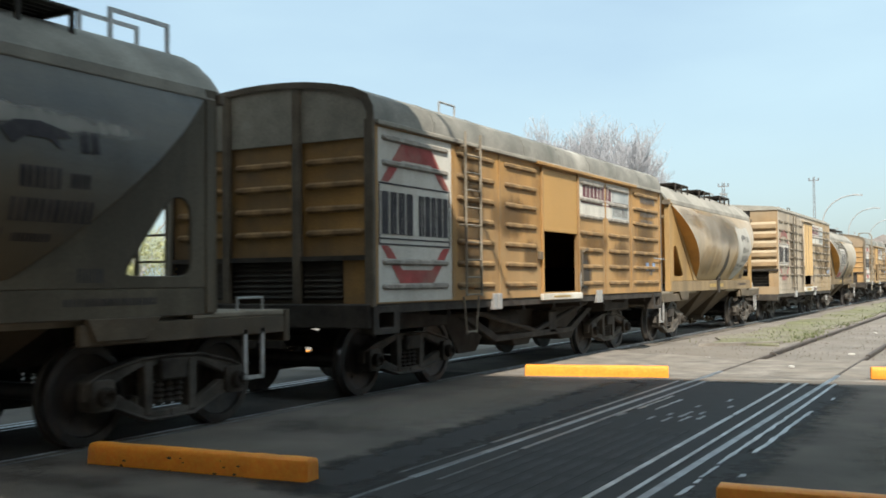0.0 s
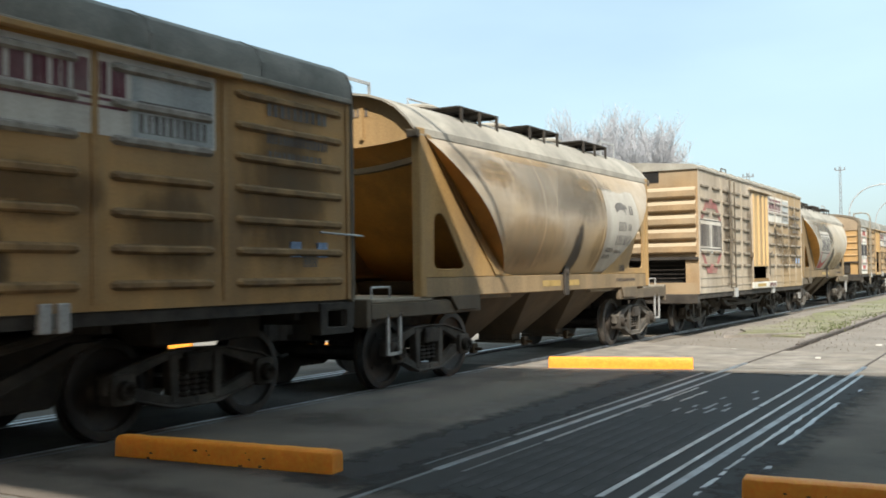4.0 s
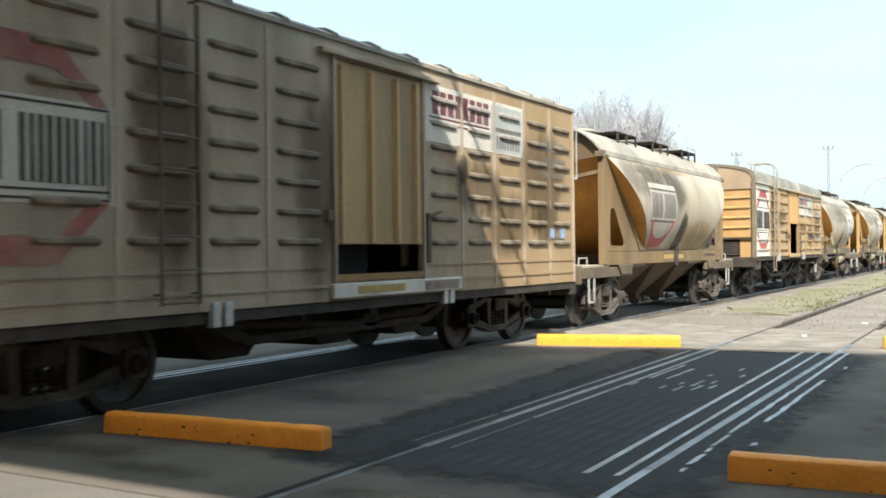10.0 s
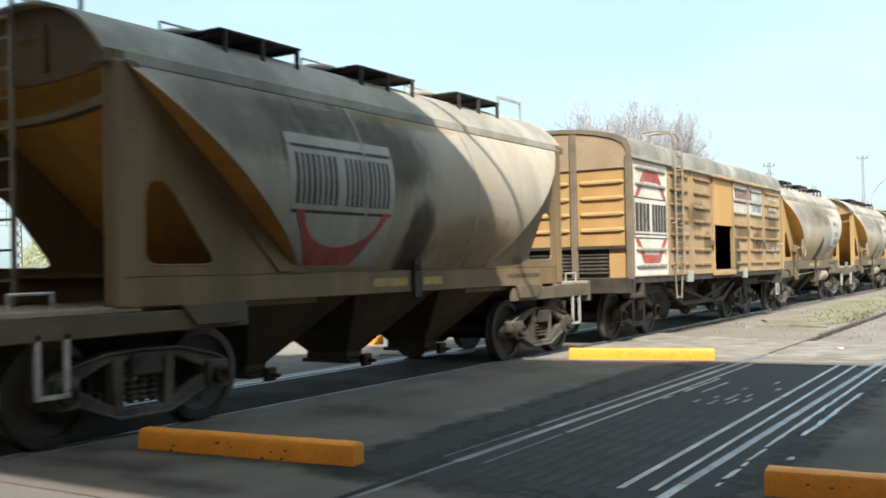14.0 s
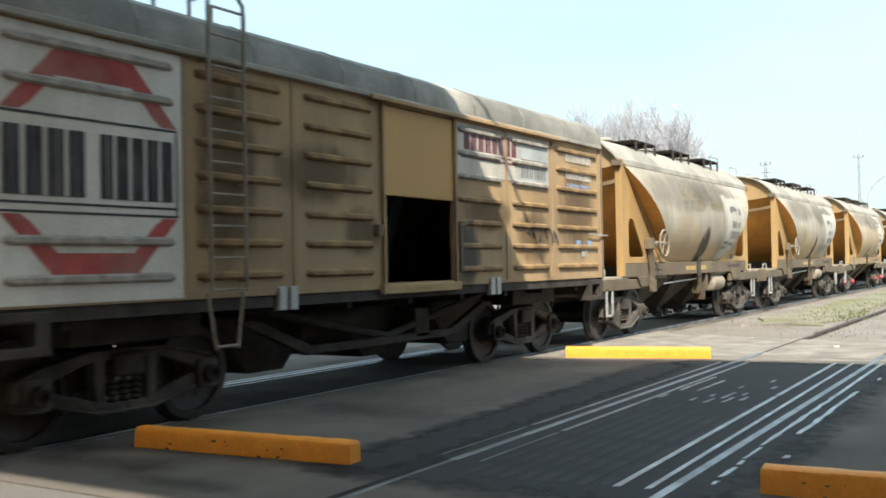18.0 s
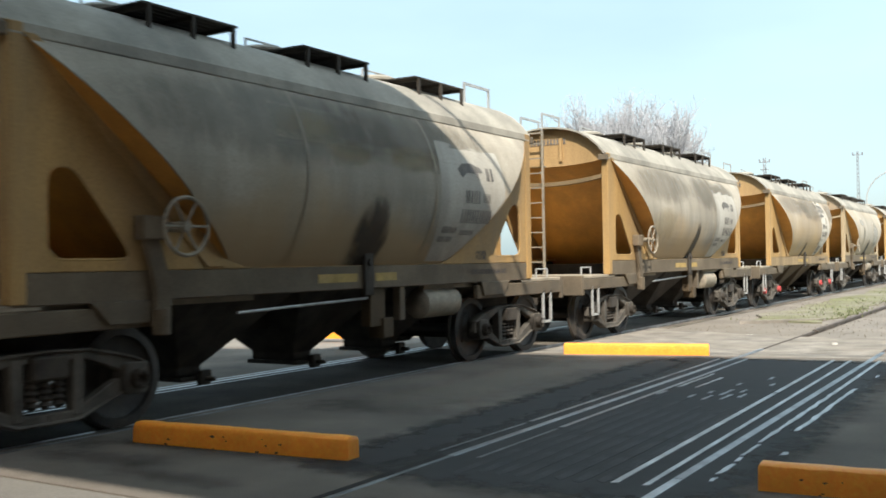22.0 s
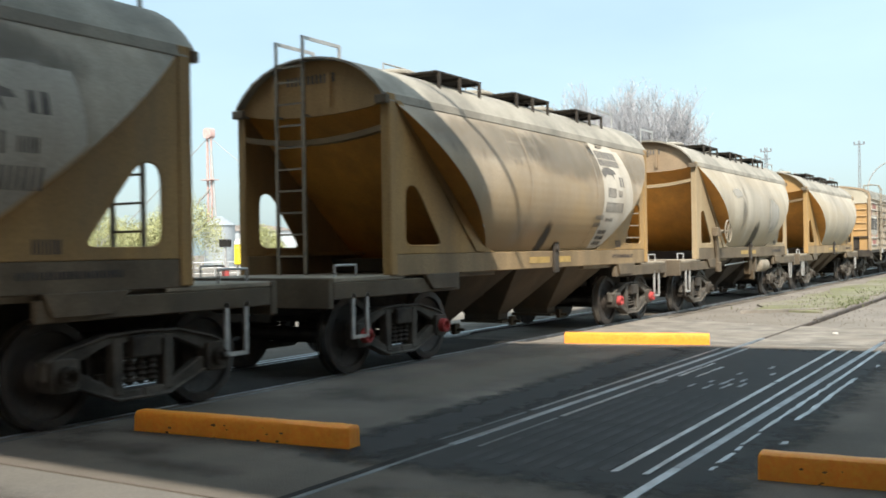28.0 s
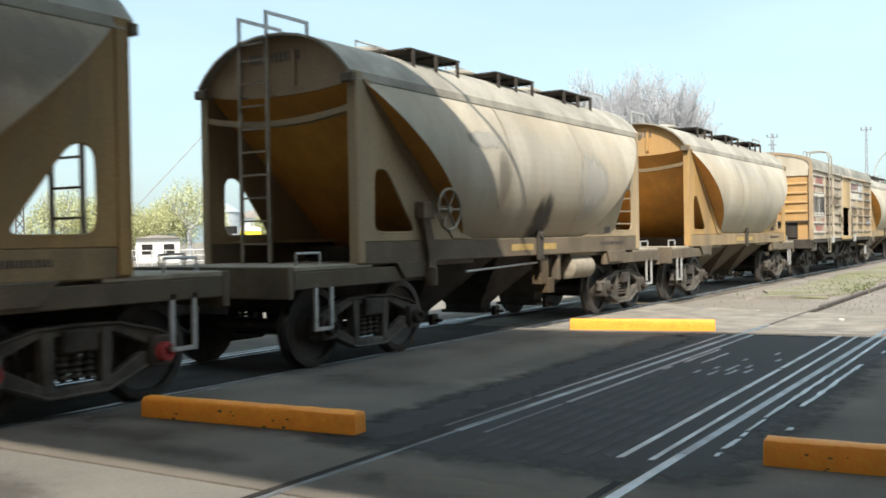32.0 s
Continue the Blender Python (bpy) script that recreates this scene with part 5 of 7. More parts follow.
    if seed == 3:
        def scrawl(b):
            r = random.Random(8)
            y, z = 8.75, 2.02
            pts = []
            for i in range(38):
                pts.append((hw + 0.016, y, z))
                y, z = y + r.uniform(-0.02, 0.11), 2.04 - 0.005 * i + r.uniform(-0.14, 0.14)
            pipe(b, pts, 0.009, 4)
        piece("scrawl", key + "scrawl", scrawl, INK, car, label="thin dark scrawl")
    piece("door_latch", key + "latch", lambda b: (box(b, hw + 0.01, hw + 0.06, d1 + 0.08, d1 + 0.16, oz0 + 0.1, oz0 + 0.75), tube(b, (hw + 0.05, d1 + 0.12, oz0 + 0.7), (hw + 0.06, d1 + 0.4, oz0 + 0.78), 0.02, 6)), GREYFRAME, car)
    if not flat:
        piece("release_lever", "lever" + key, lambda b: tube(b, (hw + 0.05, L - 0.6, 1.97), (hw + 0.05, L + 0.2, 1.95), 0.012, 6), GALV, car, label="thin pale release lever")
    piece("door_hook", key + "hook", lambda b: box(b, hw, hw + 0.07, d0 - 0.2, d0 - 0.1, 1.85, 1.98), GREYFRAME, car, bevel=0.006)

    spots = [(d1 + 0.35, 1.62, 0.4, 0.5, 0), (d0 - 0.45, 1.9, 0.4, 0.35, 1), (2.5, 2.4, 0.55, 1.1, 1), (9.0, 1.9, 0.7, 0.5, 1), (10.6, 2.3, 0.9, 0.9, 1), (7.6, 2.2, 0.8, 0.3, 1), (3.9, 2.5, 0.9, 0.4, 1)]
    if flat:
        spots = [(2.7, 2.4, 0.6, 1.5, 1), (4.9, 2.2, 0.5, 1.4, 1), (8.7, 2.4, 0.9, 0.5, 1), (10.9, 2.6, 1.1, 1.1, 1), (9.6, 1.9, 1.0, 0.6, 1), (8.2, 2.65, 0.2, 0.25, 0), (11.0, 1.9, 0.7, 0.4, 1)]
    for k, (yc, zc, ry, rz, soft) in enumerate(spots):
        smear(car, yc, zc, ry, rz, seed * 10 + k, GRIMEFILM if soft else OILFILM, "smeared dark grime", wall=hw + 0.0135)
    if seed == 1:
        smear(car, d1 + 0.05, 1.52, 0.09, 0.2, 900, PALEFILM, "peeling white paint by the door", wall=hw + 0.05)
    piece("centre_sill", key + "csill", lambda b: box(b, -0.25, 0.25, 0.1, L - 0.1, z0 - 0.35 if not flat else 0.7, z0 - 0.02), STEEL, car)
    for s in (1, -1):
        x0, x1 = sorted(((hw - 0.12) * s, (hw - 0.02) * s))
        piece("side_sill", key + f"ssill{s}", lambda b: box(b, x0, x1, 0.1, L - 0.1, z0 - 0.12, z0 - 0.003), STEEL, car)
    for i in range(9):
        piece("cross_bearer", "bearer" + kind, lambda b: box(b, -hw + 0.12, hw - 0.12, -0.05, 0.05, z0 - 0.2, z0 - 0.004), STEEL, car, (0, 0.8 + (L - 1.6) * i / 8, 0))
    for q in (3.3, L - 3.3):
        piece("truss_rod", key + f"rod{q:.1f}", lambda b: tube(b, (1.2, q, z0 - 0.15), (1.2, L / 2, 0.62), 0.05, 8), STEEL, car)
    piece("air_reservoir", "box_reservoir", lambda b: tube(b, (0.9, 4.3, 0.82), (0.9, 5.5, 0.82), 0.19, 14), STEEL, car, smooth=True)
    piece("brake_cylinder", "box_cylinder", lambda b: box(b, 0.8, 1.25, 6.4, 6.75, 0.55, 0.95), STEEL, car, bevel=0.02)
    for y in (3.2, 3.37, 7.6, 7.77):
        piece("hanger", "box_hanger" + kind, lambda b: box(b, hw - 0.05, hw + 0.03, 0, 0.12, z0 - 0.16, z0 + 0.08), GALV, car, (0, y, 0), bevel=0.008)
    for y, wide in (((3.9, 0.78), (5.98, 0.72), (8.05, 0.74)) if not flat else ((4.35, 0.8), (6.25, 0.72), (8.0, 0.8), (9.3, 0.4))):
        piece("underframe_bin", f"box_bin{kind}{wide}", lambda b: prism(b, [(-wide, 1.0), (wide, 1.0), (wide, 0.84), (0.3, 0.36), (-0.3, 0.36), (-wide, 0.84)], "x", -0.9, 0.9), STEEL, car, (0, y, 0), bevel=0.02)
    piece("truss_beam", "box_truss" + key, lambda b: prism(b, [(3.1, 0.95), (3.4, 0.95), (4.3, 0.62), (L - 4.3, 0.62), (L - 3.4, 0.95), (L - 3.1, 0.95), (L - 4.2, 0.52), (4.2, 0.52)], "x", 1.15, 1.25), STEEL, car, bevel=0.01)
    for y in (1.8, L - 1.8):
        piece("body_bolster", "body_bolster" + kind, lambda b: box(b, -1.3, 1.3, -0.75, 0.75, 0.86, z0 - 0.13), STEEL, car, (0, y, 0), bevel=0.02)
    bogie(car, 1.80, 1.95, STEEL, "bar")
    bogie(car, L - 1.80, 1.95, STEEL, "bar")
    return car


# ---- the wagons, in their order ----
# The first label marks films that carry soot and painted shade.
SOOTSHADE, OILY, BARED = "thin soot over the paint", "dark oily run-down stain", "patch where the older coat shows"
# This wagon's dark coats hold the bridge's shade as well as soot.
h = hopper(-1.54, HL, tone="soot-darkened", shade=SOOTSHADESHELL, frame=SOOTSHADEFRAME, sheet=SOOTSHADEORANGE, arch=SOOTSHADEORANGE)
shell_label(h, HL, 20, field=False)
smear(h, 6.6, 2.86, 1.7, 0.13, 3, PALEFILM, "scraped pale paint patch")
boxcar(10.06, 11.7, "round", 1, loops=False)
h = hopper(23.99, HL, tone="rust-streaked", shade=RUSTSHELL)
shell_label(h, HL, 21)
for k, (y, z, ry, rz) in enumerate(((4.0, 2.95, 2.9, 0.6), (5.4, 2.85, 1.6, 0.6), (1.4, 3.1, 1.3, 0.3))):
    smear(h, y, z, ry, rz, 40 + k, HAZEFILM, SOOTSHADE)
for k, (y, z, ry, rz) in enumerate(((1.85, 3.0, 0.75, 0.26), (5.35, 3.08, 0.4, 0.13), (5.95, 2.95, 0.2, 0.22), (3.0, 3.33, 1.6, 0.09), (3.0, 2.0, 1.6, 0.5), (6.0, 1.95, 0.6, 0.5))):
    smear(h, y, z, ry, rz, 50 + k, RUSTFILM, BARED)
smear(h, 4.85, 1.75, 0.3, 0.7, 5, OILFILM, OILY)
boxcar(35.6, 12.2, "flat", 2)
h = hopper(50.42, HL, ladder=True, tone="soot-streaked", arch=SOOTSHADEORANGE, frame=DUSKFRAME)
on_shell("painted_field", 1.97, 3.88, 1.52, 2.95, GRIMYFIELD, h, HL, label="faded white painted field")
rng = random.Random(77)
for ya, yb, n in ((2.06, 2.8, 4), (2.92, 3.8, 5)):
    piece("painted_lettering", f"hop_letters{ya}", lambda b: glyphs(b, ya, yb, 2.2, 2.74, 0, rng, n, on=half_at), INK, h, label="weathered dark lettering reduced to bars")
for z in (2.12, 2.82):
    piece("painted_border", f"hop_border{z}", lambda b: comb(b, [(2.02, 3.84)], z - 0.015, z + 0.015, lambda q: half_at(q) + 0.011), INK, h, label="thin dark painted border")


def half_ring(b):
    yc, wide, n, last = 2.95, 0.86, 24, None
    for k in range(n + 1):
        p = -wide + 2 * wide * k / n
        zo = 2.14 - (0.6 if abs(p) < 0.42 else 0.6 * (wide - abs(p)) / 0.44)
        zi = 2.14 - 0.4 * math.sqrt(max(0.0, 1 - (p / 0.7) ** 2)) if abs(p) < 0.7 else 2.14
        zi = max(zi, zo + 0.001)
        row = [b.verts.new((half_at(zo + (zi - zo) * i / 4) + 0.014, yc + p, zo + (zi - zo) * i / 4)) for i in range(5)]
        if last:
            for i in range(4):
                b.faces.new((last[i], row[i], row[i + 1], last[i + 1]))
        last = row
piece("painted_ring", "hop_ring", half_ring, RED, h, label="faded red half ring")
for k, (y, z, ry, rz) in enumerate(((1.6, 3.05, 1.4, 0.5), (4.1, 2.95, 0.9, 0.6), (2.8, 3.2, 1.4, 0.3), (3.3, 2.75, 1.9, 0.75))):
    smear(h, y, z, ry, rz, 60 + k, SOOTSHADEFILM, SOOTSHADE)
for k, (y, z, ry, rz) in enumerate(((6.0, 1.85, 1.6, 0.45), (4.4, 3.34, 1.8, 0.08))):
    smear(h, y, z, ry, rz, 65 + k, RUSTFILM, BARED)
smear(h, 4.55, 1.8, 0.4, 0.75, 8, OILFILM, OILY)
boxcar(61.88, 11.6, "round", 3, paint=DUSTTAN)
h = hopper(75.62, HL, brake=True, chutes=False, tone="dirty", shade=SMOKESHELL, arch=DUSTTAN)
shell_label(h, HL, 23)
for k, (y, z, ry, rz) in enumerate(((3.0, 3.0, 2.6, 0.55), (5.6, 3.05, 2.2, 0.5))):
    smear(h, y, z, ry, rz, 70 + k, HAZEFILM, SOOTSHADE)
for k, (y, z, ry, rz) in enumerate(((3.5, 2.98, 0.6, 0.24), (4.1, 2.75, 0.5, 0.16), (5.5, 2.78, 0.7, 0.18))):
    smear(h, y, z, ry, rz, 75 + k, YELLOWFILM, BARED)
smear(h, 4.66, 1.75, 0.42, 0.62, 11, OILFILM, OILY)
h = hopper(88.2, HL, ladder=True, brake=True, chutes=False, shade=SMOKESHELL)
shell_label(h, HL, 24)
for k, (y, z, ry, rz) in enumerate(((2.6, 3.05, 1.9, 0.5), (5.6, 3.0, 1.4, 0.5), (7.2, 3.1, 0.9, 0.3))):
    smear(h, y, z, ry, rz, 80 + k, SOOTSHADEFILM, SOOTSHADE)
smear(h, 2.4, 2.2, 0.9, 0.4, 85, YELLOWFILM, BARED)
smear(h, 4.7, 1.75, 0.25, 0.6, 14, OILFILM, OILY)
# small spiky thing on the walkway, built as five thin dark stalks
piece("weed_tuft", "weed", lambda b: [tube(b, (0.5, 0, 4.06), (0.5 + 0.06 * (k - 2), 0.07 * (k % 3 - 1), 4.2 + 0.03 * (k % 2)), 0.008, 4) for k in range(5)], STEEL, h, (0, 6.3, 0), label="dry weed sprouting on the roof walkway")
h = hopper(100.85, HL, ladder=True, caps=CAPRED, shade=RUSTSHELL)
shell_label(h, HL, 25)
smear(h, HL - 2.6, 3.24, 0.8, 0.16, 16, OILFILM, "dark smeared marks over the field")
smear(h, 4.2, 1.62, 0.2, 0.4, 17, OILFILM, OILY)
for k, (y, z, ry, rz) in enumerate(((2.4, 3.1, 2.2, 0.4), (5.2, 3.05, 2.4, 0.5), (8.2, 3.05, 1.1, 0.45))):
    smear(h, y, z, ry, rz, 90 + k, HAZEFILM, SOOTSHADE)
h = hopper(113.5, HL, ladder=True, brake=True, chutes=False, arch=CAPTAN, frame=CREAMFRAME)
smear(h, 4.6, 1.7, 0.4, 0.55, 15, OILFILM, OILY)
smear(h, 3.1, 2.3, 0.25, 0.5, 19, SOOTSHADEFILM, SOOTSHADE)
smear(h, 2.6, 2.85, 0.6, 0.16, 26, PALEFILM, "faded pale paint marks")
smear(h, 6.3, 2.4, 0.8, 0.6, 27, PALEFILM, "pale washed streaks")
h = hopper(125.95, HL, ladder=True, arch=PEACH)
boxcar(137.1, 11.6, "round", 4, paint=DUSTY)
for k, u in enumerate((150.95, 163.6, 176.2)):
    h = hopper(u, HL, ladder=k == 1, brake=k == 2, chutes=k != 2)
    shell_label(h, HL, 30 + k)


# ---- ground ----
ASPHALT = material("worn_asphalt", (0.14, 0.118, 0.098), 0.92, scale=0.9, spread=0.35, dirt=(0.133, 0.12, 0.1), dirt_amount=0.6, bump=0.6, fine=60)
DARKTAR = material("tarred_crossing_panel", (0.048, 0.046, 0.045), 0.75, scale=2.0, spread=0.25, dirt=(0.075, 0.07, 0.06), dirt_amount=0.4, bump=0.4, fine=60)
SAND = material("dusty_gravel_ground", (0.19, 0.168, 0.144), 0.9, scale=0.7, spread=0.2, dirt=(0.17, 0.145, 0.115), dirt_amount=0.6, bump=0.8, fine=22)
CONCRETE = material("worn_concrete", (0.205, 0.183, 0.156), 0.9, scale=2.2, spread=0.38, dirt=(0.21, 0.18, 0.145), dirt_amount=0.7, bump=0.8, fine=24)
GRASSY = material("thin_grass", (0.15, 0.15, 0.08), 0.9, scale=0.8, spread=0.3, dirt=(0.22, 0.195, 0.16), dirt_amount=1.0, bump=0.6, fine=25)
RAIL = material("polished_rail_steel", (0.45, 0.46, 0.48), 0.32, 1.0, scale=3.0, spread=0.15, bump=0.02)
RUST = material("rusty_rail_steel", (0.08, 0.062, 0.05), 0.7, 0.2, scale=6.0, spread=0.3, bump=0.2)
DULL = material('dull_worn_rail', (0.33, 0.335, 0.345), 0.42, 0.9, scale=3.0, spread=0.3, dirt=(0.06, 0.05, 0.045), dirt_amount=0.6, bump=0.1)
KERB = material("yellow_kerb_paint", (0.93, 0.33, 0.04), 0.5, scale=5.0, spread=0.06, dirt=(0.6, 0.27, 0.05), dirt_amount=0.3, bump=0.25, fine=30)


def setting(name, key, make, mat, label, category="ground", bevel=0.0, smooth=False):
    ob = piece(name, key, make, mat, bevel=bevel, smooth=smooth)
    return tagged(ob, label, category, kind="structure")


def plane(bm, x0, x1, y0, y1, z):
    bm.faces.new([bm.verts.new(p) for p in ((x0, y0, z), (x1, y0, z), (x1, y1, z), (x0, y1, z))])


setting("ground", "ground", lambda b: plane(b, -1500, 1500, -1500, 2500, -0.07), SAND, "dusty gravel ground round the railway tracks")


def poly(bm, pts, z0, z1):
    prism(bm, pts, "z", z0, z1)


setting("road", "road", lambda b: poly(b, [(-60, 4.35), (14, 4.45), (14, 18.2), (-1.6, 15.35), (-3.4, 15.02), (-7.2, 14.3), (-60, 5.5)], -0.3, 0.0), ASPHALT, "worn dark asphalt road over the level crossing", "road")
setting("pavement", "apron", lambda b: poly(b, [(-7.25, 14.32), (14, 18.24), (14, 22.5), (-4.4, 18.9), (-7.25, 20.5)], -0.3, -0.008), CONCRETE, "worn dusty concrete strip beside the crossing", "pavement")
PALE = material("pale_worn_concrete", (0.13, 0.121, 0.108), 0.85, scale=0.9, spread=0.2, dirt=(0.17, 0.155, 0.132), dirt_amount=0.7, bump=0.4, fine=30)
setting("pavement", "near_apron", lambda b: poly(b, [(-60, 4.33), (-60, -11.9), (14, -11.9), (14, 4.43)], -0.3, -0.006), PALE, "worn pale concrete before the crossing", "pavement")
def grass_edge(b):
    r = random.Random(2)
    left = [(-6.3 + r.uniform(-0.25, 0.25), 24 + k * 1.1) for k in range(80)]
    right = [(-4.35 + r.uniform(-0.3, 0.1), 23.6 + k * 1.1) for k in range(80)]
    poly(b, left + right[::-1], -0.2, -0.03)
setting("ground_strip", "grass_strip", grass_edge, GRASSY, "thin dry grass between the tracks")
setting("track_bed", "track_bed", lambda b: poly(b, [(-10.4, 14.5), (-7.15, 15.1), (-7.15, 400), (-10.4, 400)], -0.2, -0.055), material("oily_ballast", (0.1, 0.085, 0.07), 0.9, scale=2.0, spread=0.3, dirt=(0.2, 0.17, 0.13), dirt_amount=0.5, bump=1.0, fine=18), "oily ballast bed under the train")


def rail_run(bm, x, y0, y1, z=0.0, w=0.036):
    prism(bm, [(x - w, z), (x - w + 0.006, z + 0.006), (x + w - 0.006, z + 0.006), (x + w, z), (x + w, z - 0.035), (x + 0.012, z - 0.05), (x + 0.012, z - 0.13), (x + 0.07, z - 0.15), (x - 0.07, z - 0.15), (x - 0.012, z - 0.13), (x - 0.012, z - 0.05), (x - w, z - 0.035)], "y", y0, y1)


def track(name, xs, y0, y1, label, z=0.0):
    ob = thing(name, label, "railway track", kind="structure")
    for x in xs:
        piece("rail", f"rail{x:.2f}", lambda b: rail_run(b, x, y0, y1, z, 0.022 if -8 < x < -7 else 0.036), DULL if x > -8 else RAIL, ob, label="polished steel rail")
    return ob


main = track("railway_track", (TRACK_X - 0.873, TRACK_X + 0.873), -40, 400, "pair of polished rails carrying the train")
side = track("railway_track", (-3.95, -2.16), 6.5, 16.2, "pair of worn rails sunk in the asphalt crossing")
# the crossing's check rails: old rails laid beside the running rails, broken and half tarred over
WORN = material("worn_check_rail", (0.46, 0.465, 0.475), 0.36, 0.85, scale=2.2, spread=0.3, dirt=(0.12, 0.115, 0.11), dirt_amount=0.6, bump=0.1)
TARRED = material("half_tarred_rail", (0.17, 0.17, 0.17), 0.5, 0.6, scale=3.0, spread=0.4, dirt=(0.06, 0.055, 0.05), dirt_amount=0.7, bump=0.2)


def check_rail(b, xa, xb, ya, yb, w):
    """A flat rail head from (xa, ya) to (xb, yb)."""
    prism(b, [(xa - w, ya), (xa + w, ya + 0.03), (xb + w, yb), (xb - w, yb - 0.03)], "z", -0.06, 0.006)


piece("rail", "near_rail_a", lambda b: rail_run(b, -3.95, -30, 6.49, 0.0, 0.022), TARRED, side, label="tar-dulled steel rail")
piece("rail", "near_rail_b", lambda b: rail_run(b, -2.16, -30, 6.49), WORN, side, label="polished steel rail")
for xa, ya, xb, yb, w, mat in ((-4.13, 6.62, -4.115, 8.1, 0.013, TARRED), (-4.115, 8.2, -4.13, 14.4, 0.021, DULL), (-3.72, 6.5, -3.725, 7.95, 0.015, TARRED), (-3.725, 8.02, -3.76, 14.5, 0.024, DULL),
                               (-2.495, 6.18, -2.56, 11.0, 0.024, WORN), (-2.56, 11.06, -2.615, 14.78, 0.024, WORN), (-2.285, 6.2, -2.39, 14.8, 0.02, WORN), (-2.0, 11.3, -2.02, 14.9, 0.021, WORN)):
    piece("check_rail", f"check{xa}{ya}", lambda b: check_rail(b, xa, xb, ya, yb, w), mat, side, label="worn check rail")


def shard(b, x, y0, y1, w, r):
    """A bright strip with bitten edges."""
    n = max(3, int((y1 - y0) / 0.16))
    left = [(x - w * r.uniform(0.35, 1.0), y0 + (y1 - y0) * k / n) for k in range(n + 1)]
    right = [(x + w * r.uniform(0.35, 1.0), y0 + (y1 - y0) * k / n + 0.03) for k in range(n + 1)]
    prism(b, left + right[::-1], "z", 0.0, 0.0075)


rng = random.Random(31)
for x, y0, y1, w in ((-2.0, 8.05, 11.25, 0.03), (-1.98, 7.45, 7.95, 0.024), (-1.965, 7.22, 7.38, 0.018), (-1.96, 6.75, 7.12, 0.026), (-1.945, 6.5, 6.62, 0.02), (-1.85, 8.7, 11.7, 0.032), (-1.8, 12.9, 13.1, 0.022), (-1.72, 7.6, 7.72, 0.03)):
    piece("check_rail", f"shard{x}{y0}", lambda b: shard(b, x, y0, y1, w, rng), WORN, side, label="broken worn check rail")
# the rails' flangeways, dark beside the running rails
for x, y0, y1 in ((-4.02, -30, 6.5), (-2.26, -30, 5.6)):
    piece("flangeway", f"way{x}", lambda b: box(b, x - 0.03, x + 0.03, y0, y1, -0.05, 0.0025), BLACK, side)
for x, y0, y1 in ((-9.35, 3.0, 15.5), (-9.0, 3.0, 15.5), (-7.28, 3.2, 14.0)):
    piece("check_rail", f"mcheck{x}", lambda b: rail_run(b, x, y0, y1, 0.0, 0.014 if x > -8 else 0.02), TARRED if x > -8 else RAIL, main)
outer = thing("railway_track", "pair of rusty rails in dusty ground and grass", "railway track", kind="structure")
for x in (-3.95, -2.18):
    piece("rail", f"irail{x}", lambda b: rail_run(b, x, 16.2, 20.4, 0.0, 0.02), RUST, outer)
    piece("rail", f"orail{x}", lambda b: rail_run(b, x, 20.4, 400, 0.02), RUST, outer)

# Near-black asphalt: oil, and the train's shade put into the colour.
setting("crossing_panel", "under_train_panel", lambda b: box(b, -9.14, -7.48, 2.4, 14.4, -0.1, 0.003), material("oil_and_shade_dark_asphalt", (0.026, 0.024, 0.022), 0.95, scale=1.5, spread=0.4, dirt=(0.08, 0.07, 0.058), dirt_amount=0.5, bump=0.5, fine=60), "oil-soaked dark asphalt between the train rails", "road")
setting("crossing_panel", "tar_panel", lambda b: box(b, -3.7, -2.0, 6.9, 14.6, -0.1, 0.0012), DARKTAR, "dark tarred crossing panel between the rails", "road")
panel = bpy.data.objects["crossing_panel.001"]
RUBBER = material("worn_ribbed_tar", (0.05, 0.0485, 0.047), 0.75, scale=2.5, spread=0.4, dirt=(0.028, 0.027, 0.026), dirt_amount=0.8, bump=0.4, fine=60)
rng = random.Random(17)
for i in range(8):
    x, ya, yb = -3.6 + i * 0.145, 6.0 + rng.uniform(-0.08, 0.08) + i * 0.022, 10.2 + rng.uniform(-0.9, 0.5)
    piece("panel_rib", f"panel_rib{i}", lambda b: prism(b, [(-0.042, ya), (0.03, ya - 0.05), (0.042, ya + 0.1), (0.042, yb), (-0.03, yb - 0.2)], "z", 0.0, 0.0042), RUBBER, panel, (x, 0, 0))
rng = random.Random(5)
for i, (x, y, w) in enumerate(((-3.66, 11.1, 1.4), (-3.46, 11.1, 1.05), (-3.68, 10.4, 0.3), (-3.72, 9.9, 0.2), (-3.3, 10.3, 0.25), (-3.2, 10.7, 0.2), (-3.12, 10.2, 0.35), (-3.04, 10.6, 0.5), (-2.95, 10.3, 0.4), (-2.9, 10.9, 0.25), (-2.82, 10.5, 0.3), (-3.1, 11.5, 0.2), (-2.9, 12.2, 0.25), (-2.75, 11.6, 0.2))):
    # worn steel strips and stubs that show through the tar
    piece("steel_stub", f"stub{i}", lambda b: shard(b, x, y, y + w, 0.024, rng), WORN if w > 0.6 else DULL, panel)
road = bpy.data.objects["road"]
TARFILM = stain_film("ragged_tar_film", (0.044, 0.042, 0.04), 0.95, 0.8)
GREASEFILM = stain_film("thin_grease_film", (0.05, 0.045, 0.04), 0.38, 0.85)
DUSTFILM = stain_film("pale_dust_film", (0.2, 0.17, 0.135), 0.6, 0.9)


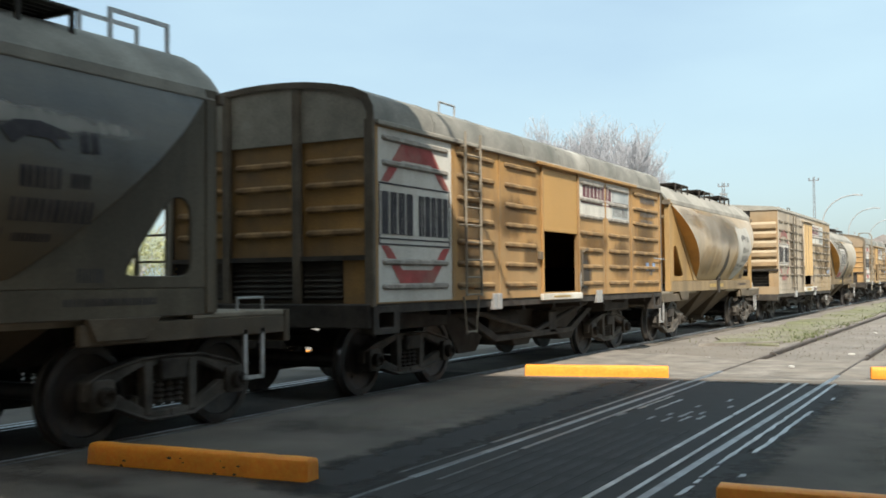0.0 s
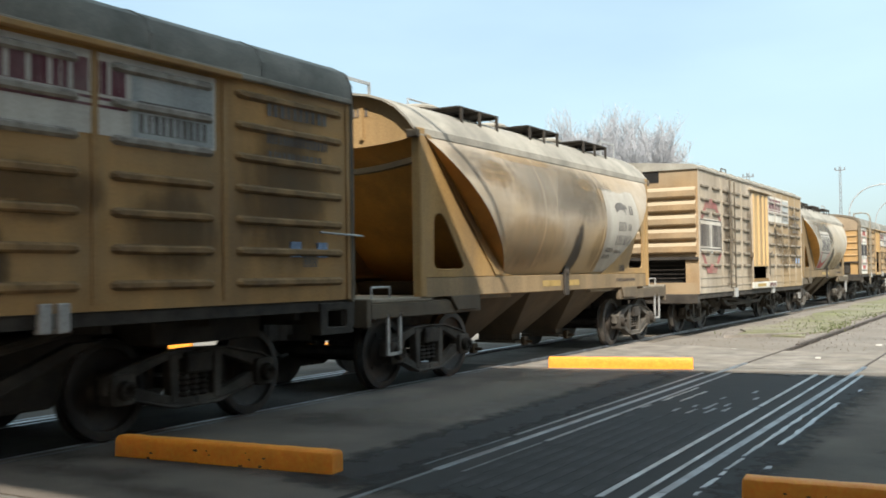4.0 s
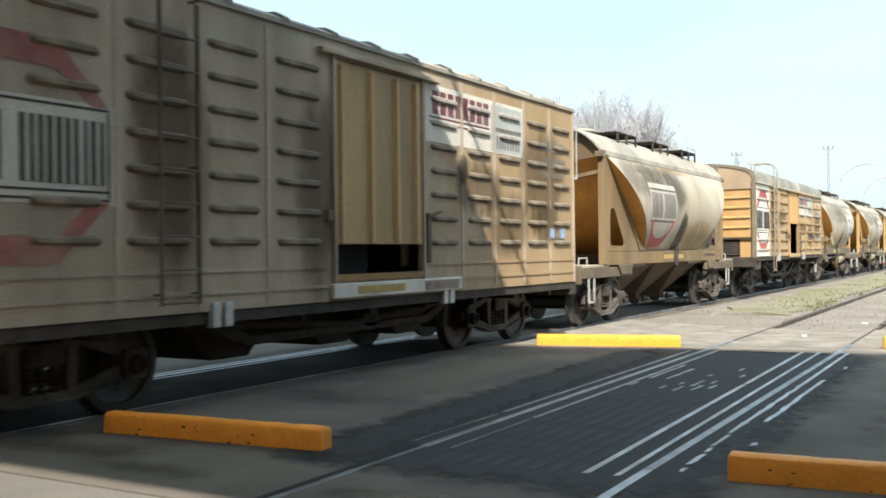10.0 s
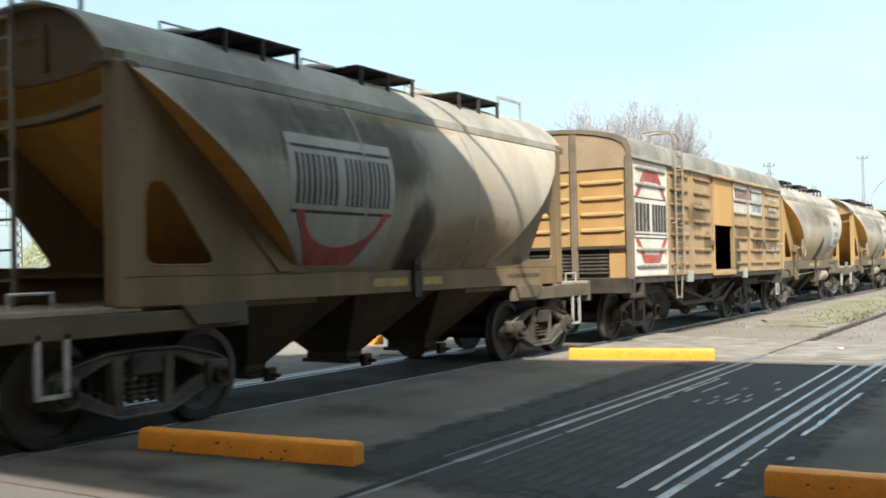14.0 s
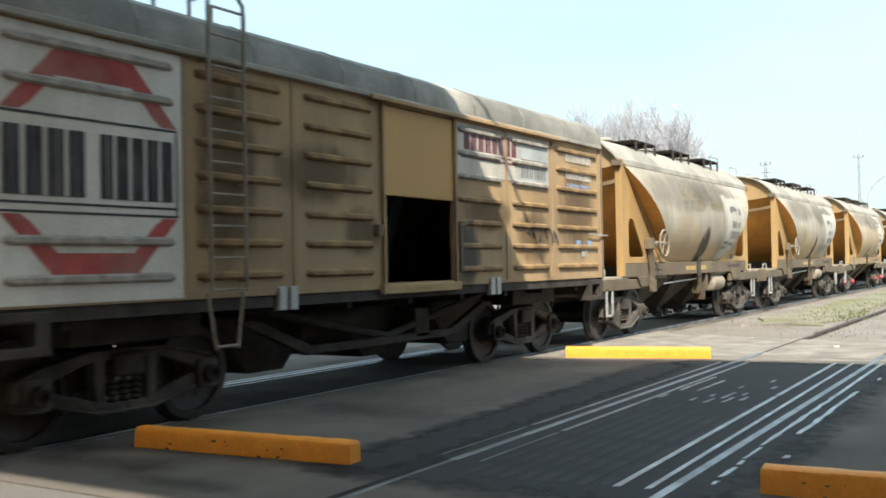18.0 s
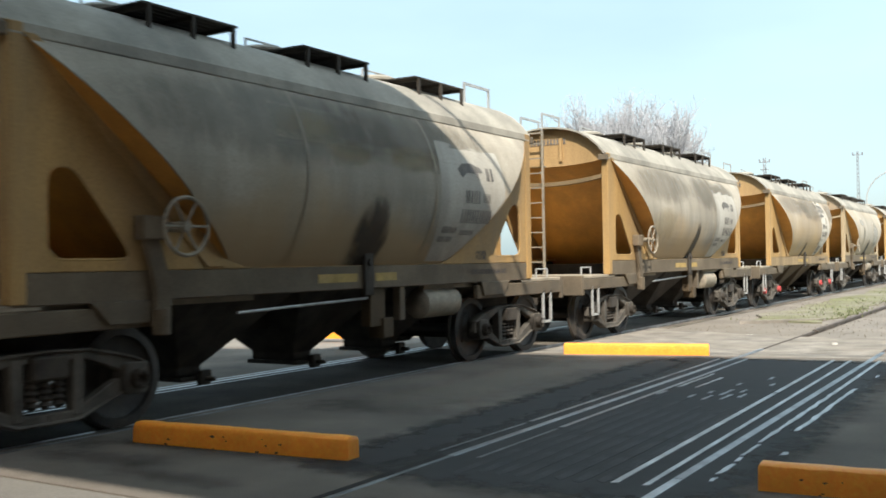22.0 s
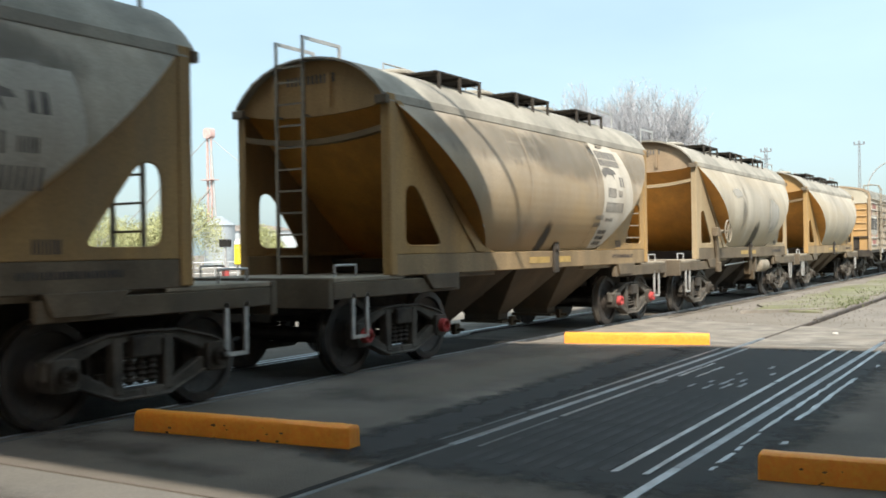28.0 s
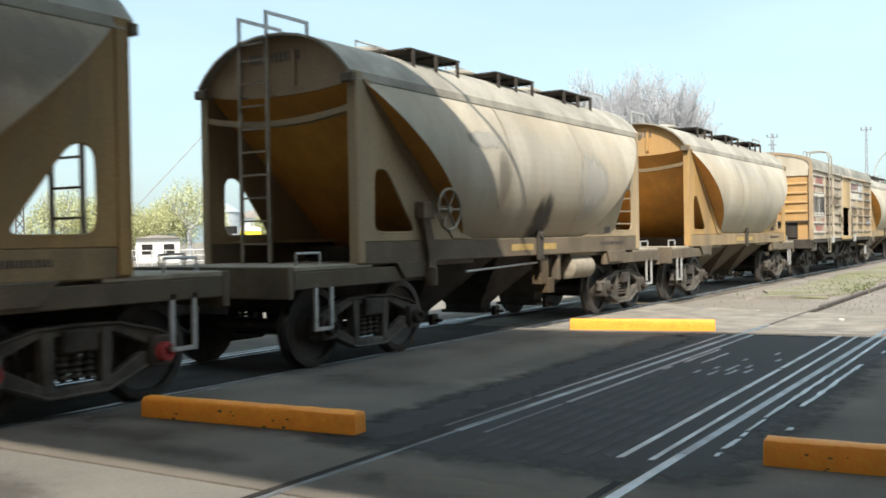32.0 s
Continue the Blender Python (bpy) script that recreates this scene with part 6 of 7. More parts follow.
def ground_film(name, key, x0, x1, y0, y1, edge, z, mat, parent, lean=0.0):
    """A film spread on the ground, thinning out towards its ragged edge."""
    nx, ny = 18, 36
    verts, faces, film = [], [], []
    for i in range(nx + 1):
        for k in range(ny + 1):
            u, v = i / nx, k / ny
            x, y = x0 + (x1 - x0) * u + lean * v, y0 + (y1 - y0) * v
            verts.append((x, y, z))
            film.append(min(1.0, min(u, 1 - u) * (x1 - x0) / edge) * min(1.0, min(v, 1 - v) * (y1 - y0) / edge))
            if i < nx and k < ny:
                a = i * (ny + 1) + k
                faces.append((a, a + ny + 1, a + ny + 2, a + 1))
    me = bpy.data.meshes.new(key)
    me.from_pydata(verts, [], faces)
    me.attributes.new("film", "FLOAT", "POINT").data.foreach_set("value", film)
    me.materials.append(mat)
    ob = new(name, me)
    ob.parent = parent


ground_film("tar_patch", "tar_wide", -5.1, -1.35, 5.35, 14.95, 0.7, 0.0022, TARFILM, road)
ground_film("tar_patch", "tar_rail_side", -5.0, -3.9, 5.6, 14.2, 0.5, 0.003, TARFILM, road, -0.25)
for k, (px, py, rx, ry) in enumerate(((-5.6, 3.6, 0.8, 0.5), (-6.4, 5.2, 0.9, 0.4), (-5.3, 4.95, 0.7, 0.25), (-7.2, 5.6, 0.6, 0.4), (-5.6, 5.9, 1.4, 0.35), (-3.3, 5.0, 0.6, 0.2), (-6.2, 8.4, 1.1, 0.8))):
    ground_film("tar_patch", f"tar_spot{k}", px - rx, px + rx, py - ry, py + ry, min(rx, ry) * 1.2, 0.0034, GREASEFILM, road)
for k, (px, py, rx, ry) in enumerate(((-5.9, 10.5, 1.0, 2.6), (-0.2, 10.5, 1.2, 3.0), (-6.2, 13.4, 0.9, 0.8), (-2.8, 5.0, 0.9, 0.35), (0.8, 8.4, 2.0, 4.0))):
    ground_film("dust_patch", f"dust_spot{k}", px - rx, px + rx, py - ry, py + ry, min(rx, ry), 0.0038, DUSTFILM, road)


CHIP = material("chipped_kerb_concrete", (0.12, 0.085, 0.05), 0.9, scale=8.0, spread=0.4, bump=0.3)


def kerb(x0, y0, x1, y1, name_label, chips=0):
    """A low painted kerb from one end to the other, with a rounded top."""
    length = math.hypot(x1 - x0, y1 - y0)
    r = random.Random(int(length * 100) + int(x0 * 10))
    def make(b):
        n = 26
        prof = [(-0.15, 0.0), (-0.146, 0.06), (-0.142, 0.135), (-0.133, 0.158), (-0.112, 0.17), (-0.05, 0.172), (0.0, 0.168), (0.02, 0.15), (0.028, 0.0)]
        rings = []
        for i in range(n + 1):
            k = 0.9 if i in (0, n) else 1
            end = 0.012 if i == 1 else -0.012 if i == n - 1 else 0
            y = length * i / n if 1 < i < n - 1 else (0.0 if i == 0 else length if i == n else (0.012 if i == 1 else length - 0.012))
            rings.append([b.verts.new((y, -0.06 + (p + 0.06) * k + r.uniform(-0.0022, 0.0022), q * (k if q > 0.1 else 1) + (r.uniform(-0.0025, 0.0025) if q else 0))) for p, q in prof])
        m = len(prof)
        for r0, r1 in zip(rings, rings[1:]):
            for j in range(m):
                b.faces.new((r0[j], r0[(j + 1) % m], r1[(j + 1) % m], r1[j]))
        b.faces.new(rings[0])
        b.faces.new(rings[-1][::-1])
    ob = piece("kerb", f"kerb{x0}{y0}", make, KERB, at=Matrix.Translation((x0, y0, 0)) @ Matrix.Rotation(math.atan2(y1 - y0, x1 - x0), 4, "Z"), smooth=True)
    for k in range(chips):
        cx, cz, rad = r.uniform(0.08, length - 0.08), r.choice((r.uniform(0.0, 0.02), r.uniform(0.05, 0.14))), r.uniform(0.006, 0.02)
        def chip(b):
            f = [b.verts.new((cx + rad * r.uniform(0.6, 1.6) * math.cos(a), -0.153 + (cz > 0.1) * 0.004, max(0.001, cz + rad * 0.6 * r.uniform(0.5, 1.2) * math.sin(a)))) for a in (2 * math.pi * q / 9 for q in range(9))]
            b.faces.new(f)
        piece("chip", f"chip{x0}{k}", chip, CHIP, ob)
    return tagged(ob, name_label, "kerb", "kerbs of the crossing")


kerb(-6.72, 5.93, -4.56, 6.12, "yellow painted concrete kerb, chipped, in shade on asphalt", 12)
kerb(-6.6, 14.42, -4.45, 15.0, "yellow painted concrete kerb in sun at the asphalt edge")
kerb(-1.62, 6.56, 0.5, 6.72, "yellow painted concrete kerb, chipped, in shade on asphalt", 8)
kerb(-1.68, 15.98, 0.5, 16.4, "yellow painted concrete kerb in sun at the asphalt edge")
kerb(-12.9, 15.6, -11.3, 15.9, "yellow painted concrete kerb beyond the train")
kerb(-17.0, 14.3, -14.9, 14.9, "yellow painted concrete kerb beyond the train")


# ---- the bridge whose deck shades the crossing ----
BRIDGE = material("bridge_concrete", (0.46, 0.445, 0.415), 0.85, scale=0.5, spread=0.15, dirt=(0.16, 0.15, 0.14), dirt_amount=0.5, bump=0.3)
bridge = thing("overpass", "plain concrete road overpass above the level crossing", "bridge", kind="structure")
def far_y(x, z):
    """The deck's far edge: its shadow lies along the asphalt's end."""
    gx = x - SUN.x / SUN.z * z
    return 14.05 + 0.17 * (gx + 6.92) + SUN.y / SUN.z * z
ZT, ZB = 11.3, 10.5
def deck(b):
    n0 = 4.57 + SUN.y / SUN.z * ZB
    poly(b, [(-40, n0), (30, n0), (30, far_y(30, ZT)), (-40, far_y(-40, ZT))], ZB, ZT)
piece("deck", "bridge_deck", deck, BRIDGE, bridge)
def rail_line(b):
    for z in (0.98,):
        tube(b, (-40, far_y(-40, ZT) , ZT + z), (30, far_y(30, ZT), ZT + z), 0.04, 8)
piece("guard_rail", "bridge_rail", rail_line, GALV, bridge)
for x in (-33, 5.5, 26):
    piece("pier", f"pier{x}", lambda b: box(b, x - 0.5, x + 0.5, -4.0, -1.5, -0.2, ZB), BRIDGE, bridge)

# Unseen walls behind and right, added to cut skylight on the shaded wagons.
BRICK = material("dark_brick_wall", (0.17, 0.11, 0.085), 0.85, scale=0.8, spread=0.2, dirt=(0.1, 0.08, 0.07), dirt_amount=0.5, bump=0.3)
skylight_block = thing("skylight_block", "plain dark brick warehouse behind the crossing", "building", kind="structure")
piece("wall", "skylight_block_wall", lambda b: box(b, -45, 30, -22, -12, -0.2, 14.0), BRICK, skylight_block)
piece("side_wing", "skylight_block_wing", lambda b: box(b, 7.5, 19.0, -12, 20, -0.2, 10.5), BRICK, skylight_block)

# ---- distance ----
BARK = material("pale_bare_wood", (0.35, 0.345, 0.35), 0.9, scale=6.0, spread=0.2, bump=0.4)
WILLOW = material("young_willow_leaves", (0.36, 0.36, 0.18), 0.8, scale=1.0, spread=0.35, bump=0)
MASONRY = material("white_washed_wall", (0.6, 0.58, 0.54), 0.8, scale=1.0, spread=0.1, dirt=(0.4, 0.36, 0.3), dirt_amount=0.4)
TILE = material("dull_roof_sheet", (0.25, 0.22, 0.2), 0.8, scale=2.0, spread=0.2)
ZINC = material("grey_silo_sheet", (0.42, 0.44, 0.45), 0.5, 0.5, scale=3.0, spread=0.1)
PINK = material("faded_red_lattice", (0.52, 0.36, 0.33), 0.7, scale=4.0, spread=0.2)


def polar(az, dist):
    return (-dist * math.sin(radians(az)), dist * math.cos(radians(az)))


def limb(edges_out, start, way, length, r, depth, rng):
    """Grows a branching limb as tapered sticks."""
    p, d = Vector(start), Vector(way).normalized()
    steps = 3
    for i in range(steps):
        q = p + d * (length / steps)
        edges_out.append((p.copy(), q.copy(), r * (1 - 0.25 * i / steps), r * (1 - 0.25 * (i + 1) / steps)))
        if depth > 0 and i > 0 or depth > 0 and i == 0 and depth < 3:
            for k in range(2):
                side = Vector((rng.gauss(0, 1), rng.gauss(0, 1), rng.gauss(0.15, 0.5))).normalized()
                limb(edges_out, q, d * 0.75 + side * 0.6 + Vector((0, 0, 0.28)), length * rng.uniform(0.5, 0.72), r * 0.55, depth - 1, rng)
        d = (d + Vector((rng.gauss(0, 0.14), rng.gauss(0, 0.14), rng.gauss(0.05, 0.08)))).normalized()
        p = q


def sticks_mesh(name, sticks, mat, seg=4):
    vs, fs = [], []
    for a, b, r0, r1 in sticks:
        q = (b - a).to_track_quat("Z", "Y")
        n = len(vs)
        for p, r in ((a, r0), (b, r1)):
            for i in range(seg):
                ang = 2 * math.pi * i / seg
                vs.append(p + q @ Vector((r * math.cos(ang), r * math.sin(ang), 0)))
        for i in range(seg):
            j = (i + 1) % seg
            fs.append((n + i, n + j, n + seg + j, n + seg + i))
    me = bpy.data.meshes.new(name)
    me.from_pydata([tuple(v) for v in vs], [], fs)
    me.materials.append(mat)
    return me


def bare_tree(az, dist, height, seed, spread=0.5):
    rng = random.Random(seed)
    x, y = polar(az, dist)
    tree = thing("bare_tree", "leafless pale tree with fine twigs behind the train", "tree", "bare trees", at=(x, y, -0.07))
    trunk, crown = [], []
    top = Vector((0, 0, height * 0.2))
    trunk.append((Vector((0, 0, 0)), top, height * 0.022, height * 0.017))
    for k in range(7):
        a = 2 * math.pi * k / 7 + rng.uniform(-0.3, 0.3)
        out = spread * rng.uniform(0.4, 1.15)
        limb(crown, top, (out * math.cos(a), out * math.sin(a), 1.0), height * rng.uniform(0.36, 0.46), height * 0.010, 4, rng)
    sc = height / max(e[1].z for e in crown)
    crown = [(Vector(a) * sc, Vector(b) * sc, max(r0, 0.011), max(r1, 0.008)) for a, b, r0, r1 in crown]
    # short budding twigs along the thinnest branches
    fine = []
    for a, b, r0, r1 in crown:
        if r0 < 0.03:
            if rng.random() < 0.7:
                d = Vector((rng.gauss(0, 0.5), rng.gauss(0, 0.5), rng.gauss(0.7, 0.3))).normalized() * rng.uniform(0.2, 0.5)
                p = a + (b - a) * rng.random()
                fine.append((p, p + d, 0.008, 0.006))
    trunk = [(a * sc, b * sc, r0, r1) for a, b, r0, r1 in trunk]
    new("trunk", sticks_mesh("bare_trunk", trunk, BARK, 8)).parent = tree
    ob = new("crown", sticks_mesh("bare_crown", crown + fine, BARK, 3))
    ob.parent = tree
    tagged(ob, "fine bare twigs")


bare_tree(18.9, 64, 12.7, 3, 0.45)
bare_tree(20.9, 68, 13.3, 8, 0.45)
bare_tree(22.9, 71, 13.2, 12, 0.45)
bare_tree(24.3, 74, 12.2, 15, 0.4)


def willow(az, dist, height, seed, mat=WILLOW):
    rng = random.Random(seed)
    x, y = polar(az, dist)
    tree = thing("willow_tree", "young green willow with drooping leaves beyond the tracks", "tree", "willows", at=(x, y, -0.07))
    sticks = [(Vector((0, 0, 0)), Vector((0, 0, height * 0.45)), height * 0.03, height * 0.02)]
    for k in range(7):
        a = rng.uniform(0, 6.28)
        sticks.append((Vector((0, 0, height * 0.35)), Vector((0.28 * height * math.cos(a), 0.28 * height * math.sin(a), height * rng.uniform(0.6, 0.85))), height * 0.015, height * 0.006))
    new("trunk", sticks_mesh("willow_trunk", sticks, BARK, 6)).parent = tree
    vs, fs = [], []
    for k in range(760):
        a, r = rng.uniform(0, 6.28), height * 0.46 * math.sqrt(rng.random())
        ztop = height * (1.0 - 0.45 * (r / (0.46 * height)) ** 2) * rng.uniform(0.75, 1.0)
        drop = rng.uniform(0.15, 0.45) * height
        for i in range(12):
            p = Vector((r * math.cos(a) + rng.gauss(0, 0.12), r * math.sin(a) + rng.gauss(0, 0.12), max(0.3, ztop - drop * i / 12)))
            d = Vector((rng.gauss(0, 1), rng.gauss(0, 1), rng.gauss(-0.4, 0.6))).normalized() * rng.uniform(0.04, 0.09)
            e = d.cross(Vector((rng.gauss(0, 1), rng.gauss(0, 1), rng.gauss(0, 1)))).normalized() * rng.uniform(0.03, 0.07)
            n = len(vs)
            vs += [tuple(p - d), tuple(p + e), tuple(p + d), tuple(p - e)]
            fs.append((n, n + 1, n + 2, n + 3))
    me = bpy.data.meshes.new("willow_leaves")
    me.from_pydata(vs, [], fs)
    me.materials.append(mat)
    ob = new("crown", me)
    ob.parent = tree


for az, dist, hgt, sd in ((46.4, 85, 7.2, 1), (47.9, 88, 5.4, 2), (49.4, 90, 5.2, 3), (51.0, 84, 6.0, 4), (53.0, 82, 6.3, 5), (42.0, 95, 4.5, 6)):
    willow(az, dist, hgt, sd)


MAST = material("weathered_mast_steel", (0.2, 0.205, 0.21), 0.6, 0.3, scale=4.0, spread=0.2, bump=0.1)


def lattice_mast(az, dist, height, w0, name, label, mat=MAST, arms=0):
    x, y = polar(az, dist)
    mast = thing(name, label, "mast", at=Matrix.Translation((x, y, -0.07)) @ Matrix.Rotation(radians(az), 4, "Z"))
    def legs(b):
        for sx in (1, -1):
            for sy in (1, -1):
                tube(b, (sx * w0, sy * w0, 0), (sx * w0 * 0.45, sy * w0 * 0.45, height), min(0.08, w0 * 0.2), 4)
    piece("leg_frame", f"mast_legs{az}", legs, mat, mast)
    def lacing(b):
        n = int(height / min(1.1, w0 * 2.2))
        for i in range(n):
            k0, k1 = 1 - 0.55 * i / n, 1 - 0.55 * (i + 1) / n
            za, zb = height * i / n, height * (i + 1) / n
            for a, c in (((1, 1), (-1, 1)), ((-1, 1), (-1, -1)), ((-1, -1), (1, -1)), ((1, -1), (1, 1))):
                tube(b, (a[0] * w0 * k0, a[1] * w0 * k0, za), (c[0] * w0 * k1, c[1] * w0 * k1, zb), min(0.03, w0 * 0.12), 3)
                tube(b, (c[0] * w0 * k0, c[1] * w0 * k0, za), (a[0] * w0 * k1, a[1] * w0 * k1, zb), min(0.03, w0 * 0.12), 3)
    piece("lacing", f"mast_lacing{az}", lacing, mat, mast)
    if arms:
        for i in range(arms):
            piece("cross_arm", f"mast_arm{az}{i}", lambda b: box(b, -0.55 + 0.1 * i, 0.55 - 0.1 * i, -0.06, 0.06, height - 0.5 - i * 0.8, height - 0.4 - i * 0.8), mat, mast)
        for s in (1, -1):
            piece("insulator", f"mast_insulator{az}{s}", lambda b: tube(b, (s * 0.5, 0, height - 0.45), (s * 0.5, 0, height - 0.15), 0.08, 6), mat, mast)
    return mast


lattice_mast(13.36, 110, 12.0, 0.28, "signal_mast", "grey steel lattice mast with cross arms behind the train", arms=2)
lattice_mast(8.6, 120, 13.2, 0.2, "radio_mast", "slender grey steel lattice mast behind the train", arms=1)


post = lattice_mast(55.2, 45, 7.1, 0.19, "signal_post", "slender rusty lattice signal post with a pointed finial", mat=RUST)
piece("finial", "post_finial", lambda b: (tube(b, (0, 0, 7.1), (0, 0, 7.25), 0.1, 8, 0.14), tube(b, (0, 0, 7.25), (0, 0, 7.45), 0.14, 8, 0.04), tube(b, (0, 0, 7.4), (0, 0, 7.95), 0.03, 6, 0.005)), MAST, post)
def post_ladder(b):
    for x in (-0.72, -0.42):
        tube(b, (x, 0, 3.6), (x, 0, 7.0), 0.018, 5)
    for k in range(11):
        tube(b, (-0.72, 0, 3.7 + 0.3 * k), (-0.42, 0, 3.7 + 0.3 * k), 0.012, 4)
    for z in (3.7, 5.8, 6.9):
        tube(b, (-0.72, 0, z), (0, 0, z), 0.015, 4)
piece("ladder", "post_ladder", post_ladder, MAST, post)


def street_lamp(az, dist, height):
    x, y = polar(az, dist)
    lamp = thing("street_lamp", "tall grey street lamp with a curved arm", "street lamp", "street lamps", at=(x, y, -0.07))
    pts = [(0, 0, 0), (0, 0, height * 0.72)] + [(2.6 * (1 - math.cos(a)), 0, height * 0.72 + height * 0.28 * math.sin(a)) for a in (math.pi / 2 * i / 8 for i in range(1, 9))]
    piece("pole", f"lamp_pole{height}", lambda b: pipe(b, pts, 0.06, 6), GALV, lamp)
    piece("lamp_head", f"lamp_head{height}", lambda b: prism(b, rounded([(2.5, height - 0.02), (3.3, height - 0.1), (3.3, height + 0.02), (2.5, height + 0.1)], 0.05, 2), "y", -0.14, 0.14), GALV, lamp)


street_lamp(8.2, 92, 8.7)
street_lamp(6.9, 118, 9.2)
street_lamp(5.9, 150, 9.6)


def house(az, dist, w, d, hgt, roof_h, label, name="house", mat=MASONRY):
    x, y = polar(az, dist)
    ob = thing(name, label, "building", at=Matrix.Translation((x, y, -0.07)) @ Matrix.Rotation(radians(az), 4, "Z"))
    k = f"{az}{dist}"
    piece("wall", "hwall" + k, lambda b: box(b, -w / 2, w / 2, 0, d, 0, hgt), mat, ob)
    piece("roof", "hroof" + k, lambda b: prism(b, [(-w / 2 - 0.3, hgt), (w / 2 + 0.3, hgt), (0, hgt + roof_h)], "y", -0.3, d + 0.3), TILE, ob)
    for i in range(2):
        piece("window", "hwin" + k + str(i), lambda b: box(b, -w / 4 + i * w / 2 - 0.4, -w / 4 + i * w / 2 + 0.4, -0.04, 0.02, hgt * 0.35, hgt * 0.75), BLACK, ob)
    return ob


house(5.2, 150, 9, 8, 5.2, 2.4, "white house with a pitched roof by the line")
house(48.1, 78, 3.2, 2.6, 1.9, 0.25, "small white guard hut with open windows beyond the tracks", "guard_hut")
house(50.2, 100, 4.0, 4, 2.2, 0.9, "low white building among the willows", "small_house")
house(42.6, 150, 14, 8, 5.0, 1.2, "grey storage shed in the distance", "storage_shed", ZINC)


def silo(az, dist):
    x, y = polar(az, dist)
    ob = thing("grain_silo", "grey sheet steel grain silo with a conical roof", "silo", at=(x, y, -0.07))
    def body(b):
        rings = [[b.verts.new((r * math.cos(a), r * math.sin(a), z)) for a in (2 * math.pi * i / 24 for i in range(24))] for r, z in ((1.8, 0), (1.8, 5.0))]
        for i in range(24):
            b.faces.new((rings[0][i], rings[0][(i + 1) % 24], rings[1][(i + 1) % 24], rings[1][i]))
    bin_ob = piece("bin", "silo_bin", body, ZINC, ob, smooth=True)
    for k in range(9):
        piece("hoop", "silo_hoop", lambda b: tube(b, (0, 0, 0), (0, 0, 0.05), 1.84, 24), ZINC, bin_ob, (0, 0, 0.5 + k * 0.5))
    piece("cone_roof", "silo_cone", lambda b: tube(b, (0, 0, 5.0), (0, 0, 6.1), 2.0, 24, 0.25), ZINC, ob, smooth=True)
    x, y = polar(az + 0.3, dist)
    tower = thing("grain_elevator", "slender faded red grain elevator tower with spouts and guy wires", "elevator tower", at=(x - 0.6, y, -0.07))
    def shaft(b):
        for s in (-0.3, 0.3):
            box(b, s - 0.1, s + 0.1, -0.1, 0.1, 0, 15.5)
        for i in range(14):
            box(b, -0.5, 0.5, -0.05, 0.05, 1 + i, 1.06 + i)
    piece("shaft", "elev_shaft", shaft, PINK, tower)
    piece("head", "elev_head", lambda b: prism(b, rounded([(-0.6, 15.4), (0.6, 15.4), (0.6, 16.6), (-0.6, 16.6)], 0.4), "y", -0.4, 0.4), PINK, tower)
    piece("platform", "elev_platform", lambda b: box(b, -0.9, 0.9, -0.6, 0.6, 10.4, 10.5), PINK, tower)
    def spouts(b):
        tube(b, (0.2, 0, 15.2), (0.9, 0, 6.0), 0.14, 8)
        tube(b, (-0.3, 0, 15.4), (-13, -2, 5.0), 0.06, 5)
        tube(b, (0.3, 0, 15.4), (13, 3, 5.0), 0.05, 5)
        tube(b, (0.3, 0, 9.6), (-7, -2, 2.0), 0.1, 6)
        tube(b, (0.3, 0, 9.2), (-6, 2, 2.0), 0.06, 6)
    piece("spout", "elev_spouts", spouts, GALV, tower)


silo(44.4, 120)

# the crossing's yard beyond the train
YELLOW = material("bright_yellow_paint", (0.8, 0.62, 0.03), 0.5, scale=3.0, spread=0.06, bump=0.03)
x, y = polar(43.0, 40)
cabinet = thing("signal_cabinet", "bright yellow crossing cabinet with a white lid on posts", "cabinet", at=Matrix.Translation((x, y, -0.07)) @ Matrix.Rotation(radians(43), 4, "Z"))
piece("body", "cab_body", lambda b: box(b, -0.42, 0.42, -0.25, 0.25, 1.15, 1.95), YELLOW, cabinet, bevel=0.03)
piece("lid", "cab_lid", lambda b: prism(b, rounded([(-0.44, 1.95), (0.44, 1.95), (0.36, 2.1), (-0.2, 2.18), (-0.4, 2.12)], 0.05, 2), "y", -0.27, 0.27), MASONRY, cabinet)
for s in (-0.3, 0.3):
    piece("post", f"cab_post{s}", lambda b: tube(b, (s, 0, 0), (s, 0, 1.15), 0.04, 8), GALV, cabinet)
lettering = bpy.data.curves.new("lettering", "FONT")
lettering.body, lettering.size, lettering.extrude, lettering.align_x = "PELIGRO", 0.19, 0.002, "CENTER"
text_ob = bpy.data.objects.new("lettering_curve", lettering)
word = new("lettering", bpy.data.meshes.new_from_object(text_ob))
bpy.data.objects.remove(text_ob)
word.data.materials.clear()
word.data.materials.append(RUSTY)
word.parent = cabinet
word.matrix_local = Matrix.Translation((0, -0.254, 1.74)) @ Matrix.Rotation(radians(90), 4, "X")
for k in range(4):
    piece("small_print", f"cab_print{k}", lambda b: box(b, -0.3 + 0.03 * (k % 2), 0.3, -0.253, -0.25, 1.6 - 0.1 * k, 1.625 - 0.1 * k), RUSTY, cabinet)
x, y = polar(44.1, 46)
barrier = thing("crossing_barrier", "crossing barrier machine with a red base and dark counterweight", "barrier", at=(x, y, -0.07))
piece("base", "bar_base", lambda b: tube(b, (0, 0, 0), (0, 0, 0.95), 0.17, 12), CAPRED, barrier)
piece("mast", "bar_mast", lambda b: tube(b, (0, 0, 0.95), (0, 0, 2.3), 0.06, 10), GALV, barrier)
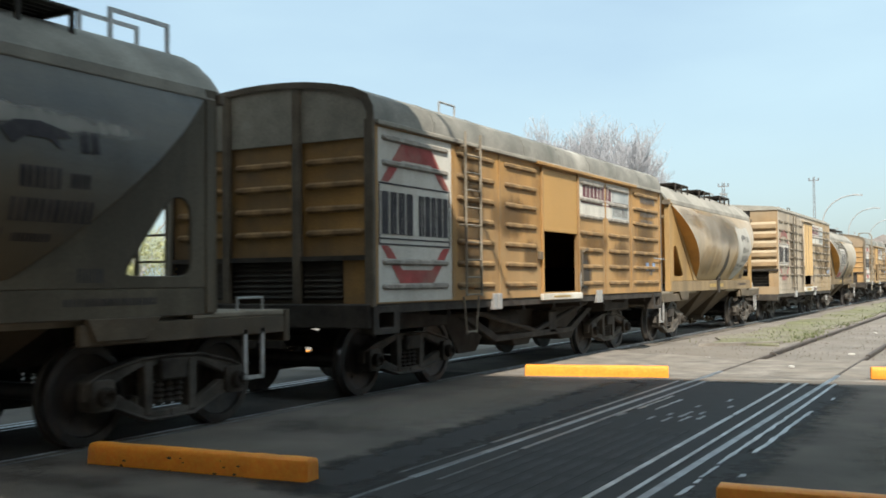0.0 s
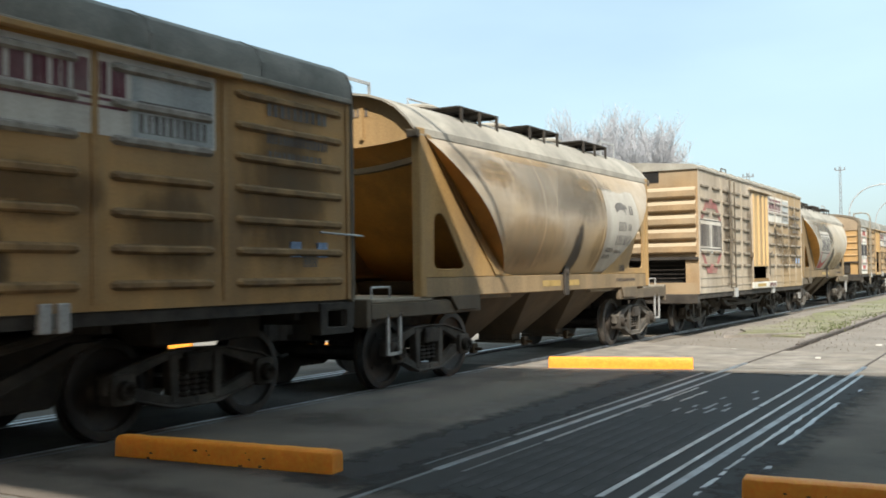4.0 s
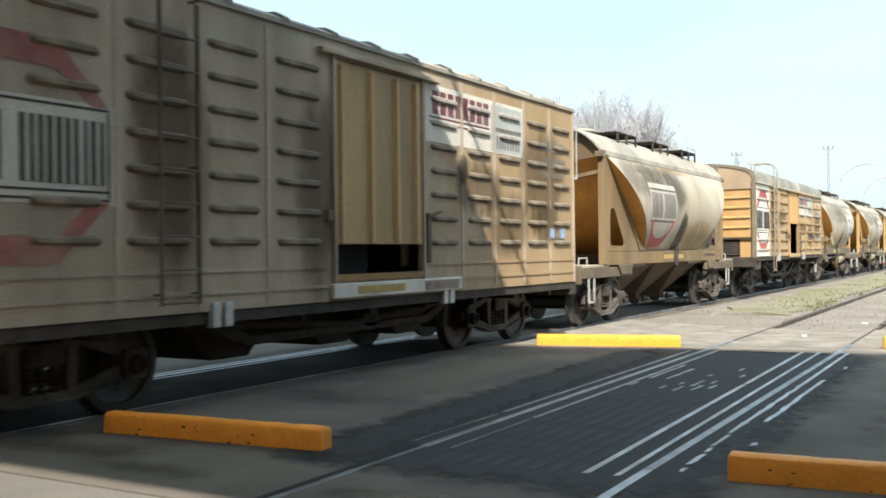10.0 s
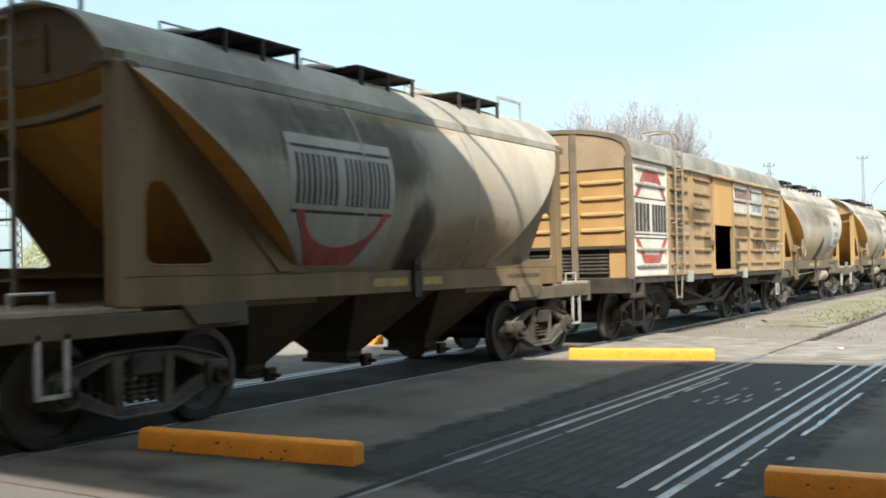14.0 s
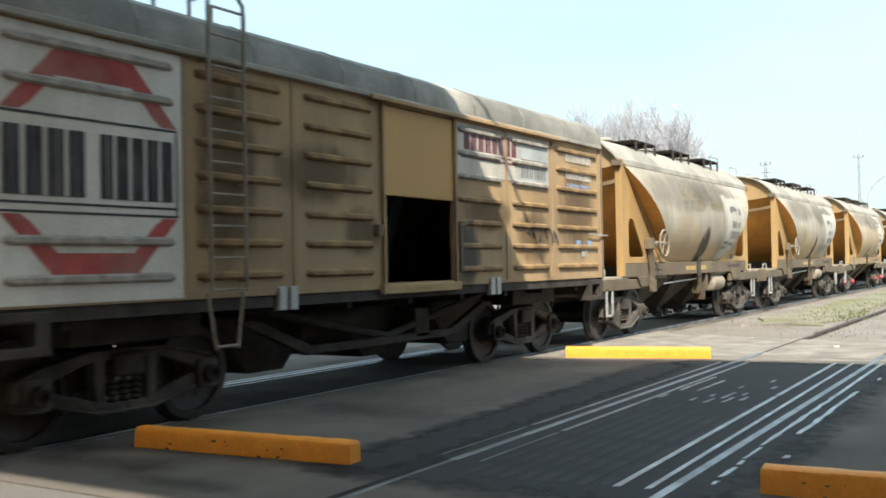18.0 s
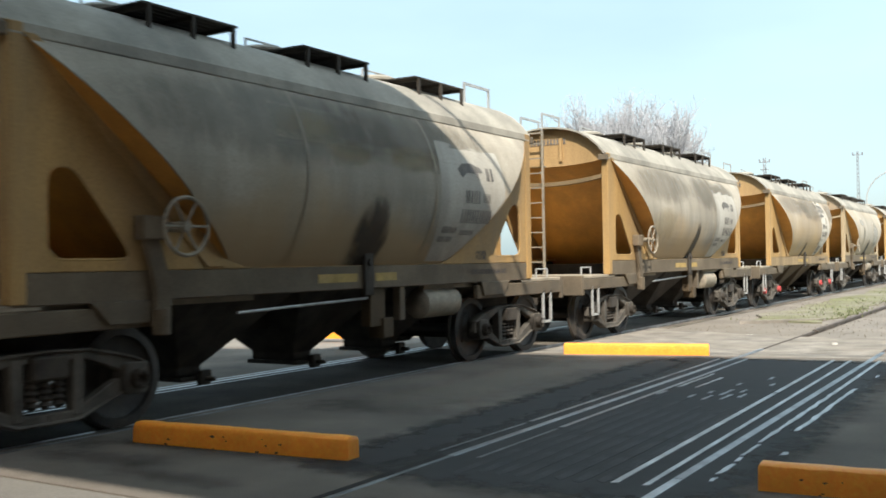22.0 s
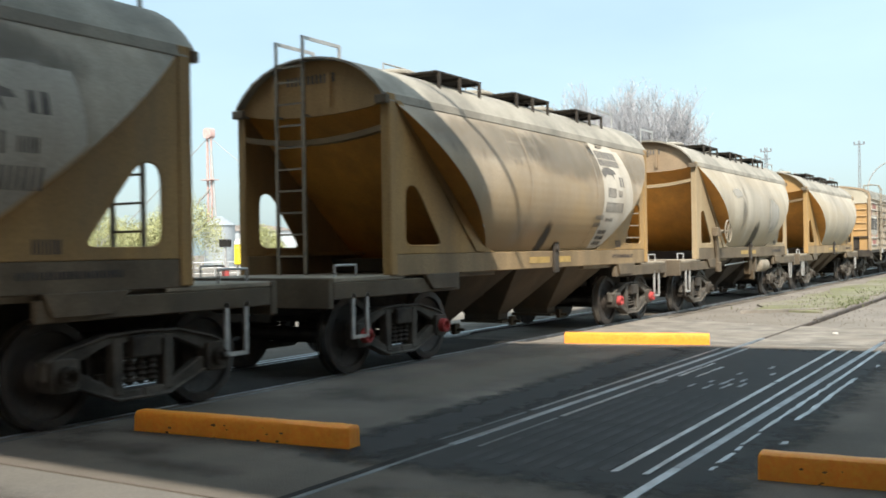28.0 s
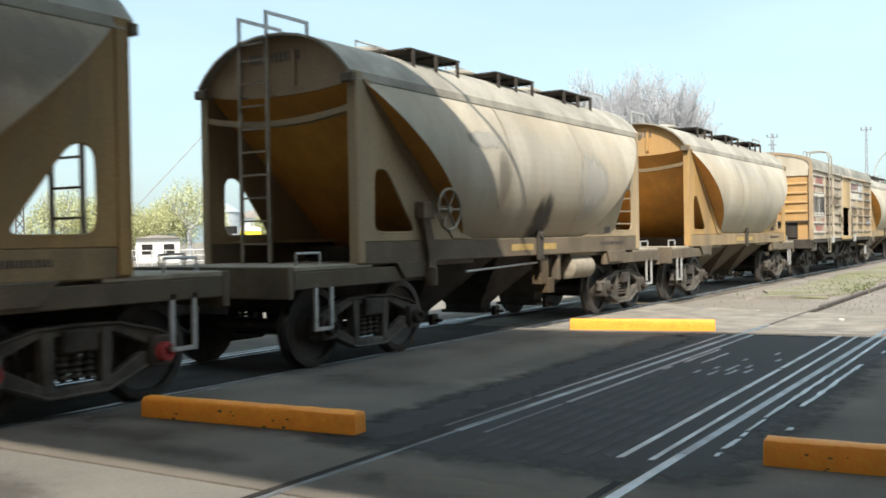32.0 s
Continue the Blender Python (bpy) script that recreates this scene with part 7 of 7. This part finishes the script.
piece("counterweight", "bar_weight", lambda b: box(b, -0.3, 0.3, -0.12, 0.12, 1.9, 2.25), BLACK, barrier, bevel=0.03)

fence = thing("yard_fence", "grey steel tube fence beyond the tracks", "fence")
for i in range(14):
    x, y = polar(43.2 + i * 0.75, 56)
    piece("post", "fence_post", lambda b: tube(b, (0, 0, -0.07), (0, 0, 1.1), 0.04, 6), GALV, fence, (x, y, 0))
def rails(b):
    for z in (0.45, 0.75, 1.05):
        pts = [(*polar(43.2 + i * 0.75, 56), z) for i in range(14)]
        pipe(b, pts, 0.03, 5)
piece("fence_rail", "fence_rails", rails, GALV, fence)
rng = random.Random(9)
def rubble(b):
    for i in range(2600):
        x, y = rng.uniform(-6.5, 2.0), rng.uniform(15.6, 34)
        s = rng.uniform(0.004, 0.014) * (1 + (y - 15) / 30)
        tube(b, (x, y, -0.03), (x + rng.uniform(-s, s), y + rng.uniform(-s, s), -0.02 + s), s, 5, s * 0.12)
stones = piece("loose_stones", "stones", rubble, SAND)
tagged(stones, "loose pale stones on the dusty ground", "stones", kind="stuff")
def blades(b):
    r = random.Random(14)
    for i in range(1500):
        y = 24 + 40 * r.random() ** 1.6
        x = r.choice((r.gauss(-4.35, 0.18), r.gauss(-5.3, 0.5)))
        if math.sin(x * 2.3) + math.sin(y * 0.9 + x) + r.gauss(0, 0.5) < 0.2:
            continue
        h, a = r.uniform(0.03, 0.09), r.uniform(0, 6.28)
        dx, dy = 0.02 * math.cos(a), 0.02 * math.sin(a)
        b.faces.new([b.verts.new(p) for p in ((x - dx, y - dy, -0.04), (x + dx, y + dy, -0.04), (x + dy * 1.5, y - dx * 1.5, -0.04 + h))])
grass = piece("grass", "grass_blades", blades, material("spring_grass", (0.11, 0.122, 0.052), 0.8, scale=1.0, spread=0.3, bump=0))
tagged(grass, "sparse short spring grass beside the rails", "grass", kind="stuff")
setting("pavement", "edge_slab", lambda b: poly(b, [(-6.1, 23.0), (-4.6, 24.3), (-4.5, 24.6), (-6.1, 23.35)], -0.2, 0.0), CONCRETE, "pale concrete edging strip beside the rails", "pavement")
for k, (lx, ly) in enumerate(((-2.6, 21.5), (-5.0, 19.5), (0.2, 24.0), (-3.0, 30.0))):
    scrap = piece("litter", "scrap", lambda b: prism(b, rounded([(-0.06, -0.04), (0.07, -0.03), (0.05, 0.05), (-0.05, 0.04)], 0.02, 2), "z", 0.0, 0.03), MASONRY, at=Matrix.Translation((lx, ly, -0.06)) @ Matrix.Rotation(k, 4, "Z"))
    tagged(scrap, "small white paper scrap on the dusty ground", "litter", "paper scraps")
x, y = -3.05, 17.4
paper = piece("litter", "litter", lambda b: prism(b, rounded([(-0.05, -0.03), (0.05, -0.02), (0.04, 0.04), (-0.04, 0.03)], 0.03, 2), "z", 0.0, 0.03), MASONRY, at=(x, y, 0.0))
tagged(paper, "crumpled white paper scrap on the dusty ground", "litter")


def motions():
    """The train rolls towards the camera; every wheelset turns with it."""
    for car, u in TRAIN:
        walk(car, [(t, pose(TRACK_X, u - s, 0.006)) for t, s in ROLLED])
    times = [t for t, _ in ROLLED]
    rolled = [s for _, s in ROLLED]
    steps = [i * 0.2 for i in range(161)]
    for ws in SPINNING:
        y = ws.location.y
        walk(ws, [(t, Matrix.Translation((0, y, WHEEL_R)) @ Matrix.Rotation(float(np.interp(t, times, rolled)) / WHEEL_R, 4, "X")) for t in steps])


motions()
